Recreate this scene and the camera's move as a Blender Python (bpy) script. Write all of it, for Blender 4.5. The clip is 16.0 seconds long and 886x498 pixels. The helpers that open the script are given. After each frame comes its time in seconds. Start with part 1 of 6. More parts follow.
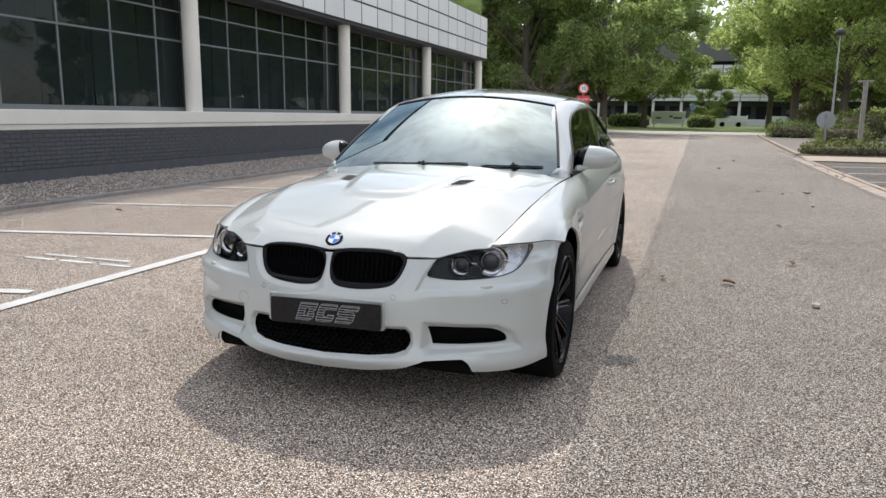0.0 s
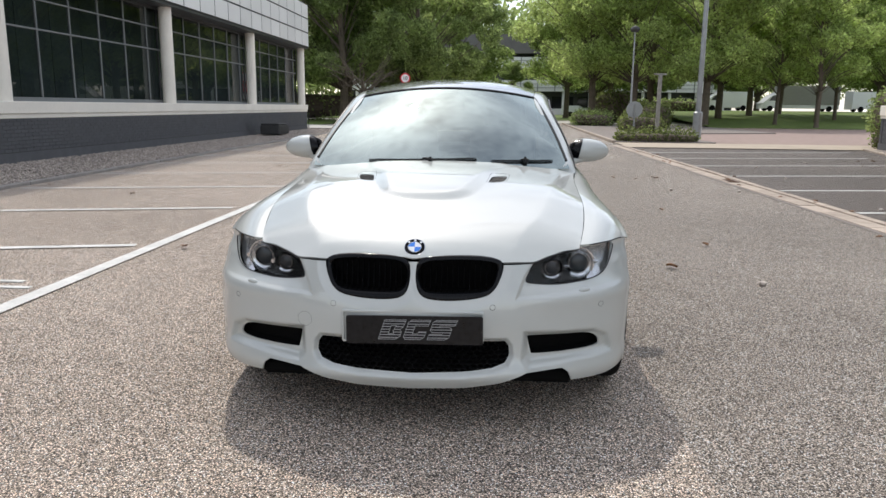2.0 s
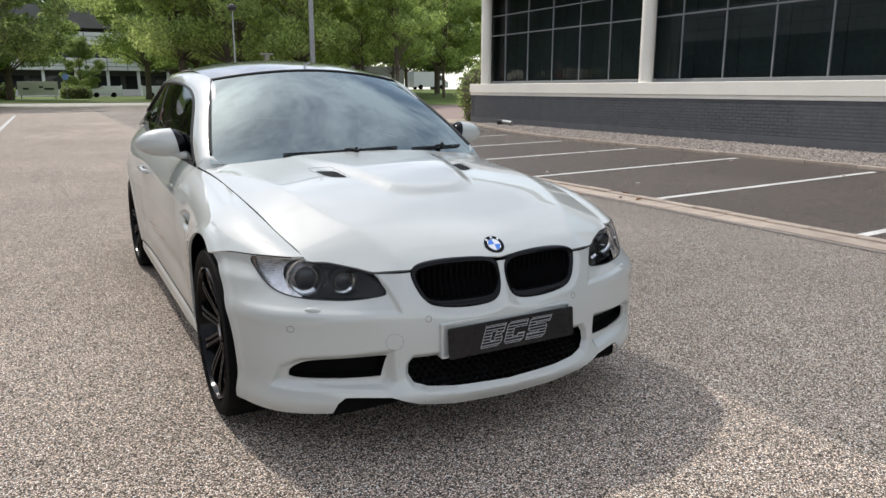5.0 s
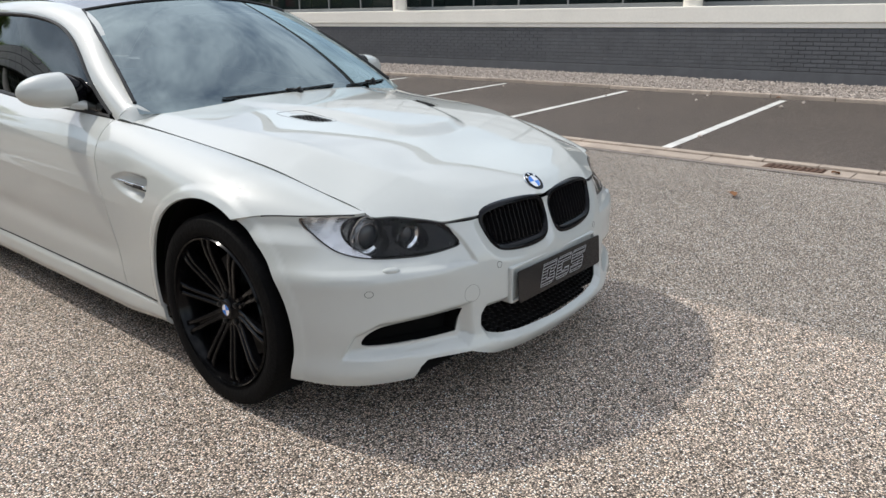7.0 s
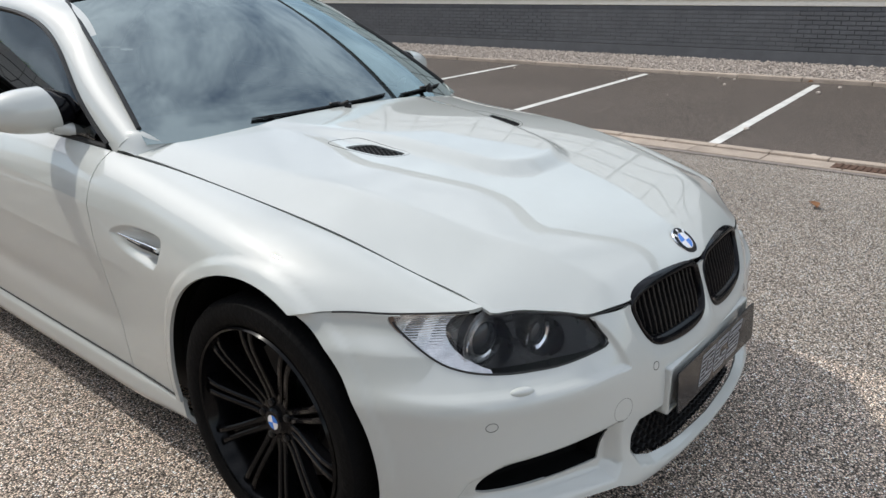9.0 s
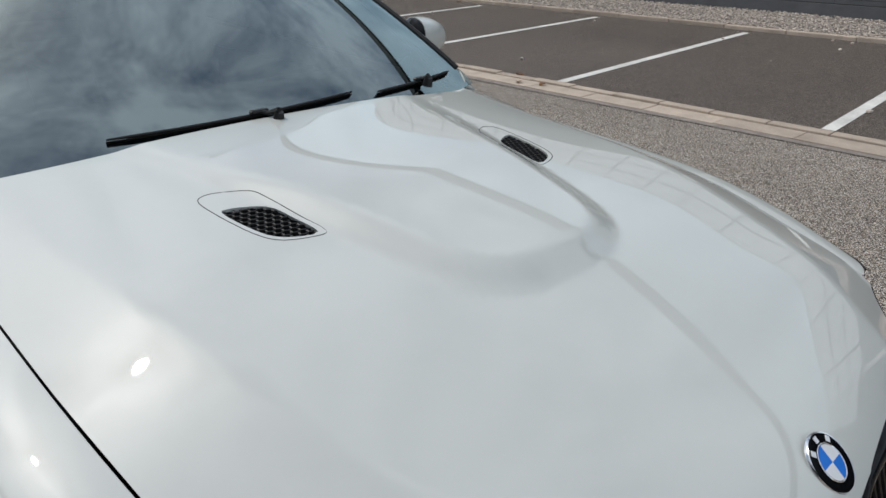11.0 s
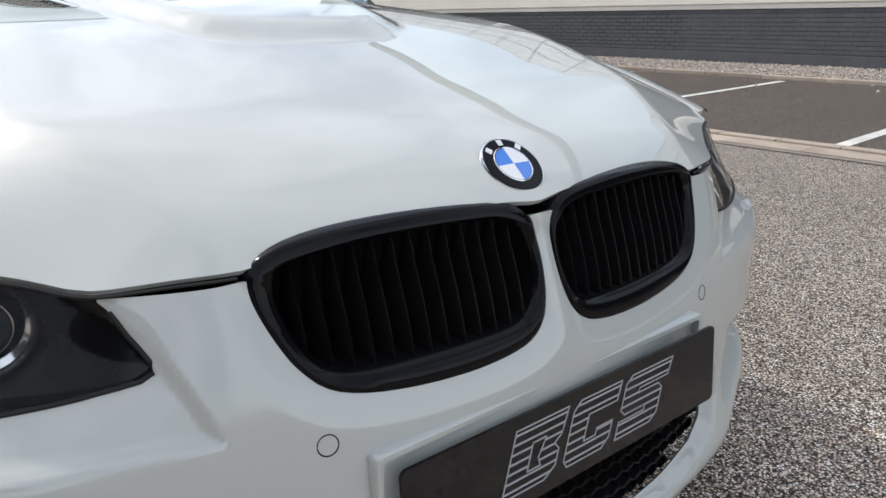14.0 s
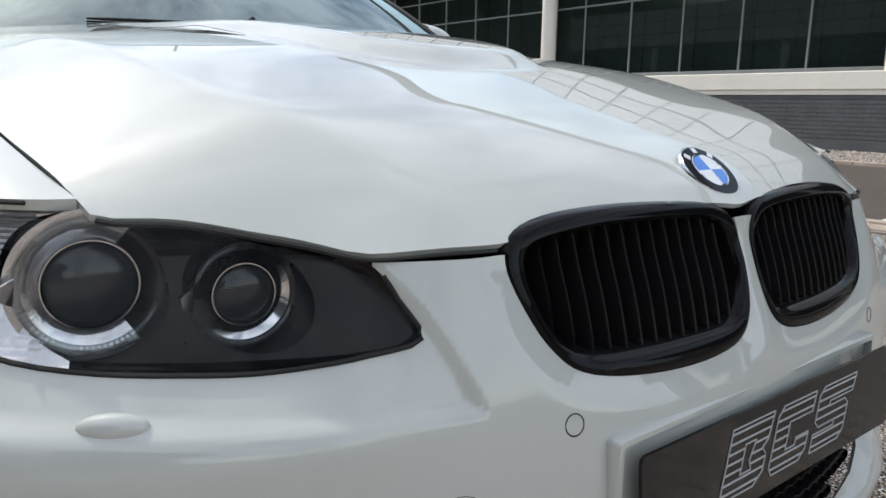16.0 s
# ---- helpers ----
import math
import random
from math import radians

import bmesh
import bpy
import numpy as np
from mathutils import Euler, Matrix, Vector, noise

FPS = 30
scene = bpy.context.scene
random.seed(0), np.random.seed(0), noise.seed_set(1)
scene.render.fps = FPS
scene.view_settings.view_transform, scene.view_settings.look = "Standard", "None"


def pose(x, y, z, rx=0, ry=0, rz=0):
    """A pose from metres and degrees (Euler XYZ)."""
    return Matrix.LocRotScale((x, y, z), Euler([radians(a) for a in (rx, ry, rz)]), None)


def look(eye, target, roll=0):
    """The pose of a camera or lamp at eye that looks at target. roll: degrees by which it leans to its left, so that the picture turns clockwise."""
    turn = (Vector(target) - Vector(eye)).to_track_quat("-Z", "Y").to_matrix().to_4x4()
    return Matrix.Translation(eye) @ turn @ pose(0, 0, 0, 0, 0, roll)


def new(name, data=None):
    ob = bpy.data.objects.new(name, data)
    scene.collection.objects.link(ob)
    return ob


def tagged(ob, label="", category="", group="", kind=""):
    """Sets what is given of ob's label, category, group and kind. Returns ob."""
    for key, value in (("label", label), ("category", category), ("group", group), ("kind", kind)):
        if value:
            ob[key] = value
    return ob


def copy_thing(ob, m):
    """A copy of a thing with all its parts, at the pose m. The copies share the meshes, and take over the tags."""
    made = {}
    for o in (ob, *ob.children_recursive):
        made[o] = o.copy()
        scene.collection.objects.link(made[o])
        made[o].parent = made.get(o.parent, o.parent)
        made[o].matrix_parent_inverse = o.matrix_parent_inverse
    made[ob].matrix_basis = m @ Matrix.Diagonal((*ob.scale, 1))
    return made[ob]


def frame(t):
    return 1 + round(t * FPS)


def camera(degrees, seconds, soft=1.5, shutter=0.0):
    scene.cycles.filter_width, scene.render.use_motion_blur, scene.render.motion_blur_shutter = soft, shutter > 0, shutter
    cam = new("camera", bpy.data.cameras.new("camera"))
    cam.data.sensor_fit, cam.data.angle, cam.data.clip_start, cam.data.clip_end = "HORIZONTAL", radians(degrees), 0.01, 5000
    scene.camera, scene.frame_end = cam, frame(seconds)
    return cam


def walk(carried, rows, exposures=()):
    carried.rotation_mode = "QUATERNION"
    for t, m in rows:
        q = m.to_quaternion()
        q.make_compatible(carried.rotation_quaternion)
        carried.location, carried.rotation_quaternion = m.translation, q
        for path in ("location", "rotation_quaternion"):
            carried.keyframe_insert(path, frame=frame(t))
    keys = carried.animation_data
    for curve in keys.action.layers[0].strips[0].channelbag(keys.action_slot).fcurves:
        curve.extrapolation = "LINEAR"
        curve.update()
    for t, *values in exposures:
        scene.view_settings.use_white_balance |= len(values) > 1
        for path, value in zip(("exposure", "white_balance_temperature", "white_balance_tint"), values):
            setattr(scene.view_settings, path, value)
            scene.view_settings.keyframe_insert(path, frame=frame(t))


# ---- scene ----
cam = camera(62.8, 16.0)
METRES, EYE, TILT, LEAN, TURN = 8.0, 1.5, 0.0, 0.0, 0.0
PATH = [
    (0, (1.398, -3.335, 1.221), (0.762, -1.474, 0.859), 0.6),
    (0.5, (1.138, -3.359, 1.242), (0.593, -1.47, 0.875), 0.6),
    (1, (0.853, -3.403, 1.247), (0.392, -1.492, 0.881), 0.5),
    (1.5, (0.57, -3.389, 1.236), (0.285, -1.443, 0.87), 0.5),
    (2, (0.283, -3.326, 1.229), (0.154, -1.367, 0.844), 0.6),
    (2.5, (-0.016, -3.304, 1.253), (-0.031, -1.343, 0.862), 0.5),
    (3, (-0.321, -3.243, 1.267), (-0.148, -1.288, 0.88), 0.5),
    (3.5, (-0.594, -3.135, 1.255), (-0.259, -1.202, 0.866), 0.5),
    (4, (-0.82, -3.025, 1.265), (-0.309, -1.134, 0.863), 0.4),
    (4.5, (-1.121, -2.897, 1.263), (-0.378, -1.087, 0.852), 0.2),
    (5, (-1.338, -2.764, 1.244), (-0.414, -1.044, 0.812), -0.0),
    (5.2, (-1.415, -2.696, 1.239), (-0.418, -1.022, 0.788), -0.3),
    (7.3, (-2.117, -1.882, 1.251), (-0.641, -0.687, 0.622), -0.2),
    (7.5, (-2.137, -1.804, 1.251), (-0.652, -0.627, 0.611), -0.1),
    (8, (-2.161, -1.648, 1.264), (-0.671, -0.487, 0.607), -0.2),
    (8.5, (-2.02, -1.474, 1.279), (-0.534, -0.308, 0.62), -0.3),
    (9, (-1.741, -1.294, 1.315), (-0.291, -0.092, 0.643), -0.5),
    (9.5, (-1.507, -1.129, 1.316), (-0.087, 0.099, 0.626), -0.5),
    (9.7, (-1.39, -1.041, 1.325), (0.019, 0.193, 0.625), -0.3),
    (11.8, (-0.78, -0.821, 1.32), (0.415, 0.539, 0.47), 0.5),
    (12, (-0.802, -0.885, 1.313), (0.381, 0.488, 0.467), 0.4),
    (12.5, (-0.843, -1.066, 1.241), (0.331, 0.32, 0.406), 0.3),
    (13, (-0.811, -1.172, 1.08), (0.376, 0.24, 0.305), 0.4),
    (13.5, (-0.683, -1.224, 0.953), (0.512, 0.231, 0.279), -0.1),
    (14, (-0.574, -1.235, 0.867), (0.625, 0.247, 0.261), -0.3),
    (14.5, (-0.523, -1.21, 0.816), (0.691, 0.287, 0.281), -0.3),
    (15, (-0.568, -1.17, 0.787), (0.667, 0.335, 0.331), -0.2),
    (15.5, (-0.663, -1.142, 0.786), (0.573, 0.379, 0.384), 0.2),
    (16, (-0.762, -1.131, 0.782), (0.44, 0.417, 0.386), 0.8),
]
walk(cam, [(t, look(eye, target, roll)) for t, eye, target, roll in PATH],
     [(0, 0.0, 6500, 10), (4, -0.15, 6490, 10), (8, -0.06, 6430, 8), (9.5, -0.20, 6400, 8), (12, -0.64, 6400, 7), (13, -0.46, 6420, 8), (14, -0.10, 6450, 9), (16, -0.12, 6450, 8)])

# ---- world and sun ----
SUN_WAY = Vector((-0.24, 0.75, 1.0)).normalized()  # towards the sun
world = bpy.data.worlds.new("sky")
scene.world = world
world.use_nodes = True
wn, wl = world.node_tree.nodes, world.node_tree.links
sky = wn.new("ShaderNodeTexSky")
sky.sky_type, sky.sun_disc = "NISHITA", False
sky.sun_elevation = math.asin(SUN_WAY.z)
sky.sun_rotation = math.atan2(SUN_WAY.x, SUN_WAY.y)
sky.dust_density, sky.ozone_density = 1.5, 1.0
coords = wn.new("ShaderNodeTexCoord")
puffs = wn.new("ShaderNodeTexNoise")
puffs.inputs["Scale"].default_value, puffs.inputs["Detail"].default_value, puffs.inputs["Roughness"].default_value = 2.6, 9, 0.67
puffs.inputs["Distortion"].default_value = 0.4
wl.new(coords.outputs["Generated"], puffs.inputs["Vector"])
cover = wn.new("ShaderNodeValToRGB")
cover.color_ramp.elements[0].position, cover.color_ramp.elements[1].position = 0.35, 0.56
cover.color_ramp.elements[0].color = (0.15, 0.15, 0.15, 1)
wl.new(puffs.outputs["Fac"], cover.inputs["Fac"])
cloudy = wn.new("ShaderNodeMixRGB")
lit = wn.new("ShaderNodeMixRGB")
lit.blend_type, lit.inputs["Fac"].default_value = "ADD", 1.0
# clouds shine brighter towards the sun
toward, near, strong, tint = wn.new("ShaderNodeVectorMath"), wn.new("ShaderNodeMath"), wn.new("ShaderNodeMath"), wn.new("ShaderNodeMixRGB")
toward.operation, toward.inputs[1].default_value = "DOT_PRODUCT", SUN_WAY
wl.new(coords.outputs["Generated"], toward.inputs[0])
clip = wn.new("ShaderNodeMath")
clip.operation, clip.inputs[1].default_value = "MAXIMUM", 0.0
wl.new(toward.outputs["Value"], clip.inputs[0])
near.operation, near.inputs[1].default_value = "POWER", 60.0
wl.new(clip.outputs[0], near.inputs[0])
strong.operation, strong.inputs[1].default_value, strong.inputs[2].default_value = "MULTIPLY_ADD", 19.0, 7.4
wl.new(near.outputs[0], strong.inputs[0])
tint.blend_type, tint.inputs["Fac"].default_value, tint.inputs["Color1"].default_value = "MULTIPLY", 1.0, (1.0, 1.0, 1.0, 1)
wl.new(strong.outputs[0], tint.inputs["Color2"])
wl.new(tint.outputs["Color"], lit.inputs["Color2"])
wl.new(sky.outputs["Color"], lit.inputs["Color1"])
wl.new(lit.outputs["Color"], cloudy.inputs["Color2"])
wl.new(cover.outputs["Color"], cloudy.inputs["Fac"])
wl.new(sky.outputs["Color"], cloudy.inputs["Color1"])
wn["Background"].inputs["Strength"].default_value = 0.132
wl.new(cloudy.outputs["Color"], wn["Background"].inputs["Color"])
sun = new("sun", bpy.data.lights.new("sun", "SUN"))
sun.data.energy, sun.data.angle, sun.data.color = 2.5, radians(1.4), (1.0, 0.95, 0.87)
sun.matrix_world = look(SUN_WAY * 50, (0, 0, 0))

# ---- materials ----
def mat(name, rgb, rough=0.6, metal=0.0, vary=0.0, scale=6.0, bump=0.0, bump_scale=80.0, coat=0.0, spec=0.5, random_value=0.0, rgb2=None, two=0.0, coat_rough=0.05):
    """Principled surface with colour variation at two scales and fine relief."""
    m = bpy.data.materials.new(name)
    m.use_nodes = True
    n, l = m.node_tree.nodes, m.node_tree.links
    p = n["Principled BSDF"]
    p.inputs["Base Color"].default_value = (*rgb, 1)
    p.inputs["Roughness"].default_value, p.inputs["Metallic"].default_value = rough, metal
    p.inputs["Coat Weight"].default_value, p.inputs["Coat Roughness"].default_value = coat, coat_rough
    p.inputs["Specular IOR Level"].default_value = spec
    geo = n.new("ShaderNodeNewGeometry")
    if vary or rgb2:
        a, b = n.new("ShaderNodeTexNoise"), n.new("ShaderNodeTexNoise")
        a.inputs["Scale"].default_value, a.inputs["Detail"].default_value = scale, 6
        b.inputs["Scale"].default_value, b.inputs["Detail"].default_value = scale * 17, 3
        add = n.new("ShaderNodeMath")
        add.operation = "MULTIPLY_ADD"
        add.inputs[1].default_value = 0.65
        half = n.new("ShaderNodeMath")
        half.operation = "MULTIPLY"
        half.inputs[1].default_value = 0.35
        for t in (a, b):
            l.new(geo.outputs["Position"], t.inputs["Vector"])
        l.new(b.outputs["Fac"], half.inputs[0])
        l.new(a.outputs["Fac"], add.inputs[0])
        l.new(half.outputs[0], add.inputs[2])
        ramp = n.new("ShaderNodeValToRGB")
        ramp.color_ramp.elements[0].position, ramp.color_ramp.elements[1].position = 0.3, 0.7
        lo = [max(c * (1 - vary), 0) for c in rgb]
        hi = rgb2 or [min(c * (1 + vary), 1) for c in rgb]
        ramp.color_ramp.elements[0].color, ramp.color_ramp.elements[1].color = (*lo, 1), (*hi, 1)
        l.new(add.outputs[0], ramp.inputs["Fac"])
        out = ramp.outputs["Color"]
        if random_value:
            info, hsv = n.new("ShaderNodeObjectInfo"), n.new("ShaderNodeHueSaturation")
            span = n.new("ShaderNodeMapRange")
            span.inputs["To Min"].default_value, span.inputs["To Max"].default_value = 1 - random_value, 1 + random_value
            l.new(info.outputs["Random"], span.inputs["Value"])
            l.new(span.outputs["Result"], hsv.inputs["Value"])
            l.new(out, hsv.inputs["Color"])
            out = hsv.outputs["Color"]
        if two:
            hsv, span = n.new("ShaderNodeHueSaturation"), n.new("ShaderNodeMapRange")
            span.inputs["To Min"].default_value, span.inputs["To Max"].default_value = 1 - two, 1 + two
            l.new(geo.outputs["Random Per Island"], span.inputs["Value"])
            l.new(span.outputs["Result"], hsv.inputs["Value"])
            l.new(out, hsv.inputs["Color"])
            out = hsv.outputs["Color"]
        l.new(out, p.inputs["Base Color"])
    if bump:
        t, bm_ = n.new("ShaderNodeTexNoise"), n.new("ShaderNodeBump")
        t.inputs["Scale"].default_value, t.inputs["Detail"].default_value = bump_scale, 4
        bm_.inputs["Strength"].default_value, bm_.inputs["Distance"].default_value = bump, 0.01
        l.new(geo.outputs["Position"], t.inputs["Vector"])
        l.new(t.outputs["Fac"], bm_.inputs["Height"])
        l.new(bm_.outputs["Normal"], p.inputs["Normal"])
    return m


def glass(name, tint, ior=1.5, rough=0.0, shade=(1, 1, 1)):
    """A thin pane: clear through, reflecting more at a slant."""
    m = bpy.data.materials.new(name)
    m.use_nodes = True
    n, l = m.node_tree.nodes, m.node_tree.links
    n.remove(n["Principled BSDF"])
    clear, shine, mix, slant = n.new("ShaderNodeBsdfTransparent"), n.new("ShaderNodeBsdfGlossy"), n.new("ShaderNodeMixShader"), n.new("ShaderNodeLayerWeight")
    clear.inputs["Color"].default_value = (*tint, 1)
    shine.inputs["Roughness"].default_value = rough
    shine.inputs["Color"].default_value = (*shade, 1)
    slant.inputs["Blend"].default_value = 0.5
    rise, share = n.new("ShaderNodeMath"), n.new("ShaderNodeMath")
    straight = ((ior - 1) / (ior + 1)) ** 2
    rise.operation, rise.inputs[1].default_value = "POWER", 5.0
    share.operation, share.inputs[1].default_value, share.inputs[2].default_value = "MULTIPLY_ADD", 1 - straight, straight
    l.new(slant.outputs["Facing"], rise.inputs[0])
    l.new(rise.outputs[0], share.inputs[0])
    l.new(share.outputs[0], mix.inputs[0])
    l.new(clear.outputs[0], mix.inputs[1])
    l.new(shine.outputs[0], mix.inputs[2])
    l.new(mix.outputs[0], n["Material Output"].inputs["Surface"])
    return m


def asphalt(name, dark, light, seam=None, rough=0.85):
    """Rolled asphalt with bright and dark chippings; beyond seam (x) a later, greyer course."""
    m = bpy.data.materials.new(name)
    m.use_nodes = True
    n, l = m.node_tree.nodes, m.node_tree.links
    p, geo = n["Principled BSDF"], n.new("ShaderNodeNewGeometry")
    chips, fine, big, mid = n.new("ShaderNodeTexVoronoi"), n.new("ShaderNodeTexNoise"), n.new("ShaderNodeTexNoise"), n.new("ShaderNodeTexNoise")
    chips.inputs["Scale"].default_value = 190
    fine.inputs["Scale"].default_value, fine.inputs["Detail"].default_value = 260, 3
    big.inputs["Scale"].default_value, big.inputs["Detail"].default_value = 0.35, 5
    mid.inputs["Scale"].default_value, mid.inputs["Detail"].default_value = 5, 6
    for t in (chips, fine, big, mid):
        l.new(geo.outputs["Position"], t.inputs["Vector"])
    bw = n.new("ShaderNodeSeparateColor")
    l.new(chips.outputs["Color"], bw.inputs[0])
    ramp = n.new("ShaderNodeValToRGB")
    e = ramp.color_ramp.elements
    e[0].position, e[0].color = 0.0, (*dark, 1)
    e[1].position, e[1].color = 1.0, (*[min(c * 1.6, 1) for c in light], 1)
    e.new(0.55).color = (*[(a + b) / 2 for a, b in zip(dark, light)], 1)
    e.new(0.85).color = (*light, 1)
    l.new(bw.outputs[0], ramp.inputs["Fac"])
    # colour falls from brightened chip centres to near-black at their sunken edges
    edge_tone, edge_toned = n.new("ShaderNodeMapRange"), n.new("ShaderNodeMixRGB")
    edge_tone.inputs["From Min"].default_value, edge_tone.inputs["From Max"].default_value = 0.30, 0.72
    edge_tone.inputs["To Min"].default_value, edge_tone.inputs["To Max"].default_value = 1.62, 0.12
    edge_toned.blend_type, edge_toned.inputs["Fac"].default_value = "MULTIPLY", 1
    l.new(chips.outputs["Distance"], edge_tone.inputs["Value"])
    l.new(ramp.outputs["Color"], edge_toned.inputs["Color1"])
    l.new(edge_tone.outputs["Result"], edge_toned.inputs["Color2"])

    def times(colour, fac, lo, hi):
        span, mul = n.new("ShaderNodeMapRange"), n.new("ShaderNodeMixRGB")
        span.inputs["From Min"].default_value, span.inputs["From Max"].default_value = 0.3, 0.7
        span.inputs["To Min"].default_value, span.inputs["To Max"].default_value = lo, hi
        mul.blend_type, mul.inputs["Fac"].default_value = "MULTIPLY", 1
        l.new(fac, span.inputs["Value"])
        l.new(colour, mul.inputs["Color1"])
        l.new(span.outputs["Result"], mul.inputs["Color2"])
        return mul.outputs["Color"]

    col = times(times(times(edge_toned.outputs["Color"], fine.outputs["Fac"], 0.75, 1.25), big.outputs["Fac"], 0.86, 1.12), mid.outputs["Fac"], 0.92, 1.08)
    if seam is not None:
        xyz, wob, gt, tone = n.new("ShaderNodeSeparateXYZ"), n.new("ShaderNodeMath"), n.new("ShaderNodeMapRange"), n.new("ShaderNodeMixRGB")
        l.new(geo.outputs["Position"], xyz.inputs[0])
        wob.operation, wob.inputs[1].default_value = "MULTIPLY_ADD", 0.05
        l.new(mid.outputs["Fac"], wob.inputs[0])
        l.new(xyz.outputs["X"], wob.inputs[2])
        gt.inputs["From Min"].default_value, gt.inputs["From Max"].default_value = seam + 0.02, seam + 0.04
        l.new(wob.outputs[0], gt.inputs["Value"])
        tone.blend_type = "MULTIPLY"
        tone.inputs["Color2"].default_value = (0.72, 0.75, 0.775, 1)
        l.new(gt.outputs["Result"], tone.inputs["Fac"])
        l.new(col, tone.inputs["Color1"])
        col = tone.outputs["Color"]
    l.new(col, p.inputs["Base Color"])
    p.inputs["Roughness"].default_value = rough
    p.inputs["Specular IOR Level"].default_value = 0.3
    bm_ = n.new("ShaderNodeBump")
    bm_.inputs["Strength"].default_value, bm_.inputs["Distance"].default_value = 1.0, 0.008
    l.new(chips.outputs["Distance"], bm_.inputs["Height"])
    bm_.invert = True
    l.new(bm_.outputs["Normal"], p.inputs["Normal"])
    return m


M_ROAD = asphalt("road_asphalt", (0.115, 0.090, 0.072), (0.93, 0.76, 0.615), seam=1.04)
M_BAY = asphalt("bay_asphalt", (0.046, 0.037, 0.031), (0.25, 0.207, 0.175), rough=0.6)
M_LINE = mat("road_paint", (0.62, 0.61, 0.58), 0.8, vary=0.25, scale=3, bump=0.5, bump_scale=150)
M_KERB = mat("concrete_kerb", (0.40, 0.33, 0.27), 0.9, vary=0.25, scale=4, bump=0.4, random_value=0.12)
M_KERB2 = mat("grey_kerb", (0.28, 0.26, 0.24), 0.9, vary=0.25, scale=4, bump=0.4)
M_PAVE = mat("buff_paving", (0.42, 0.35, 0.27), 0.9, vary=0.15, scale=2, bump=0.3)
M_BLOCK = mat("red_block_paving", (0.30, 0.22, 0.19), 0.9, vary=0.2, scale=3, bump=0.3)
M_GRASS = mat("lawn", (0.12, 0.17, 0.035), 0.9, vary=0.35, scale=1.5, bump=0.8, bump_scale=40)
M_STONE = mat("gravel_stone", (0.41, 0.355, 0.31), 0.9, vary=0.25, scale=9, bump=0.4, two=0.4)
M_SOIL = mat("gravel_bed", (0.22, 0.19, 0.17), 0.95, vary=0.3, scale=12, bump=0.8)
M_CREAM = mat("cream_render", (0.86, 0.815, 0.725), 0.7, vary=0.06, scale=1.2, bump=0.1)
M_BRICK = mat("grey_painted_brick", (0.095, 0.097, 0.104), 0.7, vary=0.18, scale=5, bump=0.4, bump_scale=60, random_value=0.05, two=0.05)
M_MORTAR = mat("grey_painted_mortar", (0.083, 0.085, 0.092), 0.85, vary=0.15, scale=8, bump=0.4)
M_PANEL = mat("white_cladding", (0.80, 0.80, 0.79), 0.35, vary=0.05, scale=0.8, random_value=0.06)
M_JOINT = mat("black_joint", (0.02, 0.02, 0.022), 0.6, vary=0.2)
M_FRAME = mat("grey_window_frame", (0.19, 0.20, 0.20), 0.45, vary=0.08, scale=3)
M_DARKFRAME = mat("dark_window_frame", (0.05, 0.052, 0.055), 0.45, vary=0.1, scale=3)
M_TEAL = mat("teal_solar_glazing", (0.78, 0.86, 0.87), 0.08, metal=1.0, vary=0.1, scale=1)
M_ROOM = mat("dim_room", (0.27, 0.29, 0.28), 0.9, vary=0.3, scale=0.6)
M_BLIND = mat("grey_vertical_blind", (0.17, 0.195, 0.195), 0.8, vary=0.3, scale=0.7, random_value=0.18)
M_PANE = glass("office_glass", (0.30, 0.34, 0.33), 1.32)
M_BARK = mat("bark", (0.12, 0.095, 0.07), 0.95, vary=0.35, scale=5, bump=0.9, bump_scale=30)
M_STEEL = mat("galvanised_steel", (0.34, 0.35, 0.35), 0.5, metal=0.6, vary=0.15, scale=4)
M_RED = mat("red_sign_face", (0.62, 0.03, 0.04), 0.4, vary=0.05)
M_WHITE = mat("white_sign_face", (0.78, 0.78, 0.77), 0.45, vary=0.04, scale=2)
M_BLACK = mat("black_sign_face", (0.015, 0.015, 0.016), 0.5, vary=0.1)
M_VAN = mat("white_van_paint", (0.74, 0.75, 0.76), 0.3, vary=0.04, coat=0.6)
M_VANGLASS = mat("van_glass", (0.02, 0.022, 0.025), 0.05, vary=0.1)
M_TYRE = mat("tyre_rubber", (0.004, 0.004, 0.0042), 0.75, vary=0.25, scale=8, bump=0.3, bump_scale=90, spec=0.1)
M_RUST = mat("rusty_grate", (0.10, 0.055, 0.035), 0.9, vary=0.4, scale=20, bump=0.5)
M_LITTER = mat("dry_leaf", (0.22, 0.10, 0.04), 0.8, vary=0.4, scale=20, two=0.4)
M_BIN = mat("dark_plastic", (0.03, 0.03, 0.03), 0.6, vary=0.2)


def leafy(name, rgb, rgb2):
    """Leaves that let a little light through."""
    m = mat(name, rgb, 0.55, vary=0.35, scale=0.5, rgb2=rgb2, two=0.45)
    n, l = m.node_tree.nodes, m.node_tree.links
    p, add, thin = n["Principled BSDF"], n.new("ShaderNodeMixShader"), n.new("ShaderNodeBsdfTranslucent")
    colour = p.inputs["Base Color"].links[0].from_socket
    l.new(colour, thin.inputs["Color"])
    add.inputs[0].default_value = 0.75
    l.new(p.outputs[0], add.inputs[1])
    l.new(thin.outputs[0], add.inputs[2])
    l.new(add.outputs[0], n["Material Output"].inputs["Surface"])
    return m


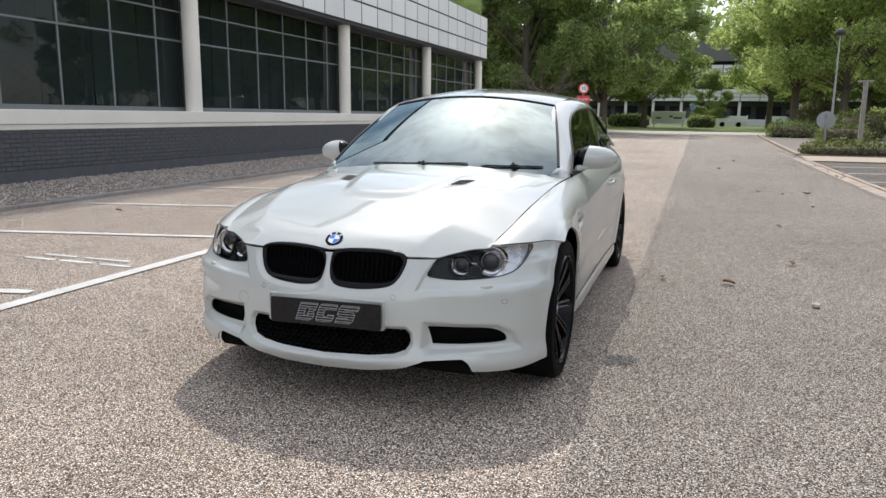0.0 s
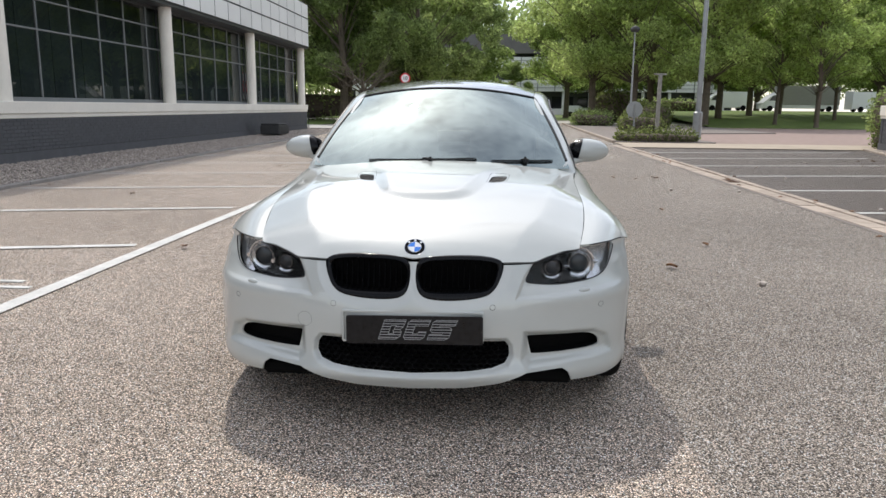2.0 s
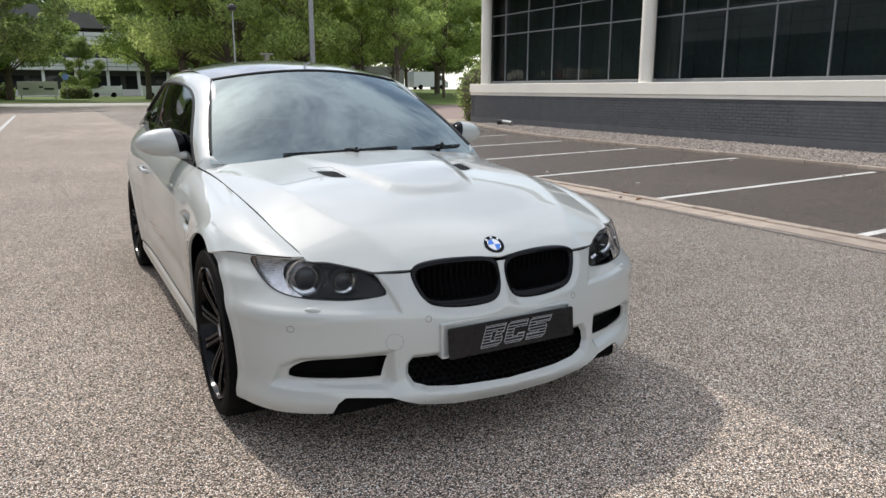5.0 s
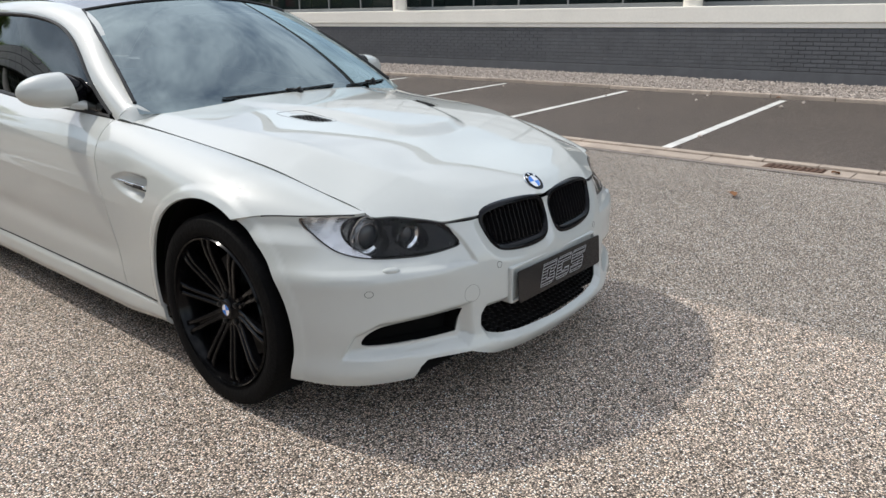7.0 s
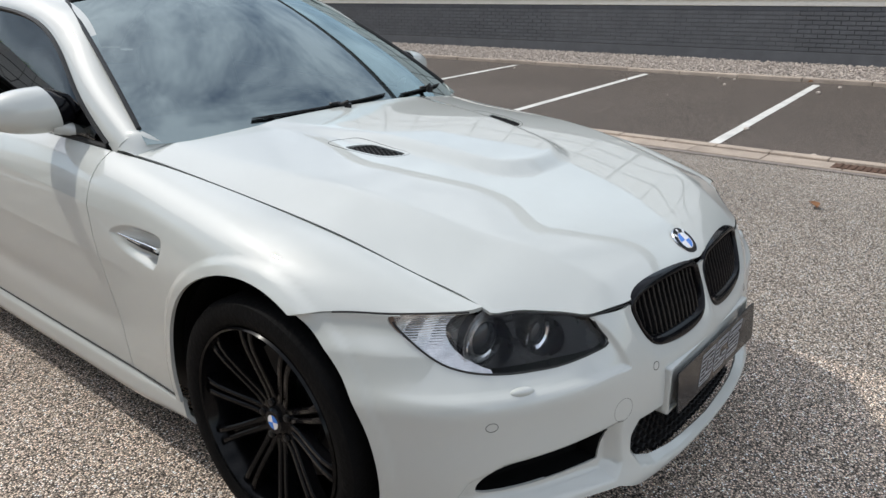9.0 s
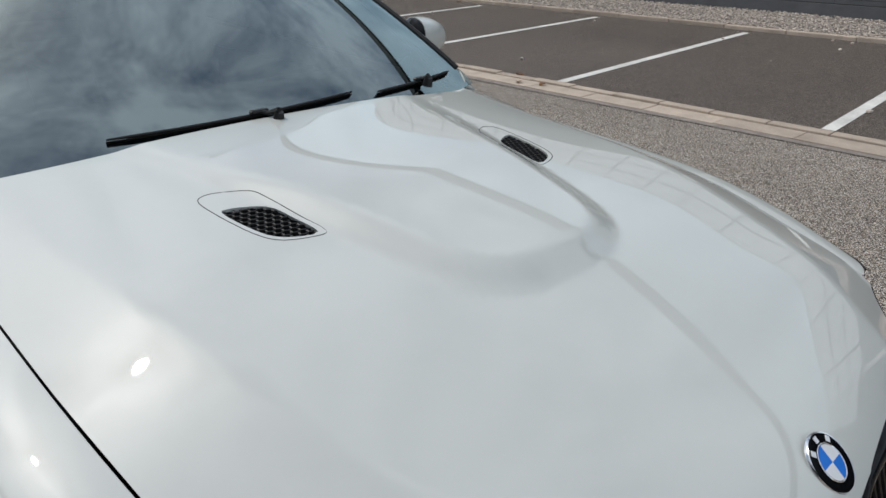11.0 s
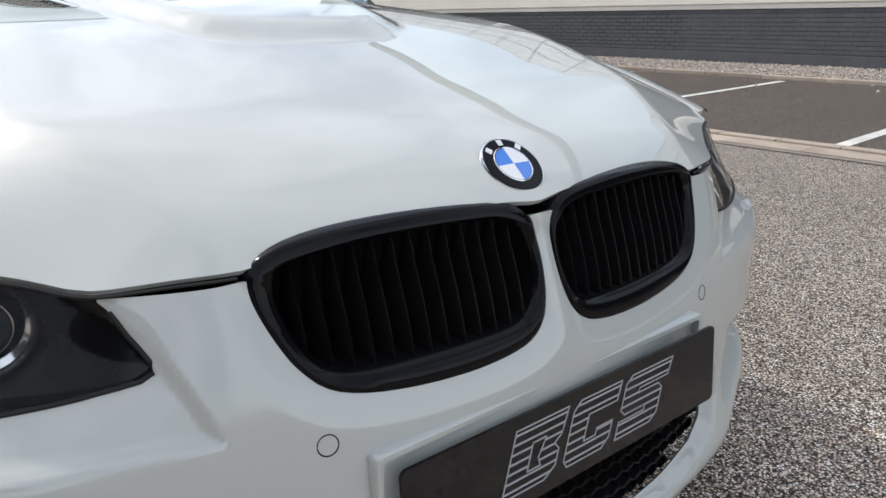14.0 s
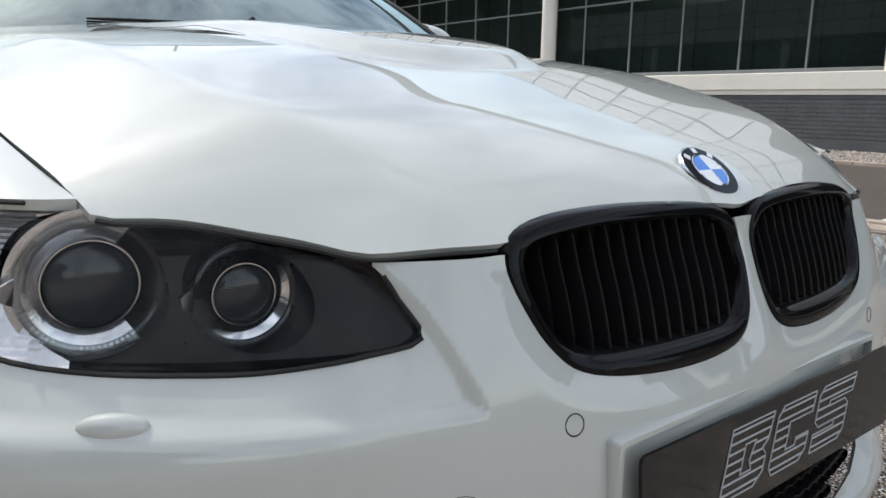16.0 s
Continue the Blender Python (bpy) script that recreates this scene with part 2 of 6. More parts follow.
M_LEAF = leafy("fresh_leaves", (0.33, 0.44, 0.125), (0.60, 0.71, 0.25))
M_LIME = leafy("bright_leaves", (0.35, 0.46, 0.14), (0.64, 0.74, 0.28))
M_LEAFD = leafy("dark_leaves", (0.22, 0.30, 0.11), (0.47, 0.57, 0.21))
M_HEDGE = leafy("hedge_leaves", (0.106, 0.144, 0.045), (0.229, 0.270, 0.090))
M_POST = mat("weathered_timber", (0.26, 0.25, 0.22), 0.8, vary=0.3, scale=6, bump=0.3, bump_scale=60)
M_PAINT = mat("white_car_paint", (0.505, 0.520, 0.495), 0.4, vary=0.015, scale=2, coat=1.0, spec=0.06, coat_rough=0.012)
M_PAINT.node_tree.nodes["Principled BSDF"].inputs["Coat IOR"].default_value = 1.72
M_GLOSS = mat("gloss_black", (0.004, 0.004, 0.005), 0.10, vary=0.2, coat=0.0, spec=0.16)
M_SLAT = mat("satin_black", (0.008, 0.008, 0.009), 0.22, vary=0.2, spec=0.7)
M_LAMPDARK = mat("smoked_lamp_bezel", (0.006, 0.006, 0.006), 0.12, vary=0.2, scale=2, spec=0.2)
M_RIM = mat("black_alloy", (0.003, 0.003, 0.0034), 0.13, vary=0.3, scale=15, coat=0.0, spec=0.16)
M_PLASTIC = mat("black_plastic", (0.009, 0.009, 0.0095), 0.45, vary=0.2, scale=20, bump=0.1, bump_scale=300, spec=0.3)
# near-black stands in for the shade inside openings, ducts and wheel housings
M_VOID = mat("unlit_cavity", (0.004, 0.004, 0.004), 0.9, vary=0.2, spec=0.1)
M_CHROME = mat("chrome", (0.72, 0.73, 0.75), 0.12, metal=1.0, vary=0.05)
M_DISC = mat("brake_disc", (0.07, 0.07, 0.07), 0.45, metal=1.0, vary=0.2, scale=30)
M_CARBON = mat("carbon_roof", (0.02, 0.02, 0.022), 0.25, vary=0.35, scale=60, coat=1.0)
M_SCREEN = glass("windscreen_glass", (0.24, 0.27, 0.27), 3.4, rough=0.016, shade=(0.76, 0.89, 0.89))
M_TINT = glass("tinted_glass", (0.10, 0.11, 0.11), 1.6)
M_LENS = glass("headlamp_lens", (0.93, 0.93, 0.93), 1.24, rough=0.02)
M_CLEAR = glass("clear_plastic", (0.78, 0.79, 0.80), 1.5, 0.05)
M_AMBER = mat("amber_lens", (0.24, 0.17, 0.13), 0.15, vary=0.1, coat=0.5)
M_SILVER = mat("silver_reflector", (0.62, 0.62, 0.63), 0.17, metal=0.85, vary=0.2, scale=40, bump=0.1, bump_scale=70)
M_BLUE = mat("blue_enamel", (0.03, 0.20, 0.72), 0.2, vary=0.05, coat=1.0)
M_WHITEE = mat("white_enamel", (0.82, 0.83, 0.85), 0.2, vary=0.03, coat=1.0)
M_PLATE = mat("black_plate_face", (0.011, 0.011, 0.012), 0.08, vary=0.5, scale=60, spec=0.3)
M_PRINT = mat("pale_grey_print", (0.42, 0.42, 0.43), 0.5, vary=0.05)
M_CABIN = mat("dark_cabin_trim", (0.02, 0.02, 0.021), 0.7, vary=0.25, scale=8)
M_SEAT = mat("black_leather", (0.025, 0.024, 0.024), 0.5, vary=0.25, scale=12, bump=0.2)
M_GAP = mat("panel_gap", (0.012, 0.012, 0.012), 0.8, vary=0.2)

# ---- building tools ----
def mesh_of(name, verts, faces, material, normals=None, smooth_all=False):
    me = bpy.data.meshes.new(name)
    me.from_pydata([tuple(v) for v in verts], [], [tuple(f) for f in faces])
    me.materials.append(material)
    if normals is not None:
        me.polygons.foreach_set("use_smooth", [True] * len(me.polygons))
        me.normals_split_custom_set_from_vertices([tuple(n) for n in normals])
    elif smooth_all:
        me.polygons.foreach_set("use_smooth", [True] * len(me.polygons))
    me.update()
    return me


def hang(name, me, parent=None, label="", m=None):
    """A mesh as an object of its own, under its thing where one is given."""
    ob = new(name, me)
    if parent is not None:
        ob.parent = parent
    if m is not None:
        ob.matrix_basis = m
    if label:
        ob["label"] = label
    return ob


def part(name, bm, material, parent=None, label="", rounded=False, m=None):
    me = bpy.data.meshes.new(name)
    bm.normal_update()
    bm.to_mesh(me)
    bm.free()
    me.materials.append(material)
    if rounded:
        me.polygons.foreach_set("use_smooth", [True] * len(me.polygons))
        me.set_sharp_from_angle(angle=radians(38))
    return hang(name, me, parent, label, m)


def thing(name, label, category, group="", kind="", m=None):
    ob = new(name)
    if m is not None:
        ob.matrix_basis = m
    return tagged(ob, label, category, group, kind)


def box(bm, x0, x1, y0, y1, z0, z1, bevel=0.0, seg=1):
    """A box with bevelled edges, added to bm."""
    made = bmesh.ops.create_cube(bm, size=1, matrix=Matrix.LocRotScale(((x0 + x1) / 2, (y0 + y1) / 2, (z0 + z1) / 2), None, (abs(x1 - x0), abs(y1 - y0), abs(z1 - z0))))
    if bevel:
        edges = list({e for v in made["verts"] for e in v.link_edges})
        bmesh.ops.bevel(bm, geom=edges, offset=bevel, segments=seg, affect="EDGES", profile=0.6)
    return bm


def boxed(*a, **k):
    return box(bmesh.new(), *a, **k)


def tube(path, radius, sides=8, closed=False, cap=True):
    """A round bar along a path; radius a number or one for each point."""
    bm, rings, n = bmesh.new(), [], len(path)
    path = [Vector(p) for p in path]
    radii = [radius] * n if isinstance(radius, (int, float)) else [float(r) for r in radius]
    up = Vector((0.13, 0.21, 0.97))
    for i, p in enumerate(path):
        a, b = (path[(i - 1) % n], path[(i + 1) % n]) if closed else (path[max(i - 1, 0)], path[min(i + 1, n - 1)])
        t = (b - a).normalized()
        r = t.cross(up)
        r = r.normalized() if r.length > 1e-4 else t.orthogonal().normalized()
        q = r.cross(t)
        rings.append([bm.verts.new(p + radii[i] * (math.cos(k) * r + math.sin(k) * q)) for k in (2 * math.pi * j / sides for j in range(sides))])
    for i in range(n if closed else n - 1):
        a, b = rings[i], rings[(i + 1) % n]
        for j in range(sides):
            bm.faces.new((a[j], a[(j + 1) % sides], b[(j + 1) % sides], b[j]))
    if cap and not closed:
        bm.faces.new(rings[0])
        bm.faces.new(rings[-1])
    bmesh.ops.recalc_face_normals(bm, faces=bm.faces)
    return bm


def lathe(profile, steps=48, arc=2 * math.pi, start=0.0):
    """A profile of (radius, height) turned round z."""
    bm, cols = bmesh.new(), []
    whole = abs(arc - 2 * math.pi) < 1e-6
    for i in range(steps if whole else steps + 1):
        a = start + arc * i / steps
        cols.append([bm.verts.new((r * math.cos(a), r * math.sin(a), h)) for r, h in profile])
    for i in range(steps):
        a, b = cols[i], cols[(i + 1) % len(cols)]
        for j in range(len(profile) - 1):
            bm.faces.new((a[j], b[j], b[j + 1], a[j + 1]))
    bmesh.ops.remove_doubles(bm, verts=bm.verts, dist=1e-6)
    return bm


def slab(points, depth, at=None):
    """A flat outline (x, y) given thickness along z, from 0 to depth."""
    bm = bmesh.new()
    f = bm.faces.new([bm.verts.new((p[0], p[1], 0)) for p in points])
    g = bmesh.ops.extrude_face_region(bm, geom=[f])
    bmesh.ops.translate(bm, verts=[v for v in g["geom"] if isinstance(v, bmesh.types.BMVert)], vec=(0, 0, depth))
    bmesh.ops.recalc_face_normals(bm, faces=bm.faces)
    if at is not None:
        bm.transform(at)
    return bm


def sd_poly(px, py, pts):
    """Signed distance to an outline: negative inside."""
    d, inside, n = 1e9, False, len(pts)
    for i in range(n):
        ax, ay = pts[i]
        bx, by = pts[i - 1]
        ex, ey, wx, wy = bx - ax, by - ay, px - ax, py - ay
        t = min(max((wx * ex + wy * ey) / (ex * ex + ey * ey + 1e-12), 0), 1)
        d = min(d, (wx - t * ex) ** 2 + (wy - t * ey) ** 2)
        if (ay > py) != (by > py) and px < ex * (py - ay) / ey + ax:
            inside = not inside
    return -math.sqrt(d) if inside else math.sqrt(d)


def rounded_outline(pts, n=6):
    """A closed smooth curve through the corner points."""
    out, k = [], len(pts)
    for i in range(k):
        p0, p1, p2, p3 = (np.array(pts[(i + j - 1) % k], float) for j in range(4))
        for t in np.arange(n) / n:
            out.append(tuple(0.5 * (2 * p1 + (p2 - p0) * t + (2 * p0 - 5 * p1 + 4 * p2 - p3) * t * t + (3 * p1 - p0 - 3 * p2 + p3) * t**3)))
    return out


def sheet(fn, us, vs, cuts=(), thick=0.012, out=(0, 0, 1), mirror=False):
    """A curved panel from fn(u, v), trimmed to where every cut(u, v, p) is positive, its edges turned in by thick.
    out: a direction or fn(p) that tells its outside. Returns verts, faces, normals."""
    uv, pts, grid = [], [], {}

    def add(u, v):
        uv.append((u, v))
        pts.append(fn(u, v))
        return len(pts) - 1

    for i, u in enumerate(us):
        for j, v in enumerate(vs):
            grid[i, j] = add(u, v)
    polys = [[grid[i, j], grid[i + 1, j], grid[i + 1, j + 1], grid[i, j + 1]] for i in range(len(us) - 1) for j in range(len(vs) - 1)]
    for cut in cuts:
        val, cross = {}, {}

        def value(i):
            if i not in val:
                val[i] = cut(*uv[i], pts[i])
            return val[i]

        def crossing(a, b):
            key = (min(a, b), max(a, b))
            if key not in cross:
                a, b = key
                lo, hi, flo = 0.0, 1.0, value(a)
                for _ in range(9):
                    mid = (lo + hi) / 2
                    u, v = (uv[a][k] + (uv[b][k] - uv[a][k]) * mid for k in (0, 1))
                    if (cut(u, v, fn(u, v)) > 0) == (flo > 0):
                        lo = mid
                    else:
                        hi = mid
                mid = (lo + hi) / 2
                cross[key] = add(*(uv[a][k] + (uv[b][k] - uv[a][k]) * mid for k in (0, 1)))
            return cross[key]

        kept = []
        for poly in polys:
            inside = [value(i) > 0 for i in poly]
            if all(inside):
                kept.append(poly)
            elif any(inside):
                made = []
                for k, i in enumerate(poly):
                    j = poly[(k + 1) % len(poly)]
                    if value(i) > 0:
                        made.append(i)
                    if (value(i) > 0) != (value(j) > 0):
                        made.append(crossing(i, j))
                if len(made) > 2:
                    kept.append(made)
        polys = kept
    used = sorted({i for p in polys for i in p})
    index = {i: n for n, i in enumerate(used)}
    verts = [Vector(pts[i]) for i in used]
    normals, e = [], 1.6e-3
    for i in used:
        u, v = uv[i]
        du, dv = Vector(fn(u + e, v)) - Vector(fn(u - e, v)), Vector(fn(u, v + e)) - Vector(fn(u, v - e))
        n = du.cross(dv).normalized()
        way = Vector(out(pts[i])) if callable(out) else Vector(out)
        normals.append(n if n.dot(way) > 0 else -n)
    faces = [[index[i] for i in p] for p in polys]
    for f in faces:
        a, b, c = (verts[f[k]] for k in (0, 1, 2))
        if (b - a).cross(c - a).dot(normals[f[0]]) < 0:
            f.reverse()
    if thick:
        count = {}
        for f in faces:
            for a, b in zip(f, f[1:] + f[:1]):
                count[min(a, b), max(a, b)] = (a, b) if (min(a, b), max(a, b)) not in count else None
        for pair in list(count.values()):
            if pair is None:
                continue
            a, b = pair
            pa, pb, qa, qb = verts[a], verts[b], verts[a] - normals[a] * thick, verts[b] - normals[b] * thick
            n = (pb - pa).cross(normals[a])
            if n.length < 1e-9:
                continue
            n.normalize()
            k = len(verts)
            verts += [pa, pb, qb, qa]
            normals += [n] * 4
            faces.append([k + 1, k, k + 3, k + 2])
    if mirror:
        verts = [Vector((-v.x, v.y, v.z)) for v in verts]
        normals = [Vector((-n.x, n.y, n.z)) for n in normals]
        faces = [f[::-1] for f in faces]
    return verts, faces, normals


def panel(name, parent, material, *a, label="", both=False, **k):
    """A trimmed panel as a part; both: one for each side of the car."""
    made = [hang(name, mesh_from(name, sheet(*a, **k), material), parent, label)]
    if both:
        made.append(hang(name, mesh_from(name, sheet(*a, mirror=True, **k), material), parent, label))
    return made


def mesh_from(name, data, material):
    return mesh_of(name, data[0], data[1], material, data[2])
# ---- car surfaces: smooth curves through a few control values ----
class Spline:
    """Natural cubic spline through (t, value) pairs, straight beyond its ends."""

    def __init__(self, ts, vs):
        self.t, self.v = np.array(ts, float), np.array(vs, float)
        n, h = len(ts), np.diff(self.t)
        a, r = np.eye(n), np.zeros(n)
        for i in range(1, n - 1):
            a[i, i - 1], a[i, i], a[i, i + 1] = h[i - 1], 2 * (h[i - 1] + h[i]), h[i]
            r[i] = 6 * ((self.v[i + 1] - self.v[i]) / h[i] - (self.v[i] - self.v[i - 1]) / h[i - 1])
        self.m, self.h = np.linalg.solve(a, r), h

    def __call__(self, x):
        t, v, m, h = self.t, self.v, self.m, self.h
        xc = min(max(x, t[0]), t[-1])
        i = min(max(int(np.searchsorted(t, xc)) - 1, 0), len(h) - 1)
        a, b = (t[i + 1] - xc) / h[i], (xc - t[i]) / h[i]
        y = a * v[i] + b * v[i + 1] + ((a**3 - a) * m[i] + (b**3 - b) * m[i + 1]) * h[i] ** 2 / 6
        if x != xc:
            k = 0 if x < t[0] else len(h) - 1
            s = (v[k + 1] - v[k]) / h[k] + (-(2 * m[k] + m[k + 1]) if k == 0 and x < t[0] else (m[k] + 2 * m[k + 1])) * h[k] / 6
            y += s * (x - xc)
        return float(y)


def smooth(a, b, x):
    k = min(max((x - a) / (b - a), 0.0), 1.0)
    return k * k * (3 - 2 * k)


# bonnet: height over the plan, centre line and fall towards the wings
BONNET_LINE = Spline((-0.74, -0.697, -0.645, -0.55, -0.40, -0.20, 0.0, 0.20, 0.45, 0.70), (0.625, 0.672, 0.711, 0.752, 0.796, 0.846, 0.882, 0.908, 0.934, 0.952))
SEAM_X = Spline((-0.60, -0.45, -0.30, -0.15, 0.0, 0.15, 0.30, 0.45, 0.60, 0.78), (0.612, 0.647, 0.672, 0.689, 0.699, 0.702, 0.705, 0.711, 0.723, 0.745))
SEAM_Z = Spline((-0.60, -0.45, -0.30, -0.15, 0.0, 0.15, 0.30, 0.45, 0.60, 0.78), (0.668, 0.710, 0.750, 0.786, 0.810, 0.825, 0.839, 0.854, 0.870, 0.884))


BONNET_EDGE = Spline((-0.72, -0.667, -0.615, -0.555, -0.494, -0.342, -0.15, 0.0, 0.15, 0.30, 0.45, 0.60, 0.78), (0.565, 0.589, 0.615, 0.657, 0.694, 0.741, 0.789, 0.813, 0.828, 0.842, 0.857, 0.873, 0.888))
CREASE_X = Spline((-0.70, -0.60, -0.43, -0.20, 0.10, 0.50), (0.335, 0.375, 0.455, 0.525, 0.575, 0.615))
DOME = [(0, -0.245), (0.11, -0.232), (0.19, -0.17), (0.235, -0.02), (0.275, 0.15), (0.33, 0.37), (0.40, 0.80), (0, 0.80)]
DOME += [(-x, y) for x, y in DOME[-2::-1]][:-1]
DOME = rounded_outline(DOME, 3)


def bonnet_z(x, y):
    ax = abs(x)
    zc, xs, zs = BONNET_LINE(y), SEAM_X(y), BONNET_EDGE(y)
    p = 1.7 + 0.8 * smooth(-0.7, 0.1, y)
    k, w, xr = 0.27 * smooth(-0.70, -0.60, y) * (1 - 0.5 * smooth(0.0, 0.5, y)), 0.005, CREASE_X(y)
    soft = lambda d: w * math.log1p(math.exp(min(d / w, 40)))  # noqa: E731
    z = zc - (zc - zs - k * soft(xs - xr)) * (ax / xs) ** p - k * soft(ax - xr)
    if y > -0.30 and ax < 0.42:
        z += 0.022 * smooth(0.018, -0.055, sd_poly(x, y, DOME)) * (1 - 0.75 * smooth(0.1, 0.5, y))
    return z


BONNET_FRONT = Spline((0, 0.022, 0.05, 0.10, 0.20, 0.28, 0.32, 0.338, 0.383, 0.432, 0.459, 0.487, 0.524, 0.58, 0.643, 0.72), (-0.697, -0.694, -0.690, -0.687, -0.681, -0.675, -0.671, -0.669, -0.657, -0.640, -0.626, -0.601, -0.572, -0.532, -0.497, -0.42))
BONNET_REAR = Spline((0, 0.35, 0.56, 0.64, 0.69, 0.74), (0.545, 0.552, 0.590, 0.640, 0.715, 0.80))


# front bumper: plan curve by arc length, set in by a depth that varies with height
PLAN = ((0, -0.757), (0.15, -0.752), (0.30, -0.735), (0.45, -0.700), (0.60, -0.642), (0.72, -0.567), (0.80, -0.480), (0.85, -0.380), (0.878, -0.280), (0.893, -0.160), (0.897, -0.030))
ARC = np.concatenate([[0], np.cumsum([math.dist(a, b) for a, b in zip(PLAN, PLAN[1:])])])
PLAN_X, PLAN_Y = Spline(ARC, [p[0] for p in PLAN]), Spline(ARC, [p[1] for p in PLAN])
SET_Z = (0.15, 0.19, 0.23, 0.28, 0.35, 0.42, 0.49, 0.525, 0.542, 0.56, 0.59, 0.64, 0.70)
SET_MID = Spline(SET_Z, (0.03, 0.004, -0.022, -0.012, 0.0, 0.0, 0.005, 0.011, 0.015, 0.020, 0.030, 0.048, 0.072))
SET_LAMP = Spline(SET_Z, (0.03, 0.006, -0.008, 0.0, 0.0, 0.0, 0.0, 0.002, 0.011, 0.026, 0.047, 0.074, 0.106))
SET_SIDE = Spline(SET_Z, (0.02, 0.012, 0.008, 0.005, 0.002, 0.0, 0.0, 0.001, 0.003, 0.006, 0.011, 0.020, 0.032))


# the set-back facet round each headlamp, (x, z)
FACET = [(0.380, 0.524), (0.385, 0.542), (0.394, 0.566), (0.404, 0.590), (0.418, 0.618), (0.440, 0.646), (0.46, 0.66), (0.5, 0.75), (1.0, 0.75), (0.9, 0.545), (0.75, 0.542), (0.65, 0.539), (0.58, 0.535), (0.5, 0.531), (0.43, 0.528)]


def bumper(s, z):
    """Point on the bumper: s along the plan from the middle (plus: the car's left), z its height."""
    a = abs(s)
    x, y = PLAN_X(a), PLAN_Y(a)
    tx, ty = PLAN_X(a + 0.002) - PLAN_X(a - 0.002), PLAN_Y(a + 0.002) - PLAN_Y(a - 0.002)
    if a < 0.002:
        tx, ty = 1.0, 0.0
    k = math.hypot(tx, ty)
    lamp, side = smooth(0.37, 0.56, a), smooth(0.78, 1.20, a)
    d = SET_MID(z) * (1 - lamp) + SET_LAMP(z) * lamp
    d = d * (1 - side) + SET_SIDE(z) * side
    x, y = x - d * ty / k, y + d * tx / k
    if x > 0.36 and z > 0.50 and a < 1.1:
        y += 0.009 * smooth(0.002, -0.013, sd_poly(x, z, FACET)) * (1 - smooth(0.80, 1.0, a))
    return (math.copysign(1, s) * x, y, z)


# body side: cross-section curves along the car
SIDE_Y = (-0.60, -0.342, -0.18, 0.0, 0.25, 0.50, 0.78, 1.40, 2.10, 2.76, 3.20, 3.70)
SIDE_X = [
    Spline(SIDE_Y, (0.612, 0.666, 0.687, 0.699, 0.704, 0.715, 0.746, 0.768, 0.762, 0.735, 0.685, 0.602)),
    Spline(SIDE_Y, (0.645, 0.717, 0.750, 0.764, 0.768, 0.776, 0.792, 0.800, 0.798, 0.788, 0.734, 0.640)),
    Spline(SIDE_Y, (0.680, 0.766, 0.822, 0.840, 0.836, 0.832, 0.832, 0.838, 0.844, 0.843, 0.781, 0.678)),
    Spline(SIDE_Y, (0.710, 0.797, 0.868, 0.882, 0.869, 0.855, 0.852, 0.857, 0.865, 0.870, 0.805, 0.697)),
    Spline(SIDE_Y, (0.720, 0.808, 0.882, 0.894, 0.880, 0.862, 0.858, 0.862, 0.870, 0.876, 0.812, 0.707)),
    Spline(SIDE_Y, (0.720, 0.813, 0.885, 0.896, 0.878, 0.857, 0.852, 0.855, 0.865, 0.876, 0.812, 0.707)),
    Spline(SIDE_Y, (0.710, 0.808, 0.877, 0.888, 0.872, 0.855, 0.849, 0.849, 0.856, 0.868, 0.805, 0.697)),
    Spline(SIDE_Y, (0.700, 0.800, 0.860, 0.870, 0.862, 0.850, 0.846, 0.844, 0.848, 0.852, 0.787, 0.678)),
]
SIDE_Z = [
    Spline(SIDE_Y, (0.668, 0.740, 0.780, 0.810, 0.836, 0.859, 0.884, 0.905, 0.938, 0.968, 0.985, 0.99)),
    Spline(SIDE_Y, (0.664, 0.735, 0.772, 0.799, 0.819, 0.836, 0.852, 0.872, 0.900, 0.926, 0.94, 0.94)),
    Spline(SIDE_Y, (0.652, 0.712, 0.735, 0.755, 0.770, 0.780, 0.790, 0.802, 0.820, 0.838, 0.85, 0.85)),
    Spline(SIDE_Y, (0.63, 0.683, 0.685, 0.695, 0.695, 0.695, 0.700, 0.708, 0.718, 0.730, 0.74, 0.74)),
    Spline(SIDE_Y, (0.60, 0.640, 0.640, 0.640, 0.620, 0.610, 0.610, 0.610, 0.620, 0.640, 0.64, 0.64)),
    Spline(SIDE_Y, (0.50, 0.52, 0.52, 0.52, 0.49, 0.46, 0.45, 0.45, 0.46, 0.50, 0.50, 0.50)),
    Spline(SIDE_Y, (0.38, 0.38, 0.38, 0.38, 0.36, 0.34, 0.33, 0.33, 0.34, 0.37, 0.38, 0.40)),
    Spline(SIDE_Y, (0.24, 0.24, 0.24, 0.25, 0.25, 0.25, 0.25, 0.25, 0.26, 0.26, 0.28, 0.33)),
]
SECTIONS = {}


def side(y, v):
    """Point on the left body side: y along the car, v from 0 (bonnet seam or belt) to 7 (sill)."""
    key = round(y, 5)
    if key not in SECTIONS:
        SECTIONS[key] = (Spline(range(8), [f(y) for f in SIDE_X]), Spline(range(8), [f(y) for f in SIDE_Z]))
    fx, fz = SECTIONS[key]
    return (fx(v), y, fz(v))


def side_at(y, z):
    """Point on the left body side at a height."""
    lo, hi = 0.0, 7.6
    for _ in range(22):
        mid = (lo + hi) / 2
        lo, hi = (mid, hi) if side(y, mid)[2] > z else (lo, mid)
    return side(y, lo)

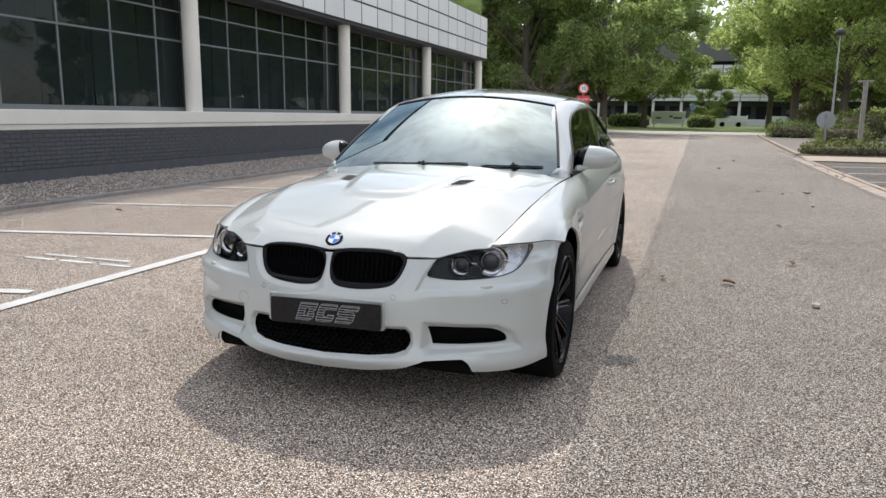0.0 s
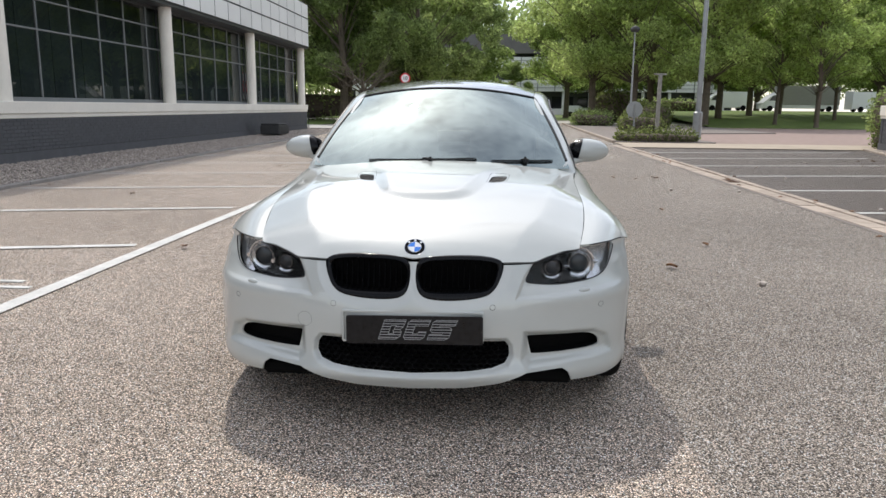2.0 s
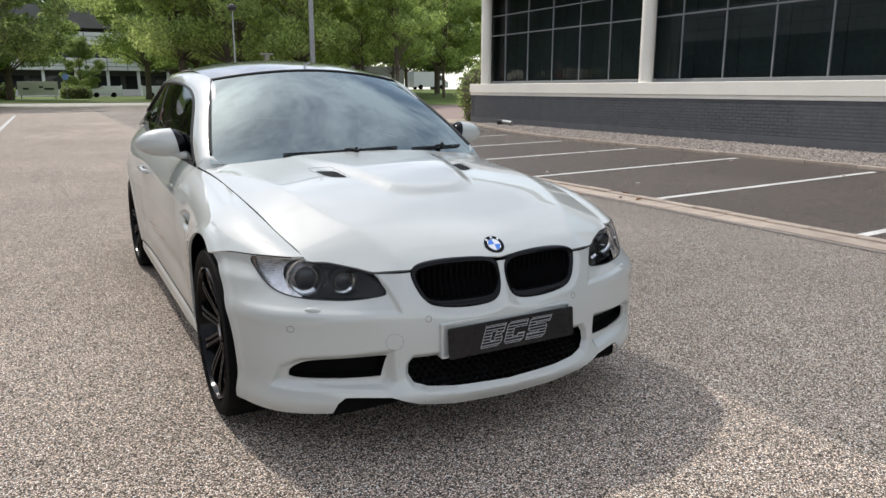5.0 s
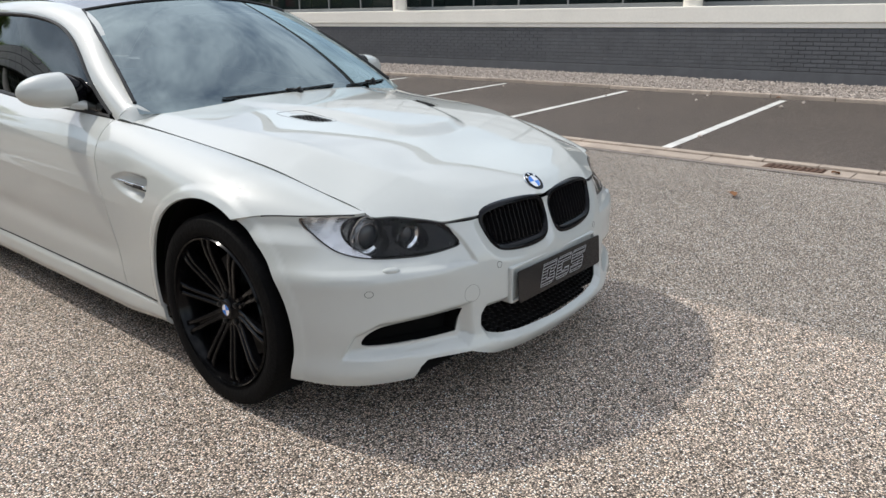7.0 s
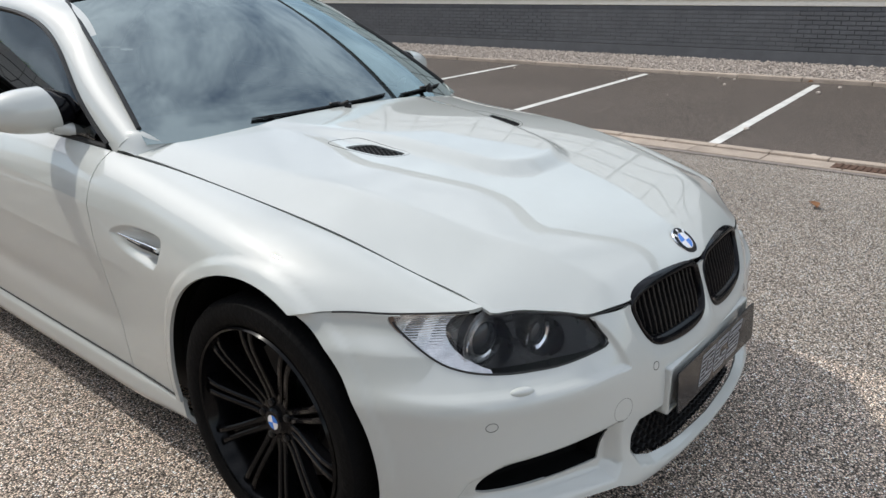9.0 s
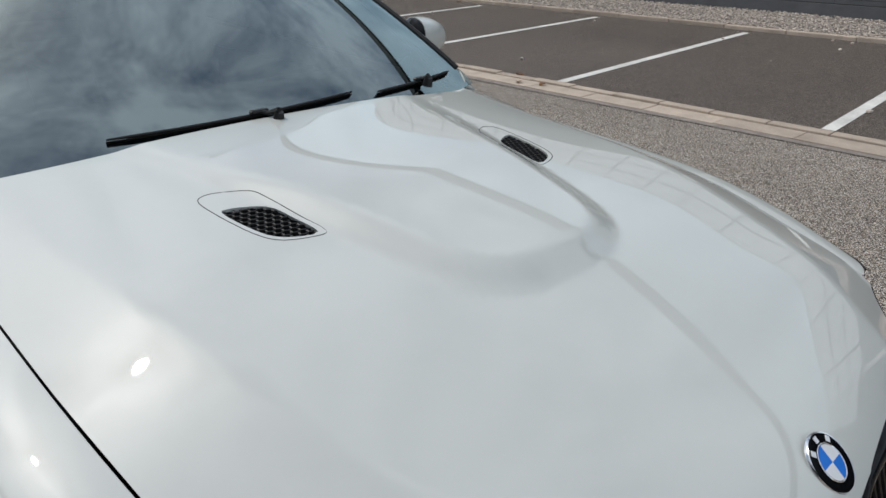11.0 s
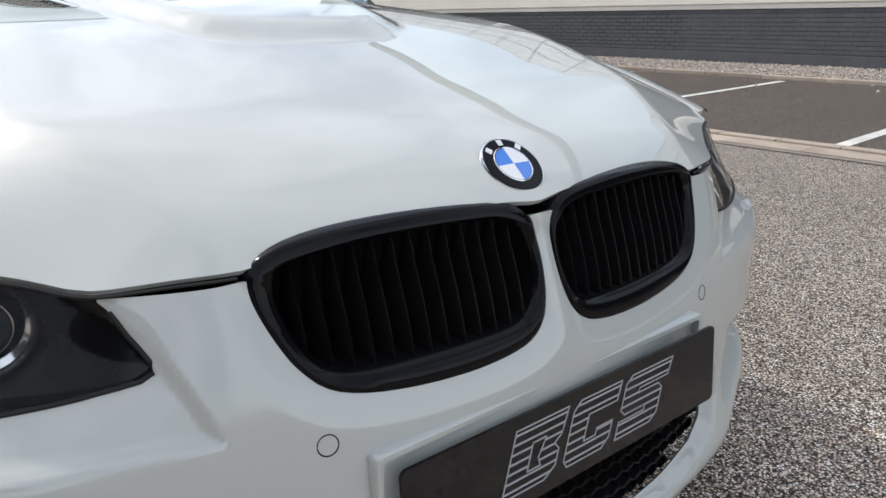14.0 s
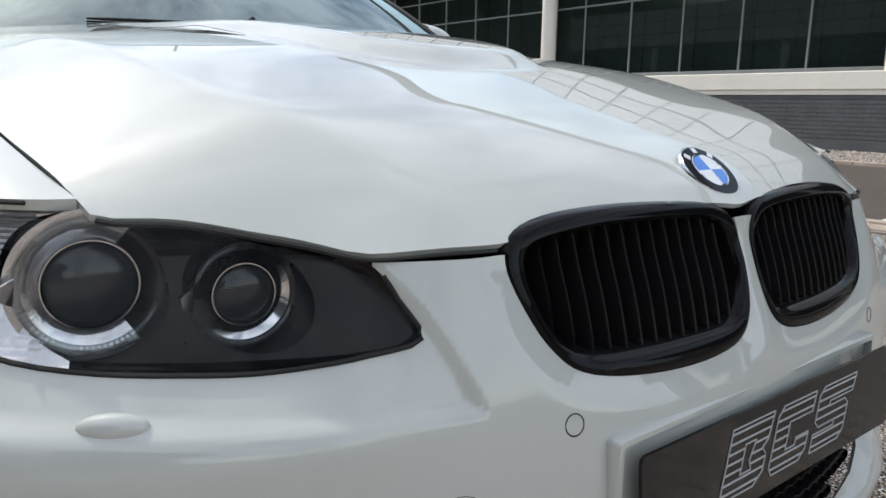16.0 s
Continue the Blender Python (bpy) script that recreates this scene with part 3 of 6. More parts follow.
# ---- ground, roads, bays ----
def flat(name, x0, x1, y0, y1, z, material, label, category, kind="structure"):
    return tagged(hang(name, mesh_of(name, [(x0, y0, z), (x1, y0, z), (x1, y1, z), (x0, y1, z)], [(0, 1, 2, 3)], material)), label, category, kind=kind)


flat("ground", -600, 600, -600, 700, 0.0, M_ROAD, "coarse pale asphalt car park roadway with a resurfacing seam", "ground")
tagged(hang("parking_ground", mesh_of("parking_ground", [(4.60, -16, 0.004), (12.3, -16, 0.004), (12.3, 21.6, 0.004), (4.60, 21.6, 0.004)], [(0, 1, 2, 3)], M_BAY)), "darker asphalt of the marked parking bays", "ground", kind="structure")
flat("road_1", -300, 300, 57, 68, 0.004, mat("pale_road", (0.50, 0.48, 0.45), 0.9, vary=0.1, scale=0.5, bump=0.3), "pale concrete road crossing beyond the car park", "road")
flat("pavement_1", 4.66, 26, 20.3, 23.5, 0.03, M_PAVE, "buff paved footway beyond the bays", "pavement")
flat("pavement_2", 8.4, 60, 23.5, 47, 0.012, M_BLOCK, "reddish block paved yard", "pavement")
tagged(hang("lawn_right", mesh_of("lawn_right", [(15, 47, 0.03), (160, 47, 0.03), (160, 86, 1.1), (18, 86, 1.1), (160, 112, 1.1), (18, 112, 1.1)], [(0, 1, 2, 3), (3, 2, 4, 5)], M_GRASS)), "mown green lawn rising under young trees", "grass", kind="structure")
tagged(part("planting_bed", slab([(4.72, 23.6), (8.3, 23.6), (8.3, 33), (15, 36), (15, 46), (9.5, 54), (5.7, 54)], 0.11, Matrix.Translation((0, 0, -0.05))), M_SOIL), "dark earth of a kerbed planting bed", "ground", kind="structure")
flat("lawn_far", -300, 300, 68.4, 126, 0.06, M_GRASS, "grass beyond the crossing road", "grass")
flat("lawn_left", -120, -10.5, 42, 56.6, 0.06, M_GRASS, "green lawn beside a dark hedge", "grass")
flat("pavement_3", -30, -7.3, 34.0, 40.4, 0.09, mat("pale_slabs", (0.45, 0.43, 0.40), 0.9, vary=0.15, scale=1.5, bump=0.2), "pale footway round the building's corner", "pavement")

def right_kerb(y):
    """Plan line of the kerb before the gravel, bending towards the wall at its far end."""
    return 9.98 + 0.22 * smooth(4, -6, y) + 2.2 * smooth(10.5, 22.5, y) ** 1.3


line_meshes = {}


def bay_line(x0, x1, y0, y1, worn=0.0):
    w = (round(x1 - x0, 3), round(y1 - y0, 3))
    if w not in line_meshes:
        bm, n = bmesh.new(), 24
        lengthwise = w[1] > w[0]
        rows = []
        for i in range(n + 1):
            a = i / n
            d = [0.006 * noise.noise((a * 40, k * 9.0, w[0])) for k in (0, 1)]
            rows.append([bm.verts.new((d[0] if lengthwise else a * w[0], a * w[1] if lengthwise else d[0], 0)), bm.verts.new((w[0] + d[1] if lengthwise else a * w[0], a * w[1] if lengthwise else w[1] + d[1], 0))])
        for a, b in zip(rows, rows[1:]):
            bm.faces.new((a[0], a[1], b[1], b[0]))
        for f in bm.faces:
            if f.normal.z < 0:
                f.normal_flip()
        bmesh.ops.recalc_face_normals(bm, faces=bm.faces)
        me = bpy.data.meshes.new("bay_line")
        bm.to_mesh(me)
        bm.free()
        me.materials.append(M_LINE)
        line_meshes[w] = me
    ob = hang("bay_line", line_meshes[w])
    ob.location = (x0, y0, 0.009)
    return tagged(ob, "worn white painted parking bay line", "line", "parking bay lines", "structure")


bay_line(-2.71, -2.59, -8.0, 37.0)
for k in range(-3, 15):
    reach, slope = 3.42 + 0.12 * k, 0.24
    bay_line(-2.71 - reach, -2.71, 0.34 + 2.43 * k - slope * reach - 0.05, 0.34 + 2.43 * k - slope * reach + 0.05).rotation_euler = (0, 0, math.atan(slope))
for k in range(-5, 8):
    slope = min(max(0.07 + 0.027 * k, 0.05), 0.2)
    bay_line(4.75, right_kerb(0.93 + 2.42 * k) - 0.35 + 0.03 * (k % 3), 0.93 + 2.42 * k - 0.05, 0.93 + 2.42 * k + 0.05).rotation_euler = (0, 0, math.atan(slope))
worn = thing("painted_marking", "faded white lettering painted in a parking bay", "marking")
for j, (a, b) in enumerate(((0, 0.32), (0.38, 0.72), (0.8, 1.1), (0.05, 0.4), (0.5, 0.95))):
    part("bar", boxed(-3.9 + a, -3.9 + b, 1.2 + 0.16 * (j // 3), 1.25 + 0.16 * (j // 3), 0.001, 0.008), M_LINE, worn)


def kerb_run(name, x, width, y0, y1, z, material, label, step=0.915, radius=0.015, slant=0.0, plan=None):
    """A run of kerb stones, each a piece of its own. plan: x as a function of y, where the run bends."""
    run = thing(name, label, "kerb", kind="structure")
    bm = boxed(-width / 2, width / 2, 0.004, step - 0.004, -0.05, z, radius, 2)
    me = bpy.data.meshes.new("kerb_stone")
    bm.to_mesh(me)
    bm.free()
    me.materials.append(material)
    y, n = y0, 0
    while y < y1:
        ob = hang("kerb_stone", me, run)
        lean = (plan(y + step) - plan(y)) / step if plan else slant
        ob.location = ((plan(y) if plan else x + slant * y) + random.uniform(-0.006, 0.006), y, random.uniform(-0.004, 0.004))
        ob.rotation_euler = (0, 0, random.uniform(-0.006, 0.006) - math.atan(lean))
        y += step * math.cos(math.atan(lean))
    return run


kerb_run("kerb_left", -6.62, 0.13, -12, 34, 0.05, M_KERB2, "weathered grey concrete kerb beside the gravel", slant=-0.018)
kerb_run("kerb_bed", 3.93, 0.14, 23.6, 53, 0.10, M_KERB, "buff concrete kerb round the planting bed", slant=0.032)
kerb_run("kerb_right", 0, 0.13, -14, 20.2, 0.06, M_KERB, "weathered pinkish concrete kerb beside the gravel", plan=right_kerb)
kerb_run("channel_outer", 4.42, 0.24, -14, 21.5, 0.012, M_KERB, "flush buff concrete drainage channel", 0.6, 0.004)
kerb_run("channel_inner", 4.60, 0.11, -14, 21.5, 0.03, M_KERB, "low buff concrete edging beside the channel", 0.45, 0.008)
flat("dirt_strip", 4.22, 4.31, -14, 21.5, 0.006, M_SOIL, "dirt and grit gathered along the channel", "dirt")
for gy in (-0.35, 9.6):
    grate = thing("drain_grate", "rusty cast iron drain grate set in the channel", "drain")
    part("frame", boxed(4.33, 4.52, gy - 0.24, gy + 0.24, 0.0, 0.0135), M_RUST, grate)
    for j in range(9):
        part("bar", boxed(4.345, 4.505, gy - 0.225 + 0.05 * j, gy - 0.2 + 0.05 * j, 0.0135, 0.021, 0.002), M_RUST, grate)


def stones(name, x0, x1, y0, y1, count, size, seed, label):
    """A bed of loose pebbles, past counting."""
    rng = np.random.default_rng(seed)
    base = np.array([(1, 0, 0), (-1, 0, 0), (0, 1, 0), (0, -1, 0), (0, 0, 1), (0, 0, -1)], float)
    tri = np.array([(0, 2, 4), (2, 1, 4), (1, 3, 4), (3, 0, 4), (2, 0, 5), (1, 2, 5), (3, 1, 5), (0, 3, 5)])
    verts, faces = np.empty((count * 6, 3)), np.empty((count * 8, 3), int)
    for k in range(count):
        s = size * rng.uniform(0.6, 1.4) * np.array([rng.uniform(0.8, 1.3), rng.uniform(0.8, 1.3), rng.uniform(0.5, 0.9)])
        a = rng.uniform(0, 6.28)
        p = (base + rng.normal(0, 0.16, (6, 3))) * s
        r = np.array([[math.cos(a), -math.sin(a), 0], [math.sin(a), math.cos(a), 0], [0, 0, 1]])
        y = rng.uniform(y0, y1)
        verts[6 * k : 6 * k + 6] = p @ r.T + (rng.uniform(x0(y), x1(y)), y, 0.035 + rng.uniform(0, size * 1.3))
        faces[8 * k : 8 * k + 8] = tri + 6 * k
    me = mesh_of(name, verts.tolist(), faces.tolist(), M_STONE)
    return tagged(hang(name, me), label, "gravel", kind="stuff")


for side_name, pts in (("left", [(-9.2, -12), (-6.41, -12), (-7.23, 34), (-9.2, 34)]), ("right", [(12.5, -14), (12.5, 20.6)] + [(right_kerb(y) + 0.02, y) for y in np.linspace(20.2, -14, 30)])):
    tagged(part("gravel_bed_" + side_name, slab(pts, 0.08, Matrix.Translation((0, 0, -0.05))), M_SOIL), "earth bed under loose gravel", "ground", kind="structure")
stones("gravel", lambda y: -9.15, lambda y: -6.71 - 0.018 * y, -6, 34, 36000, 0.017, 5, "pale grey pebbles in a bed along the wall")
stones("gravel", lambda y: right_kerb(y) + 0.09, lambda y: 12.45, -8, 19.4, 34000, 0.018, 6, "pinkish grey pebbles in a bed along the wall")
rng = np.random.default_rng(3)
for k in range(26):
    x, y = (rng.uniform(4.9, 9.8), rng.uniform(-3, 16)) if k % 2 else (rng.uniform(1.5, 10), rng.uniform(-1, 11))
    bm = bmesh.new()
    bmesh.ops.create_icosphere(bm, subdivisions=1, radius=rng.uniform(0.012, 0.035))
    for v in bm.verts:
        v.co = v.co * (1 + 0.3 * noise.noise(v.co * 60 + Vector((k, 0, 0)))) * 1.0
        v.co.z *= 0.7
    ob = part("stray_pebble", bm, M_STONE, m=pose(x, y, 0.018))
    tagged(ob, "stray pebble lying on the asphalt", "pebble", "stray pebbles")


def dry_leaf(x, y, size, turn):
    bm, rows = bmesh.new(), []
    for i in range(6):
        a = i / 5
        w = 0.42 * math.sin(math.pi * min(a * 0.95 + 0.03, 1)) ** 0.8
        rows.append([bm.verts.new((s * w * size, (a - 0.5) * size, size * (0.18 * abs(s) + 0.1 * math.sin(3 * a)))) for s in (-1, 0, 1)])
    for a, b in zip(rows, rows[1:]):
        for j in (0, 1):
            bm.faces.new((a[j], a[j + 1], b[j + 1], b[j]))
    ob = part("fallen_leaf", bm, M_LITTER, rounded=True, m=pose(x, y, 0.016, 8, 5, turn))
    tagged(ob, "curled brown fallen leaf on the asphalt", "leaf", "fallen leaves")


for k in range(60):
    x = rng.choice([rng.uniform(1.2, 4.2), rng.uniform(4.3, 4.8), rng.uniform(-6.5, -1.5), rng.uniform(9.2, 10.0)])
    dry_leaf(x, rng.uniform(-2, 20), rng.uniform(0.04, 0.09), rng.uniform(0, 360))

# ---- the two office buildings ----
def office(name, wall_x, out, sill, ends, columns, head, rails, grid, top, tall_from, label):
    """A long office block. out: +1 where its front looks to +x, -1 to -x. sill: heights of the cream band."""
    y0, y1 = ends
    X = lambda d: wall_x + out * d  # noqa: E731

    def slab_part(title, d0, d1, ya, yb, za, zb, material, parent, bevel=0.0, tag=""):
        a, b = sorted((X(d0), X(d1)))
        return part(title, boxed(a, b, ya, yb, za, zb, bevel), material, parent, tag)

    wall = thing("wall_" + name, label, "wall", kind="structure")
    slab_part("plinth", -0.35, -0.004, y0, y1, -0.1, sill[0], M_MORTAR, wall, 0, "grey painted brick plinth")
    slab_part("sill_band", -0.62, 0.05, y0 - 0.04, y1 + 0.04, sill[0] + 0.09, sill[1], M_CREAM, wall, 0.012, "cream rendered sill band")
    slab_part("sill_lip", -0.55, 0.025, y0 - 0.02, y1 + 0.02, sill[0], sill[0] + 0.09, M_CREAM, wall, 0.008, "stepped cream lip under the sill")
    slab_part("end_wall", -12, -0.36, y1 - 0.3, y1 - 0.02, -0.1, sill[1] - 0.01, M_BRICK, wall)
    slab_part("end_glazing", -12, -0.53, y1 - 0.5, y1 - 0.45, sill[1], head, M_VANGLASS, wall, 0, "dark end glazing")
    slab_part("rear_wall", -12.3, -12, y0, y1, -0.1, head + 2.2, M_CREAM, wall)
    slab_part("room_wall", -6.2, -6.0, y0, y1 - 0.55, 0, head, M_ROOM, wall)
    slab_part("room_floor", -6.0, -0.62, y0, y1 - 0.35, sill[0] - 0.2, sill[0] - 0.1, M_ROOM, wall)
    slab_part("soffit", -6.2, 0.12, y0, y1, head, head + 0.08, M_DARKFRAME, wall, 0, "dark soffit and fascia strip")
    slab_part("backing", -11.9, 0.16, y0, y1, head + 0.08, head + 2.12, M_JOINT, wall, 0, "black joints behind the cladding")
    slab_part("upper_wall", -11.9, -0.1, tall_from, y1 - 0.2, head + 2.12, top, M_TEAL, wall, 0, "teal glazed upper storeys")
    slab_part("roof", -12.3, 0.0, tall_from, y1, top, top + 0.3, M_DARKFRAME, wall)
    if tall_from > y0:
        slab_part("roof", -12.3, 0.0, y0, tall_from - 0.01, head + 2.14, head + 2.4, M_DARKFRAME, wall)
    slab_part("plinth_foot", -0.012, 0.017, y0, y1, 0.0, 0.235, M_BRICK, wall, 0.004, "dark projecting foot of the plinth")
    slab_part("plinth_line", -0.012, 0.009, y0, y1, 0.236, 0.248, M_JOINT, wall)
    # joints in the plinth
    for c in columns:
        slab_part("movement_joint", -0.02, 0.006, c + 0.55, c + 0.57, 0, sill[0], M_JOINT, wall)
    # cladding panels, each proud of its joints
    w, h = 1.25, 0.68
    a, b = sorted((X(0.155), X(0.168)))
    bm = boxed(a, b, 0.03, w - 0.03, 0.03, h - 0.03, 0.003)
    me = bpy.data.meshes.new("cladding_panel")
    bm.to_mesh(me)
    bm.free()
    me.materials.append(M_PANEL)
    y = y1 - w
    while y > max(y0, -6):
        for r in range(3):
            hang("cladding_panel", me, wall).location = (0, y, head + 0.08 + r * h)
        y -= w
    for c in columns:
        col = thing("column", "cream painted round column standing on the sill band", "column", name + " columns", "structure")
        part("shaft", tube([(X(-0.2), c, sill[1]), (X(-0.2), c, head)], 0.185, 28), M_CREAM, col, "", True)
    spans = sorted(columns)
    edges = list(zip(spans, spans[1:])) + ([(y0 + 0.3, spans[0])] if spans[0] - y0 > 2 else [])
    for n, (a, b) in enumerate(edges, 1):
        a, b = a + 0.19, b - 0.19
        win = thing("window_" + name + "_" + str(n), "dark office window with grey frames", "window", name + " windows", "structure")
        xa, xb = sorted((X(-0.52), X(-0.44)))
        a, b = a - 0.19, b + 0.19
        cuts = [a] + [y for y in (grid[0] + grid[1] * k for k in range(-40, 40)) if a + 0.15 < y < b - 0.15] + [b]
        m = len(cuts) - 1
        for title, za, zb in (("sill_rail", sill[1], sill[1] + 0.09), ("transom", rails[0] - 0.02, rails[0] + 0.02), ("transom", rails[1] - 0.018, rails[1] + 0.018), ("head_rail", head - 0.08, head)):
            part(title, boxed(xa, xb, a, b, za, zb, 0.006), M_FRAME if title != "head_rail" else M_DARKFRAME, win)
        for i in range(m + 1):
            yc = cuts[i]
            part("mullion", boxed(xa + 0.01, xb - 0.01, max(yc - 0.019, a), min(yc + 0.019, b), sill[1] + 0.09, head - 0.08, 0.004), M_FRAME if i not in (0, m) else M_DARKFRAME, win)
        for i in range(m):
            p0, p1 = cuts[i] + 0.018, cuts[i + 1] - 0.018
            for za, zb in ((sill[1] + 0.09, rails[0] - 0.02), (rails[0] + 0.02, rails[1] - 0.018), (rails[1] + 0.018, head - 0.08)):
                xm = (xa + xb) / 2
                tilt = random.uniform(-0.004, 0.004)
                pane = hang("pane", mesh_of("pane", [(xm - tilt, p0, za), (xm + tilt, p1, za), (xm + tilt, p1, zb), (xm - tilt, p0, zb)], [(0, 1, 2, 3)], M_PANE), win)
                pane.visible_shadow = False
        # blinds hang behind the panes, one slat width apart in tone
        for i in range(m):
            xs = sorted((X(-0.98), X(-0.95)))
            part("blind", boxed(xs[0], xs[1], cuts[i] + 0.012, cuts[i + 1] - 0.012, sill[1] + 0.06, head - 0.02), M_BLIND, win, "closed grey blind")
    return wall


wall_left = office("left", -9.2, 1, (0.91, 1.25), (-14, 33.85), [33.6, 25.9, 18.3, 10.7, 3.1, -4.5, -12.1], 4.0, (2.79, 3.42), (12.45, 1.29), 12.6, 9.0, "long office block with cream columns, grey plinth and white cladding")
wall_right = office("right", 12.5, -1, (1.0, 1.40), (-14, 20.8), [20.1, 12.05, 4.05, -3.9, -11.9], 4.45, (3.06, 3.72), (17.9, 1.355), 9.8, -14, "office block with cream sill, grey brick plinth and dark windows")


def brick_face(parent, x, out, y0, y1, z1, near):
    """Stretcher-bond brick front; the stretch near[0]..near[1] as single bricks, the rest joined."""
    w, h, t = 0.225, 0.075, 0.004
    bm = boxed(-0.012, t * 0.5, 0.0005, w - 0.001, 0.004, h - 0.005, 0.002)
    me = bpy.data.meshes.new("brick")
    bm.to_mesh(me)
    bm.free()
    me.materials.append(M_BRICK)
    vs, fs = [], []
    rows = int(z1 / h)
    for r in range(rows):
        y = y0 + (w / 2 if r % 2 else 0)
        while y < y1 - w:
            proud = random.uniform(-0.001, 0.001)
            if near[0] < y < near[1]:
                ob = hang("brick", me, parent)
                ob.location = (x + out * proud, y, r * h + 0.02)
                ob.scale = (out, 1, 1)
            else:
                k, d = len(vs), out * (t * 0.5 + proud)
                a, b, c, e = y + 0.001, y + w - 0.002, r * h + 0.024, r * h + h + 0.014
                g = 0.0025
                vs += [(x - out * 0.012, a, c), (x - out * 0.012, b, c), (x - out * 0.012, b, e), (x - out * 0.012, a, e), (x + d, a + g, c + g), (x + d, b - g, c + g), (x + d, b - g, e - g), (x + d, a + g, e - g)]
                fs += [(k + 4, k + 5, k + 6, k + 7), (k, k + 1, k + 5, k + 4), (k + 1, k + 2, k + 6, k + 5), (k + 2, k + 3, k + 7, k + 6), (k + 3, k, k + 4, k + 7)]
            y += w
    ob = hang("brickwork", mesh_of("brickwork", vs, fs, M_BRICK), parent)
    ob["kind"] = "stuff"


# ---- plants ----
def leaf_cloud(rng, blobs, count, size):
    """Many small leaves spread through rounded clumps. blobs: centre and radius of each."""
    centres, radii = np.array([b[0] for b in blobs]), np.array([b[1] for b in blobs])
    pick = rng.choice(len(blobs), count, p=radii**2 / (radii**2).sum())

    def ways():
        d = rng.normal(0, 1, (count, 3))
        return d / np.linalg.norm(d, axis=1)[:, None]

    p = centres[pick] + ways() * (radii[pick] * rng.uniform(0.5, 1.1, count))[:, None] * (1, 1, 0.8)
    a, b = ways(), ways()
    b -= a * (a * b).sum(1)[:, None]
    b /= np.linalg.norm(b, axis=1)[:, None]
    s = (size * rng.uniform(0.6, 1.4, count))[:, None]
    vs = np.stack([p - a * s, p + a * s * 0.8 - b * s * 0.55, p + a * s * 0.8 + b * s * 0.55], 1).reshape(-1, 3)
    return vs.tolist(), np.arange(count * 3).reshape(-1, 3).tolist()


def tree(name, label, height, spread, clear, leaf, seed, leaves, size, trunk):
    """A broadleaf tree: tapered trunk, limbs and an uneven crown of leaves."""
    rng = np.random.default_rng(seed)
    t = thing(name, label, "tree")
    top = Vector((rng.uniform(-0.4, 0.4), rng.uniform(-0.4, 0.4), height * 0.72))
    path = [Vector((0, 0, -0.1)), Vector((0.02, 0, 0.5)), Vector((rng.uniform(-0.1, 0.1), rng.uniform(-0.1, 0.1), clear)), top * 0.7, top]
    bm = tube(path, [trunk * 1.35, trunk, trunk * 0.85, trunk * 0.5, trunk * 0.2], 9)
    blobs = []
    for k in range(int(34 + spread * 7)):
        z = clear + (height - clear) * rng.uniform(0.05, 1.0)
        f = (z - clear) / (height - clear)
        reach = spread * (1 - 0.75 * abs(f - 0.38) ** 1.3 * 1.6) * rng.uniform(0.35, 1.0)
        a = rng.uniform(0, 6.283)
        tip = Vector((reach * math.cos(a), reach * math.sin(a), z))
        root = Vector((0, 0, max(clear * 0.9, z - reach * 0.9)))
        limb = tube([root, root.lerp(tip, 0.5) + Vector((0, 0, 0.25)), tip], [trunk * 0.20, trunk * 0.11, 0.02], 5)
        me = bpy.data.meshes.new("limb")
        limb.to_mesh(me)
        limb.free()
        bm.from_mesh(me)
        bpy.data.meshes.remove(me)
        blobs.append((tuple(tip), rng.uniform(0.11, 0.25) * spread))
    part("trunk", bm, M_BARK, t, rounded=True)
    vs, fs = leaf_cloud(rng, blobs, leaves, size)
    hang("crown", mesh_of("crown", vs, fs, leaf), t)
    return t


oak = tree("tree", "tall dark broadleaf tree beyond the car park", 17, 6.5, 2.6, M_LEAFD, 11, 47000, 0.15, 0.34)
lime = tree("tree", "fresh green broadleaf tree on the lawn", 16, 6.0, 3.6, M_LIME, 12, 36000, 0.135, 0.30)
young = tree("tree", "young green tree with a slim trunk on the lawn", 11.0, 3.4, 2.6, M_LEAF, 13, 20000, 0.105, 0.14)
placed = {
    "oak": [(-5.5, 55, 0.95, 0), (-11, 52, 1.0, 40), (-17, 56, 1.1, 90), (-24, 52, 1.1, 150), (-31, 48, 1.1, 210), (-13, 64, 1.2, 10), (-22, 68, 1.2, 77), (-36, 60, 1.2, 33), (-28, 82, 1.3, 140), (-46, 78, 1.3, 250), (-15, 96, 1.4, 200), (2.8, 99, 0.42, 300), (36, 100, 1.2, 20), (50, 96, 1.2, 120), (24, 108, 1.3, 60), (62, 82, 1.2, 170), (16, 112, 1.3, 310), (-4, 150, 1.5, 80), (-4.5, 86, 1.1, 45), (-34, 96, 1.5, 0)],
    "lime": [(9.0, 86, 1.1, 70), (8.2, 57, 1.0, 15), (11.0, 54.5, 0.95, 100), (15.5, 51, 0.95, 200), (14.5, 65, 1.05, 300), (20, 63, 1.0, 50), (12.5, 76, 1.1, 170), (25, 70, 1.0, 240), (30, 76, 1.1, 130), (37, 70, 1.1, 20), (44, 66, 1.1, 60)],
    "young": [(21.0, 52.5, 1.0, 0), (22.3, 48.5, 1.05, 80), (29.5, 62.0, 1.15, 160), (32.2, 59.5, 1.1, 240), (26.0, 57.5, 1.0, 300), (37, 57, 1.1, 20)],
}
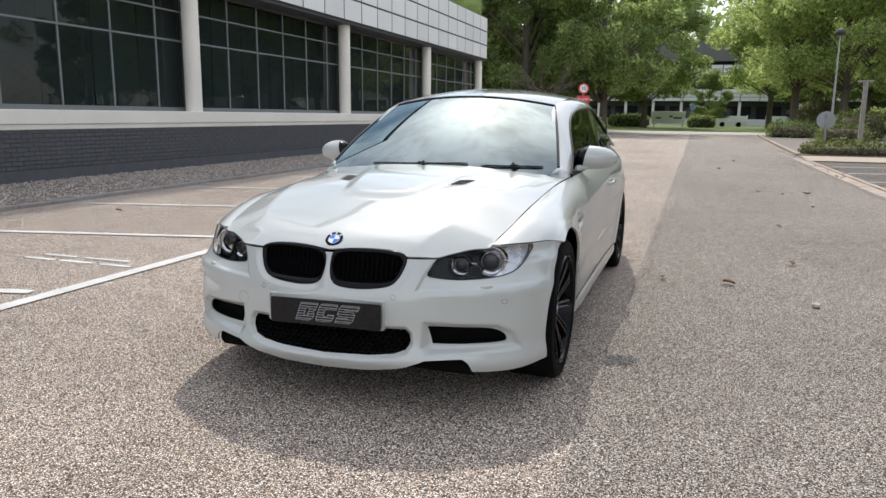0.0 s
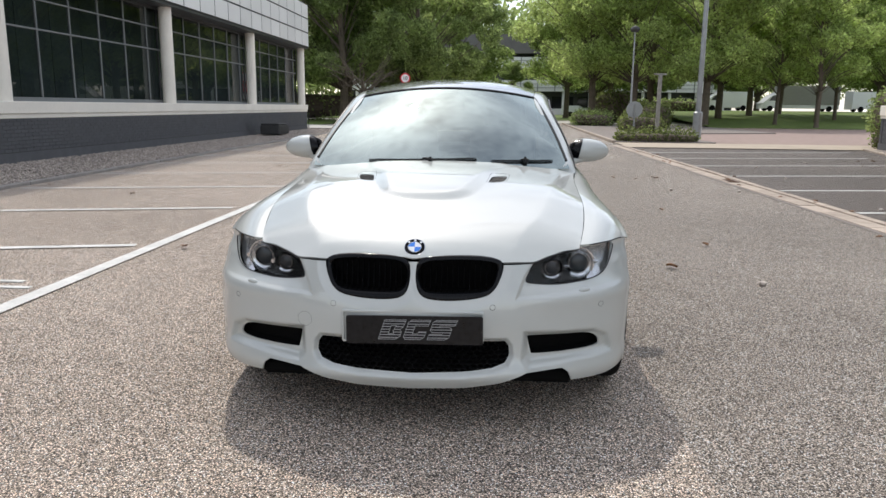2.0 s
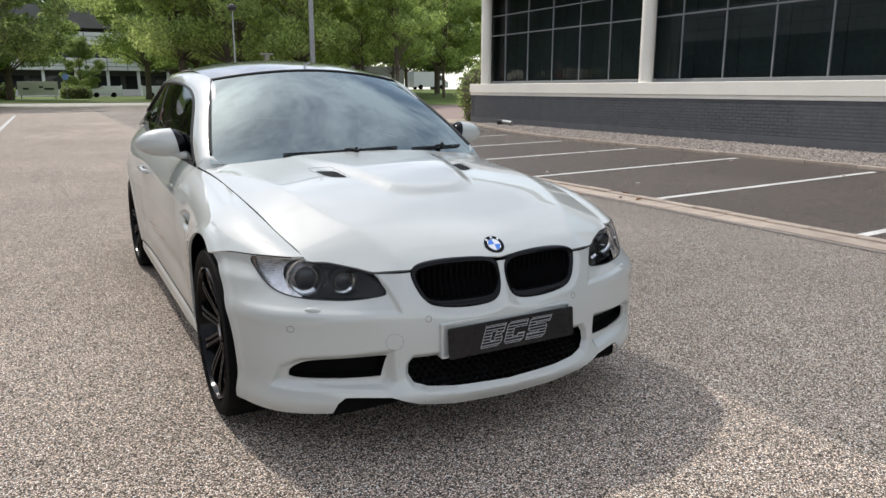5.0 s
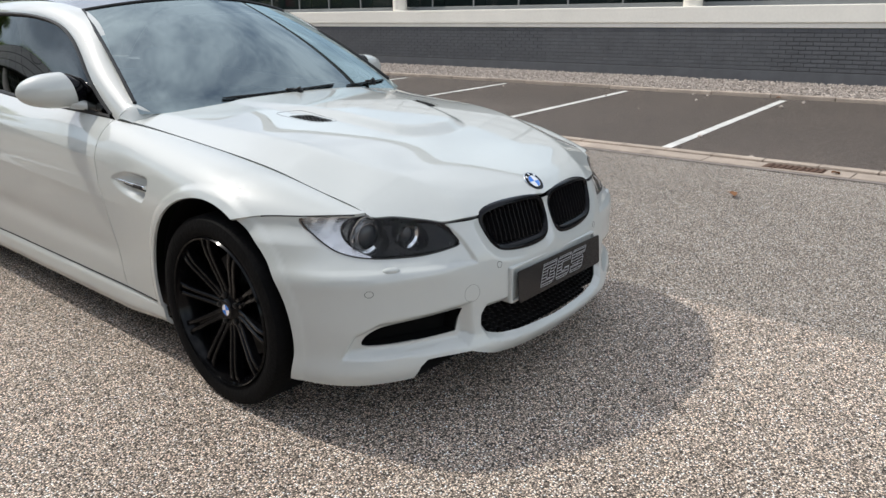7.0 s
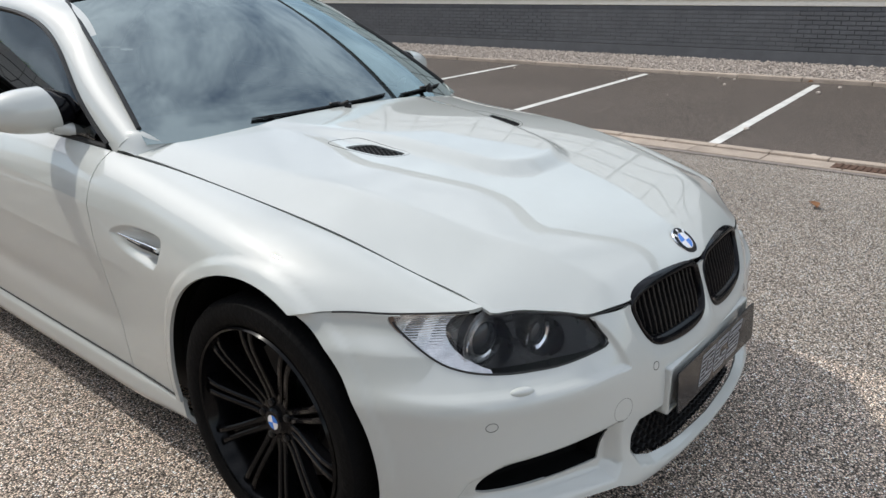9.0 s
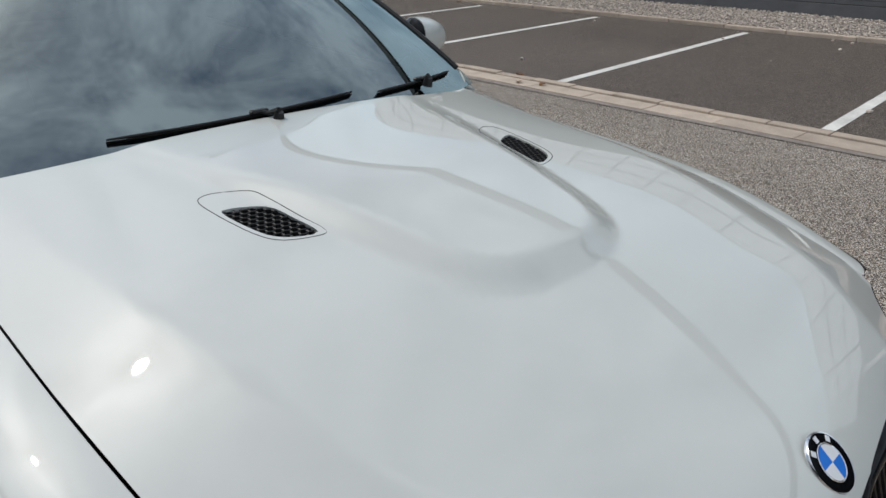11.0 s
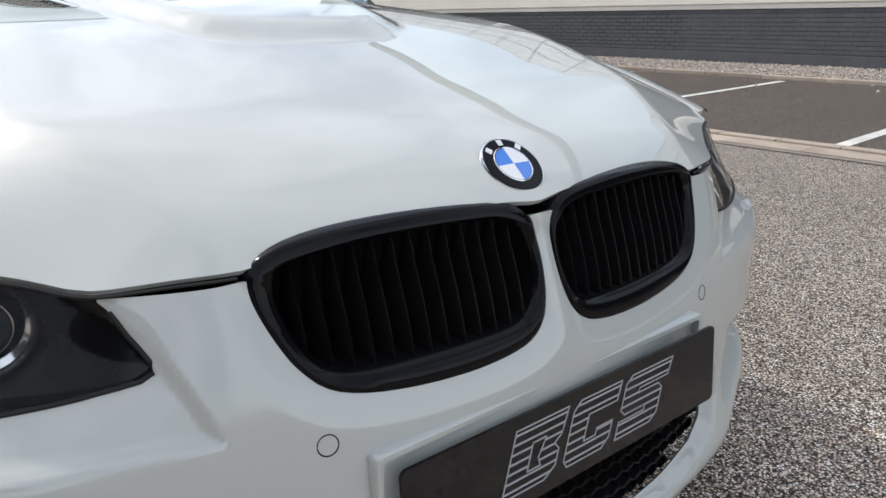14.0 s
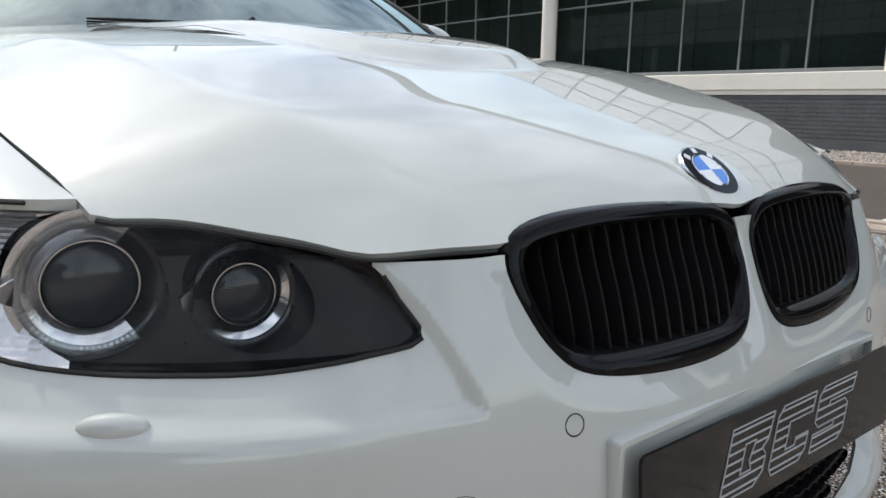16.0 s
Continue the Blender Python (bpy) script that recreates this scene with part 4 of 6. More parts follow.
for key, ob in (("oak", oak), ("lime", lime), ("young", young)):
    for n, (x, y, s, turn) in enumerate(placed[key]):
        m = pose(x, y, 0, 0, 0, turn)
        if n == 0:
            ob.matrix_basis, ob.scale = m, (s, s, s)
            continue
        made = copy_thing(ob, m)
        made.scale = (s, s, s)


def bush(name, label, x0, x1, y0, y1, h, leaf, seed, count, size, category="hedge", boxy=True):
    """A clipped hedge or loose shrub: a core of twigs and a skin of leaves."""
    rng = np.random.default_rng(seed)
    t = thing(name, label, category)
    bm = bmesh.new()
    bmesh.ops.create_icosphere(bm, subdivisions=3, radius=1)
    for v in bm.verts:
        d = v.co.normalized()
        k = (abs(d.x) ** 4 + abs(d.y) ** 4 + abs(d.z) ** 4) ** -0.25 if boxy else 1.0
        d = d * k * (1 + 0.10 * noise.noise(d * 3 + Vector((seed, 0, 0))))
        v.co = ((x0 + x1) / 2 + d.x * (x1 - x0) / 2 * 0.93, (y0 + y1) / 2 + d.y * (y1 - y0) / 2 * 0.93, h * 0.5 + d.z * h * 0.48)
    bm.normal_update()
    faces = [(f.calc_center_median(), f.normal.copy(), f.calc_area()) for f in bm.faces]
    part("core", bm, M_BARK, t)
    area = np.array([f[2] for f in faces])
    vs, fs = [], []
    for k in rng.choice(len(faces), count, p=area / area.sum()):
        c, n, ar = faces[k]
        p = np.array(c) + np.array(n) * rng.normal(0.03, 0.045) + rng.normal(0, math.sqrt(ar) * 0.45, 3)
        p[2] = max(p[2], 0.02)
        a, b = rng.normal(0, 1, 3), rng.normal(0, 1, 3)
        a /= np.linalg.norm(a)
        b -= a * (a @ b)
        b /= np.linalg.norm(b)
        s = size * rng.uniform(0.6, 1.4)
        j = len(vs)
        vs += [tuple(p - a * s), tuple(p - b * s * 0.6), tuple(p + a * s), tuple(p + b * s * 0.6)]
        fs.append((j, j + 1, j + 2, j + 3))
    hang("leaves", mesh_of("leaves", vs, fs, leaf), t)
    return t


bush("low_hedge", "low yellowish green hedge behind the buff footway", 4.80, 7.9, 23.75, 25.1, 0.34, M_HEDGE, 21, 4200, 0.045)
bush("low_hedge", "rounded clipped hedge in the planting bed", 7.2, 9.4, 36, 39, 0.8, M_HEDGE, 22, 3400, 0.06)
bush("low_hedge", "low dark green planting beside the kerb", 5.9, 8.6, 47, 52, 0.85, M_LEAFD, 31, 3000, 0.08)
bush("tall_hedge", "tall clipped dark hedge", 8.7, 11.2, 42, 45, 1.42, M_HEDGE, 23, 4500, 0.08)
bush("shrub", "flat topped yellow green shrub", 8.7, 12.8, 60, 63, 2.7, M_HEDGE, 24, 3600, 0.10, "shrub", False)
bush("shrub", "tall dark green shrub at the building's corner", 12.9, 15.2, 21.2, 23.2, 2.15, M_LEAFD, 25, 4200, 0.06, "shrub", False)
bush("shrub", "small round pale shrub beside the taller one", 12.6, 13.4, 20.95, 21.7, 0.55, M_HEDGE, 32, 900, 0.04, "shrub", False)
bush("shrub", "brownish shrub bed round the speed sign", -8.6, -3.9, 41, 45, 1.35, M_LEAFD, 26, 4000, 0.09, "shrub", False)
bush("long_hedge", "long dark clipped hedge beyond the lawn", -60, -9.5, 57.2, 59.4, 2.4, M_LEAFD, 27, 6000, 0.14)
bush("long_hedge", "dark clipped hedge before the parked vans", 15.5, 25, 83, 84.5, 2.2, M_LEAFD, 28, 4000, 0.12)
bush("long_hedge", "dark hedge beside the notice board", -9.5, -4.2, 93, 94.5, 1.5, M_LEAFD, 29, 3000, 0.12)
bush("long_hedge", "dark hedge beside the notice board", 0.3, 3.6, 93, 94.5, 1.4, M_LEAFD, 30, 2400, 0.12)

# bare twiggy tree by the sign
twig = thing("bare_tree", "leafless grey twiggy tree beside the speed sign", "tree", m=pose(-8.2, 44.5, 0))
rng = np.random.default_rng(8)
part("trunk", tube([(0, 0, -0.1), (0.1, 0, 1.6), (0.0, 0.1, 2.8)], [0.14, 0.11, 0.08], 8), M_BARK, twig, rounded=True)
for k in range(15):
    a, up = k * 2.4, rng.uniform(0.5, 1.4)
    r = rng.uniform(1.6, 2.6)
    root = Vector((0, 0, rng.uniform(1.7, 2.7)))
    tip = root + Vector((r * math.cos(a), r * math.sin(a), up * r * 0.75))
    run = [root, root.lerp(tip, 0.35) + Vector(rng.normal(0, 0.12, 3)), root.lerp(tip, 0.7) + Vector(rng.normal(0, 0.16, 3)), tip]
    part("branch", tube(run, [0.06, 0.04, 0.026, 0.012], 5), M_BARK, twig)
    for j in range(9):
        start = run[1].lerp(tip, rng.uniform(0.0, 0.95))
        way = Vector((math.cos(a), math.sin(a), 0.7)) * rng.uniform(0.3, 0.8) + Vector(rng.normal(0, 0.45, 3))
        part("twig", tube([start, start + way * 0.5 + Vector(rng.normal(0, 0.08, 3)), start + way], [0.016, 0.010, 0.005], 4), M_BARK, twig)

# far woods that close the view
rng = np.random.default_rng(40)
woods = [((x + rng.uniform(-4, 4), rng.uniform(158, 190), rng.uniform(4, 24)), rng.uniform(4, 7)) for x in range(-150, 170, 4) for _ in (0, 1)]
vs, fs = leaf_cloud(rng, woods, 32000, 0.8)
tagged(hang("woods", mesh_of("woods", vs, fs, M_LEAFD)), "distant belt of dark green woodland", "woods", kind="stuff")

# ---- street furniture, vehicles and buildings further off ----
def lamp_post(x, y, h, radius, label, head=True):
    t = thing("street_lamp", label, "lamp post", m=pose(x, y, 0))
    part("base", tube([(0, 0, -0.05), (0, 0, 1.1), (0, 0, 1.15)], [radius * 1.6, radius * 1.6, radius], 14), M_STEEL, t, rounded=True)
    part("column", tube([(0, 0, 1.1), (0, 0, h)], [radius, radius * 0.55], 12), M_STEEL, t, rounded=True)
    if head:
        part("head", lathe([(0.0, 0.32), (0.2, 0.24), (0.26, 0.12), (0.2, 0.0), (0, -0.02)], 16), M_BIN, t, "dark round lantern", True, pose(0, 0, h))
    return t


lamp_post(8.35, 26.4, 12.0, 0.11, "tall galvanised lamp post rising past the trees", False)
lamp_post(7.65, 37, 5.2, 0.06, "slim lamp post with a round dark lantern")

sign = thing("speed_sign", "round ten speed limit sign above a red ramp plate", "road sign", m=pose(-4.84, 39.6, 0))
part("post", tube([(0, 0.03, -0.1), (0, 0.03, 3.15)], 0.038, 10), M_STEEL, sign, "grey steel post", True)
disc = part("disc", lathe([(0, 0.0), (0.30, 0.0), (0.30, 0.02), (0, 0.02)], 32), M_RED, sign, "red bordered disc", m=pose(0, 0, 2.82, 90))
part("face", lathe([(0, 0.0), (0.225, 0.0), (0.225, 0.006), (0, 0.006)], 32), M_WHITE, disc, m=pose(0, 0, 0.021))
plate = part("plate", boxed(-0.36, 0.36, -0.012, 0.012, 1.98, 2.42, 0.005), M_RED, sign, "red rectangular plate")
small = part("small_plate", boxed(-0.16, 0.16, -0.012, 0.012, 1.55, 1.82, 0.005), M_WHITE, sign, "small pale plate")


def letters(text, size, material, parent, m, name="lettering", thick=0.004):
    cu = bpy.data.curves.new(name, "FONT")
    cu.body, cu.size, cu.align_x, cu.align_y, cu.extrude = text, size, "CENTER", "CENTER", thick
    ob = new(name, cu)
    me = bpy.data.meshes.new_from_object(ob.evaluated_get(bpy.context.evaluated_depsgraph_get()))
    bpy.data.objects.remove(ob)
    me.materials.clear()
    me.materials.append(material)
    return hang(name, me, parent, "", m)


letters("10", 0.30, M_BLACK, sign, pose(0, -0.032, 2.82, 90))
letters("RAMP", 0.24, M_WHITE, sign, pose(0, -0.017, 2.2, 90))

round_sign = thing("round_sign", "back of a round grey traffic sign on a short post", "road sign", m=pose(5.72, 25.6, 0))
part("post", tube([(0, -0.045, -0.1), (0, -0.045, 1.42)], 0.035, 10), M_STEEL, round_sign, rounded=True)
part("disc", lathe([(0, 0), (0.30, 0), (0.305, 0.008), (0.305, 0.03), (0, 0.03)], 36), M_STEEL, round_sign, m=pose(0, 0.03, 1.2, 90))
for z in (1.08, 1.32):
    part("clamp", boxed(-0.07, 0.07, -0.09, 0, z - 0.02, z + 0.02, 0.005), M_STEEL, round_sign)
post = thing("timber_post", "pale weathered timber post with a crossbar in the planting", "post", m=pose(8.15, 32.6, 0))
part("shaft", boxed(-0.085, 0.085, -0.085, 0.085, -0.1, 2.8, 0.02), M_POST, post)
part("crossbar", boxed(-0.30, 0.30, -0.05, 0.05, 2.8, 2.88, 0.015), M_POST, post)

board = thing("notice_board", "white estate notice board on short posts", "sign board", m=pose(-1.9, 92, 0))
part("face", boxed(-2.0, 2.0, -0.05, 0.05, 0.5, 2.0, 0.02), M_WHITE, board)
for x in (-1.7, 1.7):
    part("post", boxed(x - 0.06, x + 0.06, 0.06, 0.16, -0.1, 2.0), M_STEEL, board)
for k, (a, b) in enumerate(((-1.5, -0.9), (0.1, 0.5), (0.6, 1.6))):
    part("bar", boxed(a, b, -0.062, -0.052, 1.1 + 0.2 * (k % 2), 1.3 + 0.2 * (k % 2)), M_BLACK, board)

bins = thing("dark_bin", "low dark plastic box standing on the gravel", "box", m=pose(-8.3, 25.2, 0.1))
part("body", boxed(-0.38, 0.38, -0.7, 0.7, 0, 0.36, 0.06, 2), M_BIN, bins)
part("lid", boxed(-0.36, 0.36, -0.66, 0.4, 0.362, 0.42, 0.025), M_BIN, bins)
vent = thing("ground_pipe", "short grey pipe lying at the wall's foot", "pipe", m=pose(12.0, 17.6, 0.14))
part("pipe", tube([(0, -0.3, 0), (0, 0.25, 0.02)], 0.07, 12), M_STEEL, vent, rounded=True)
part("elbow", tube([(0, 0.25, 0.02), (-0.05, 0.36, 0.02), (-0.14, 0.4, 0)], 0.085, 12), M_BIN, vent, rounded=True)


def van(x, y, turn, length, h, label, boxy=False):
    """A parked van seen far off: body, cab, glass, wheels."""
    t = thing("van", label, "van", "vans behind the lawn", m=pose(x, y, 1.1 if x > 18 else 0.06, 0, 0, turn))
    outline = [(0, 0.35), (length, 0.35), (length, h), (1.9, h), (1.0, h * 0.78), (0.25, 1.15), (0, 0.95)]
    bm = slab(outline, 1.95, Matrix(((1, 0, 0, -length / 2), (0, 0, 1, -0.97), (0, 1, 0, 0), (0, 0, 0, 1))))
    bmesh.ops.bevel(bm, geom=[e for e in bm.edges], offset=0.08, segments=2, affect="EDGES")
    part("body", bm, M_VAN, t, rounded=True)
    if boxy:
        part("box", boxed(-length / 2 + 2.0, length / 2 + 0.05, -1.1, 1.1, 0.8, h + 0.7, 0.04), mat("grey_box", (0.24, 0.235, 0.21), 0.6, vary=0.08), t, "grey box body")
    for s in (-1, 1):
        part("side_window", slab([(-length / 2 + 0.75, 1.25), (-length / 2 + 1.9, 1.25), (-length / 2 + 1.9, h * 0.86), (-length / 2 + 1.2, h * 0.8)], 0.01, Matrix(((1, 0, 0, 0), (0, 0, 1, s * 0.982 - 0.005), (0, 1, 0, 0), (0, 0, 0, 1)))), M_VANGLASS, t)
        for wx in (-length / 2 + 0.95, length / 2 - 1.1):
            w = part("wheel", lathe([(0, 0.11), (0.2, 0.1), (0.33, 0.1), (0.34, 0), (0.33, -0.1), (0.2, -0.1), (0, -0.11)], 20), M_TYRE, t, "", True, pose(wx, s * 0.9, 0.34, 90))
    return t


van(29.2, 91, 0, 5.8, 2.3, "white panel van parked beyond the lawn")
van(37.4, 90, 0, 9.0, 2.3, "white cab truck with a grey box body", True)
van(46.6, 91, 180, 5.4, 2.4, "white panel van parked beyond the lawn")
van(55, 90, 0, 4.8, 1.9, "white van parked beyond the lawn")
van(-30, 88, 0, 9, 2.2, "long low white vehicle behind the hedge")
van(6.0, 108, 0, 4.2, 1.5, "small parked car before the far offices")
van(12.3, 104, 180, 4.2, 1.5, "pale parked car before the far offices")

van(-8.0, 100, 0, 4.2, 1.4, "silver parked car behind the hedge")
blue = thing("blue_sign", "small round blue direction sign on a post", "road sign", m=pose(0.9, 90, 0))
part("post", tube([(0, 0.03, -0.1), (0, 0.03, 2.7)], 0.04, 8), M_STEEL, blue, rounded=True)
part("disc", lathe([(0, 0), (0.36, 0), (0.36, 0.03), (0, 0.03)], 24), M_BLUE, blue, "blue disc", m=pose(0, 0, 2.5, 90))
far = thing("office_building", "far two-storey office with white balcony bands", "building", m=pose(8, 128, 0))
part("wall", boxed(-34, 34, 2, 16, 0, 10.5), M_DARKFRAME, far, "dark glazed walls")
part("roof", slab([(-35, 0), (35, 0), (31, 3.2), (-31, 3.2)], 18, Matrix(((1, 0, 0, 0), (0, 0, 1, 0), (0, 1, 0, 10.5), (0, 0, 0, 1)))), mat("slate_roof", (0.16, 0.15, 0.15), 0.8, vary=0.15, scale=0.5), far, "grey slate roof")
for z in (4.05, 8.0):
    part("balcony_band", boxed(-34.2, 34.2, 0.2, 2.0, z, z + 1.9, 0.05), M_WHITE, far, "white balcony band")
    for k in range(-11, 12):
        part("band_joint", boxed(k * 3 - 0.06, k * 3 + 0.06, 0.14, 0.19, z, z + 1.9), M_FRAME, far)
    for j in (0.6, 1.25):
        part("band_joint", boxed(-34.1, 34.1, 0.15, 0.195, z + j, z + j + 0.07), M_FRAME, far)
part("low_wall", boxed(-34, 34, -0.6, -0.3, 0, 1.1), M_WHITE, far, "low white parapet")
for k in range(-7, 8):
    part("pillar", boxed(k * 4.6 - 0.22, k * 4.6 + 0.22, 0.6, 1.1, 0, 4.05), M_WHITE, far)
    part("window", boxed(k * 4.6 - 1.9, k * 4.6 + 1.9, 1.9, 1.98, 0.6, 3.2), M_VANGLASS, far)

# ---- the car ----
car = thing("car", "white two-door coupe with black wheels and black kidney grilles", "car")
lin = np.linspace
ARCH, AXLES = 0.382, (-0.010, 2.761)
ARCH_Y, ARCH_Z = (0.004, 2.767), 0.332


def clear_of_arches(u, v, p):
    return min(math.hypot(p[1] - a, p[2] - ARCH_Z) for a in ARCH_Y) - ARCH


# openings in the front, as outlines (x, z) on the car's left
KIDNEY = rounded_outline([(0.011, 0.640), (0.019, 0.662), (0.042, 0.676), (0.08, 0.681), (0.14, 0.684), (0.21, 0.684), (0.27, 0.680), (0.31, 0.672), (0.332, 0.660), (0.336, 0.645), (0.332, 0.622), (0.322, 0.595), (0.309, 0.571), (0.286, 0.548), (0.250, 0.535), (0.193, 0.527), (0.133, 0.524), (0.085, 0.526), (0.048, 0.533), (0.026, 0.549), (0.015, 0.573), (0.010, 0.605)], 3)
KIDNEY_IN = rounded_outline([(0.024, 0.628), (0.036, 0.650), (0.060, 0.661), (0.096, 0.665), (0.158, 0.667), (0.213, 0.667), (0.254, 0.664), (0.292, 0.659), (0.309, 0.650), (0.312, 0.631), (0.307, 0.604), (0.296, 0.580), (0.277, 0.562), (0.241, 0.554), (0.188, 0.551), (0.128, 0.550), (0.066, 0.552), (0.042, 0.560), (0.030, 0.576), (0.023, 0.601)], 3)
LAMP = rounded_outline([(0.421, 0.589), (0.432, 0.620), (0.447, 0.648), (0.478, 0.662), (0.503, 0.672), (0.55, 0.680), (0.60, 0.684), (0.643, 0.686), (0.70, 0.690), (0.768, 0.695), (0.783, 0.686), (0.774, 0.655), (0.756, 0.620), (0.735, 0.598), (0.70, 0.584), (0.65, 0.577), (0.60, 0.574), (0.55, 0.572), (0.504, 0.574), (0.462, 0.579)], 3)
INTAKE = [(-0.346, 0.368), (-0.362, 0.348), (-0.365, 0.315), (-0.348, 0.285), (-0.30, 0.268), (-0.205, 0.257), (0, 0.249), (0.205, 0.257), (0.30, 0.268), (0.348, 0.285), (0.365, 0.315), (0.362, 0.348), (0.346, 0.368)]
DUCT = rounded_outline([(0.722, 0.322), (0.706, 0.352), (0.655, 0.374), (0.55, 0.381), (0.438, 0.383), (0.432, 0.376), (0.446, 0.318), (0.456, 0.310), (0.58, 0.307), (0.70, 0.310)], 4)
DUCT_RECESS = [(0.775, 0.285), (0.748, 0.355), (0.69, 0.388), (0.42, 0.402), (0.415, 0.30), (0.44, 0.272), (0.55, 0.277), (0.65, 0.282)]
BUMPER_TOP = ((0, 0.664), (0.022, 0.663), (0.05, 0.652), (0.31, 0.652), (0.345, 0.6535), (0.45, 0.6525), (0.478, 0.661), (0.503, 0.671), (0.55, 0.680), (0.60, 0.685), (0.643, 0.688), (0.70, 0.693), (0.79, 0.697))
BUMPER_FOOT = ((0, 0.183), (0.2, 0.190), (0.33, 0.212), (0.43, 0.25), (0.58, 0.254), (0.605, 0.235), (0.625, 0.197), (0.70, 0.194), (0.80, 0.193), (0.98, 0.203), (1.3, 0.21))

WING_FOOT = Spline((-0.60, -0.494, -0.342, -0.26, -0.18, -0.10), (0.677, 0.698, 0.697, 0.694, 0.680, 0.660))

def surround(x, z):
    """How far the bumper is dished towards a grille's edge."""
    if z < 0.45 or x > 0.42:
        return 0.0
    k = 0.030 - sd_poly(x, z, KIDNEY)
    return 0.26 * 0.003 * math.log1p(math.exp(min(max(k, -0.1), 0.034) / 0.003)) * smooth(0.676, 0.63, z)


def front(s, z):
    """The bumper with its recessed side ducts, swelling lip and dished grille surrounds."""
    x, y, z = bumper(s, z)
    ax = abs(x)
    if 0.38 < ax < 0.80 and z < 0.43:
        y += 0.032 * smooth(0.010, -0.022, sd_poly(ax, z, DUCT_RECESS))
    if ax < 0.42 and z < 0.44:
        k = sd_poly(ax, z, INTAKE)
        y += 0.022 * smooth(0.020, -0.004, k)
    y += surround(ax, z)
    r = math.hypot(y - ARCH_Y[0], z - ARCH_Z)
    flare = 0.004 * (1 - smooth(0.402, 0.424, r)) if ax > 0.6 else 0
    x += math.copysign(flare, x)
    # meet the wing along its lower edge
    if z > 0.61 and ax > 0.66 and y > -0.50:
        x += math.copysign(1, x) * (side_at(y, 0.694)[0] + flare - abs(x)) * smooth(0.615, 0.690, z) * smooth(-0.49, -0.40, y)
    return (x, y, z)


FRONT_U = np.concatenate([lin(-1.24, -0.57, 58), lin(-0.565, -0.29, 62), lin(-0.28, 0.28, 49), lin(0.29, 0.565, 62), lin(0.57, 1.24, 58)])
LAMP_TOP = ((0.44, 0.632), (0.447, 0.648), (0.478, 0.662), (0.503, 0.672), (0.55, 0.680), (0.60, 0.684), (0.643, 0.686), (0.70, 0.690), (0.768, 0.695))


def above_lamp(x, z):
    """Negative in the strip between a headlamp and the bonnet or wing."""
    if not 0.447 < x < 0.77:
        return 1
    return np.interp(x, [a for a, _ in LAMP_TOP], [b for _, b in LAMP_TOP]) - 0.006 - z


def outward(p):
    return (p[0], -0.9, 0.1)


panel("front_bumper", car, M_PAINT, front, FRONT_U, np.concatenate([lin(0.175, 0.50, 42), lin(0.5045, 0.705, 48)]),
      [lambda u, v, p: np.interp(abs(p[0]), [a for a, _ in BUMPER_TOP], [b for _, b in BUMPER_TOP]) * (1 - smooth(0.84, 0.95, abs(u))) + WING_FOOT(min(max(p[1], -0.55), -0.1)) * smooth(0.84, 0.95, abs(u)) - 0.002 - v,
       lambda u, v, p: v - np.interp(abs(u), [a for a, _ in BUMPER_FOOT], [b for _, b in BUMPER_FOOT]),
       clear_of_arches,
       lambda u, v, p: sd_poly(abs(p[0]), v, KIDNEY) if abs(u) < 0.5 else 1,
       lambda u, v, p: sd_poly(abs(p[0]), v, LAMP) if 0.3 < abs(u) < 1.1 else 1,
       lambda u, v, p: max(above_lamp(abs(p[0]), v), -1) if v > 0.6 else 1,
       lambda u, v, p: sd_poly(p[0], v, INTAKE) if abs(u) < 0.5 else 1,
       lambda u, v, p: sd_poly(abs(p[0]), v, DUCT) if 0.35 < abs(u) < 0.95 else 1],
      out=outward, thick=0.007)

# bonnet with two vents
VENT = rounded_outline([(0.358, 0.203), (0.330, 0.204), (0.290, 0.175), (0.277, 0.111), (0.271, 0.062), (0.285, 0.055), (0.325, 0.075), (0.346, 0.113)], 4)
panel("bonnet", car, M_PAINT, lambda x, y: (x, y, bonnet_z(x, y)), lin(-0.77, 0.77, 112), lin(-0.71, 0.76, 112),
      [lambda u, v, p: SEAM_X(v) - 0.0025 - abs(u),
       lambda u, v, p: v - BONNET_FRONT(abs(u)) - 0.002,
       lambda u, v, p: BONNET_REAR(abs(u)) - v,
       lambda u, v, p: sd_poly(abs(p[0]), p[2], KIDNEY) + 0.003 if v < -0.60 and abs(u) < 0.40 else 1,
       lambda u, v, p: sd_poly(abs(u), v, VENT) if 0.2 < abs(u) < 0.45 and 0 < v < 0.25 else 1], thick=0.007)
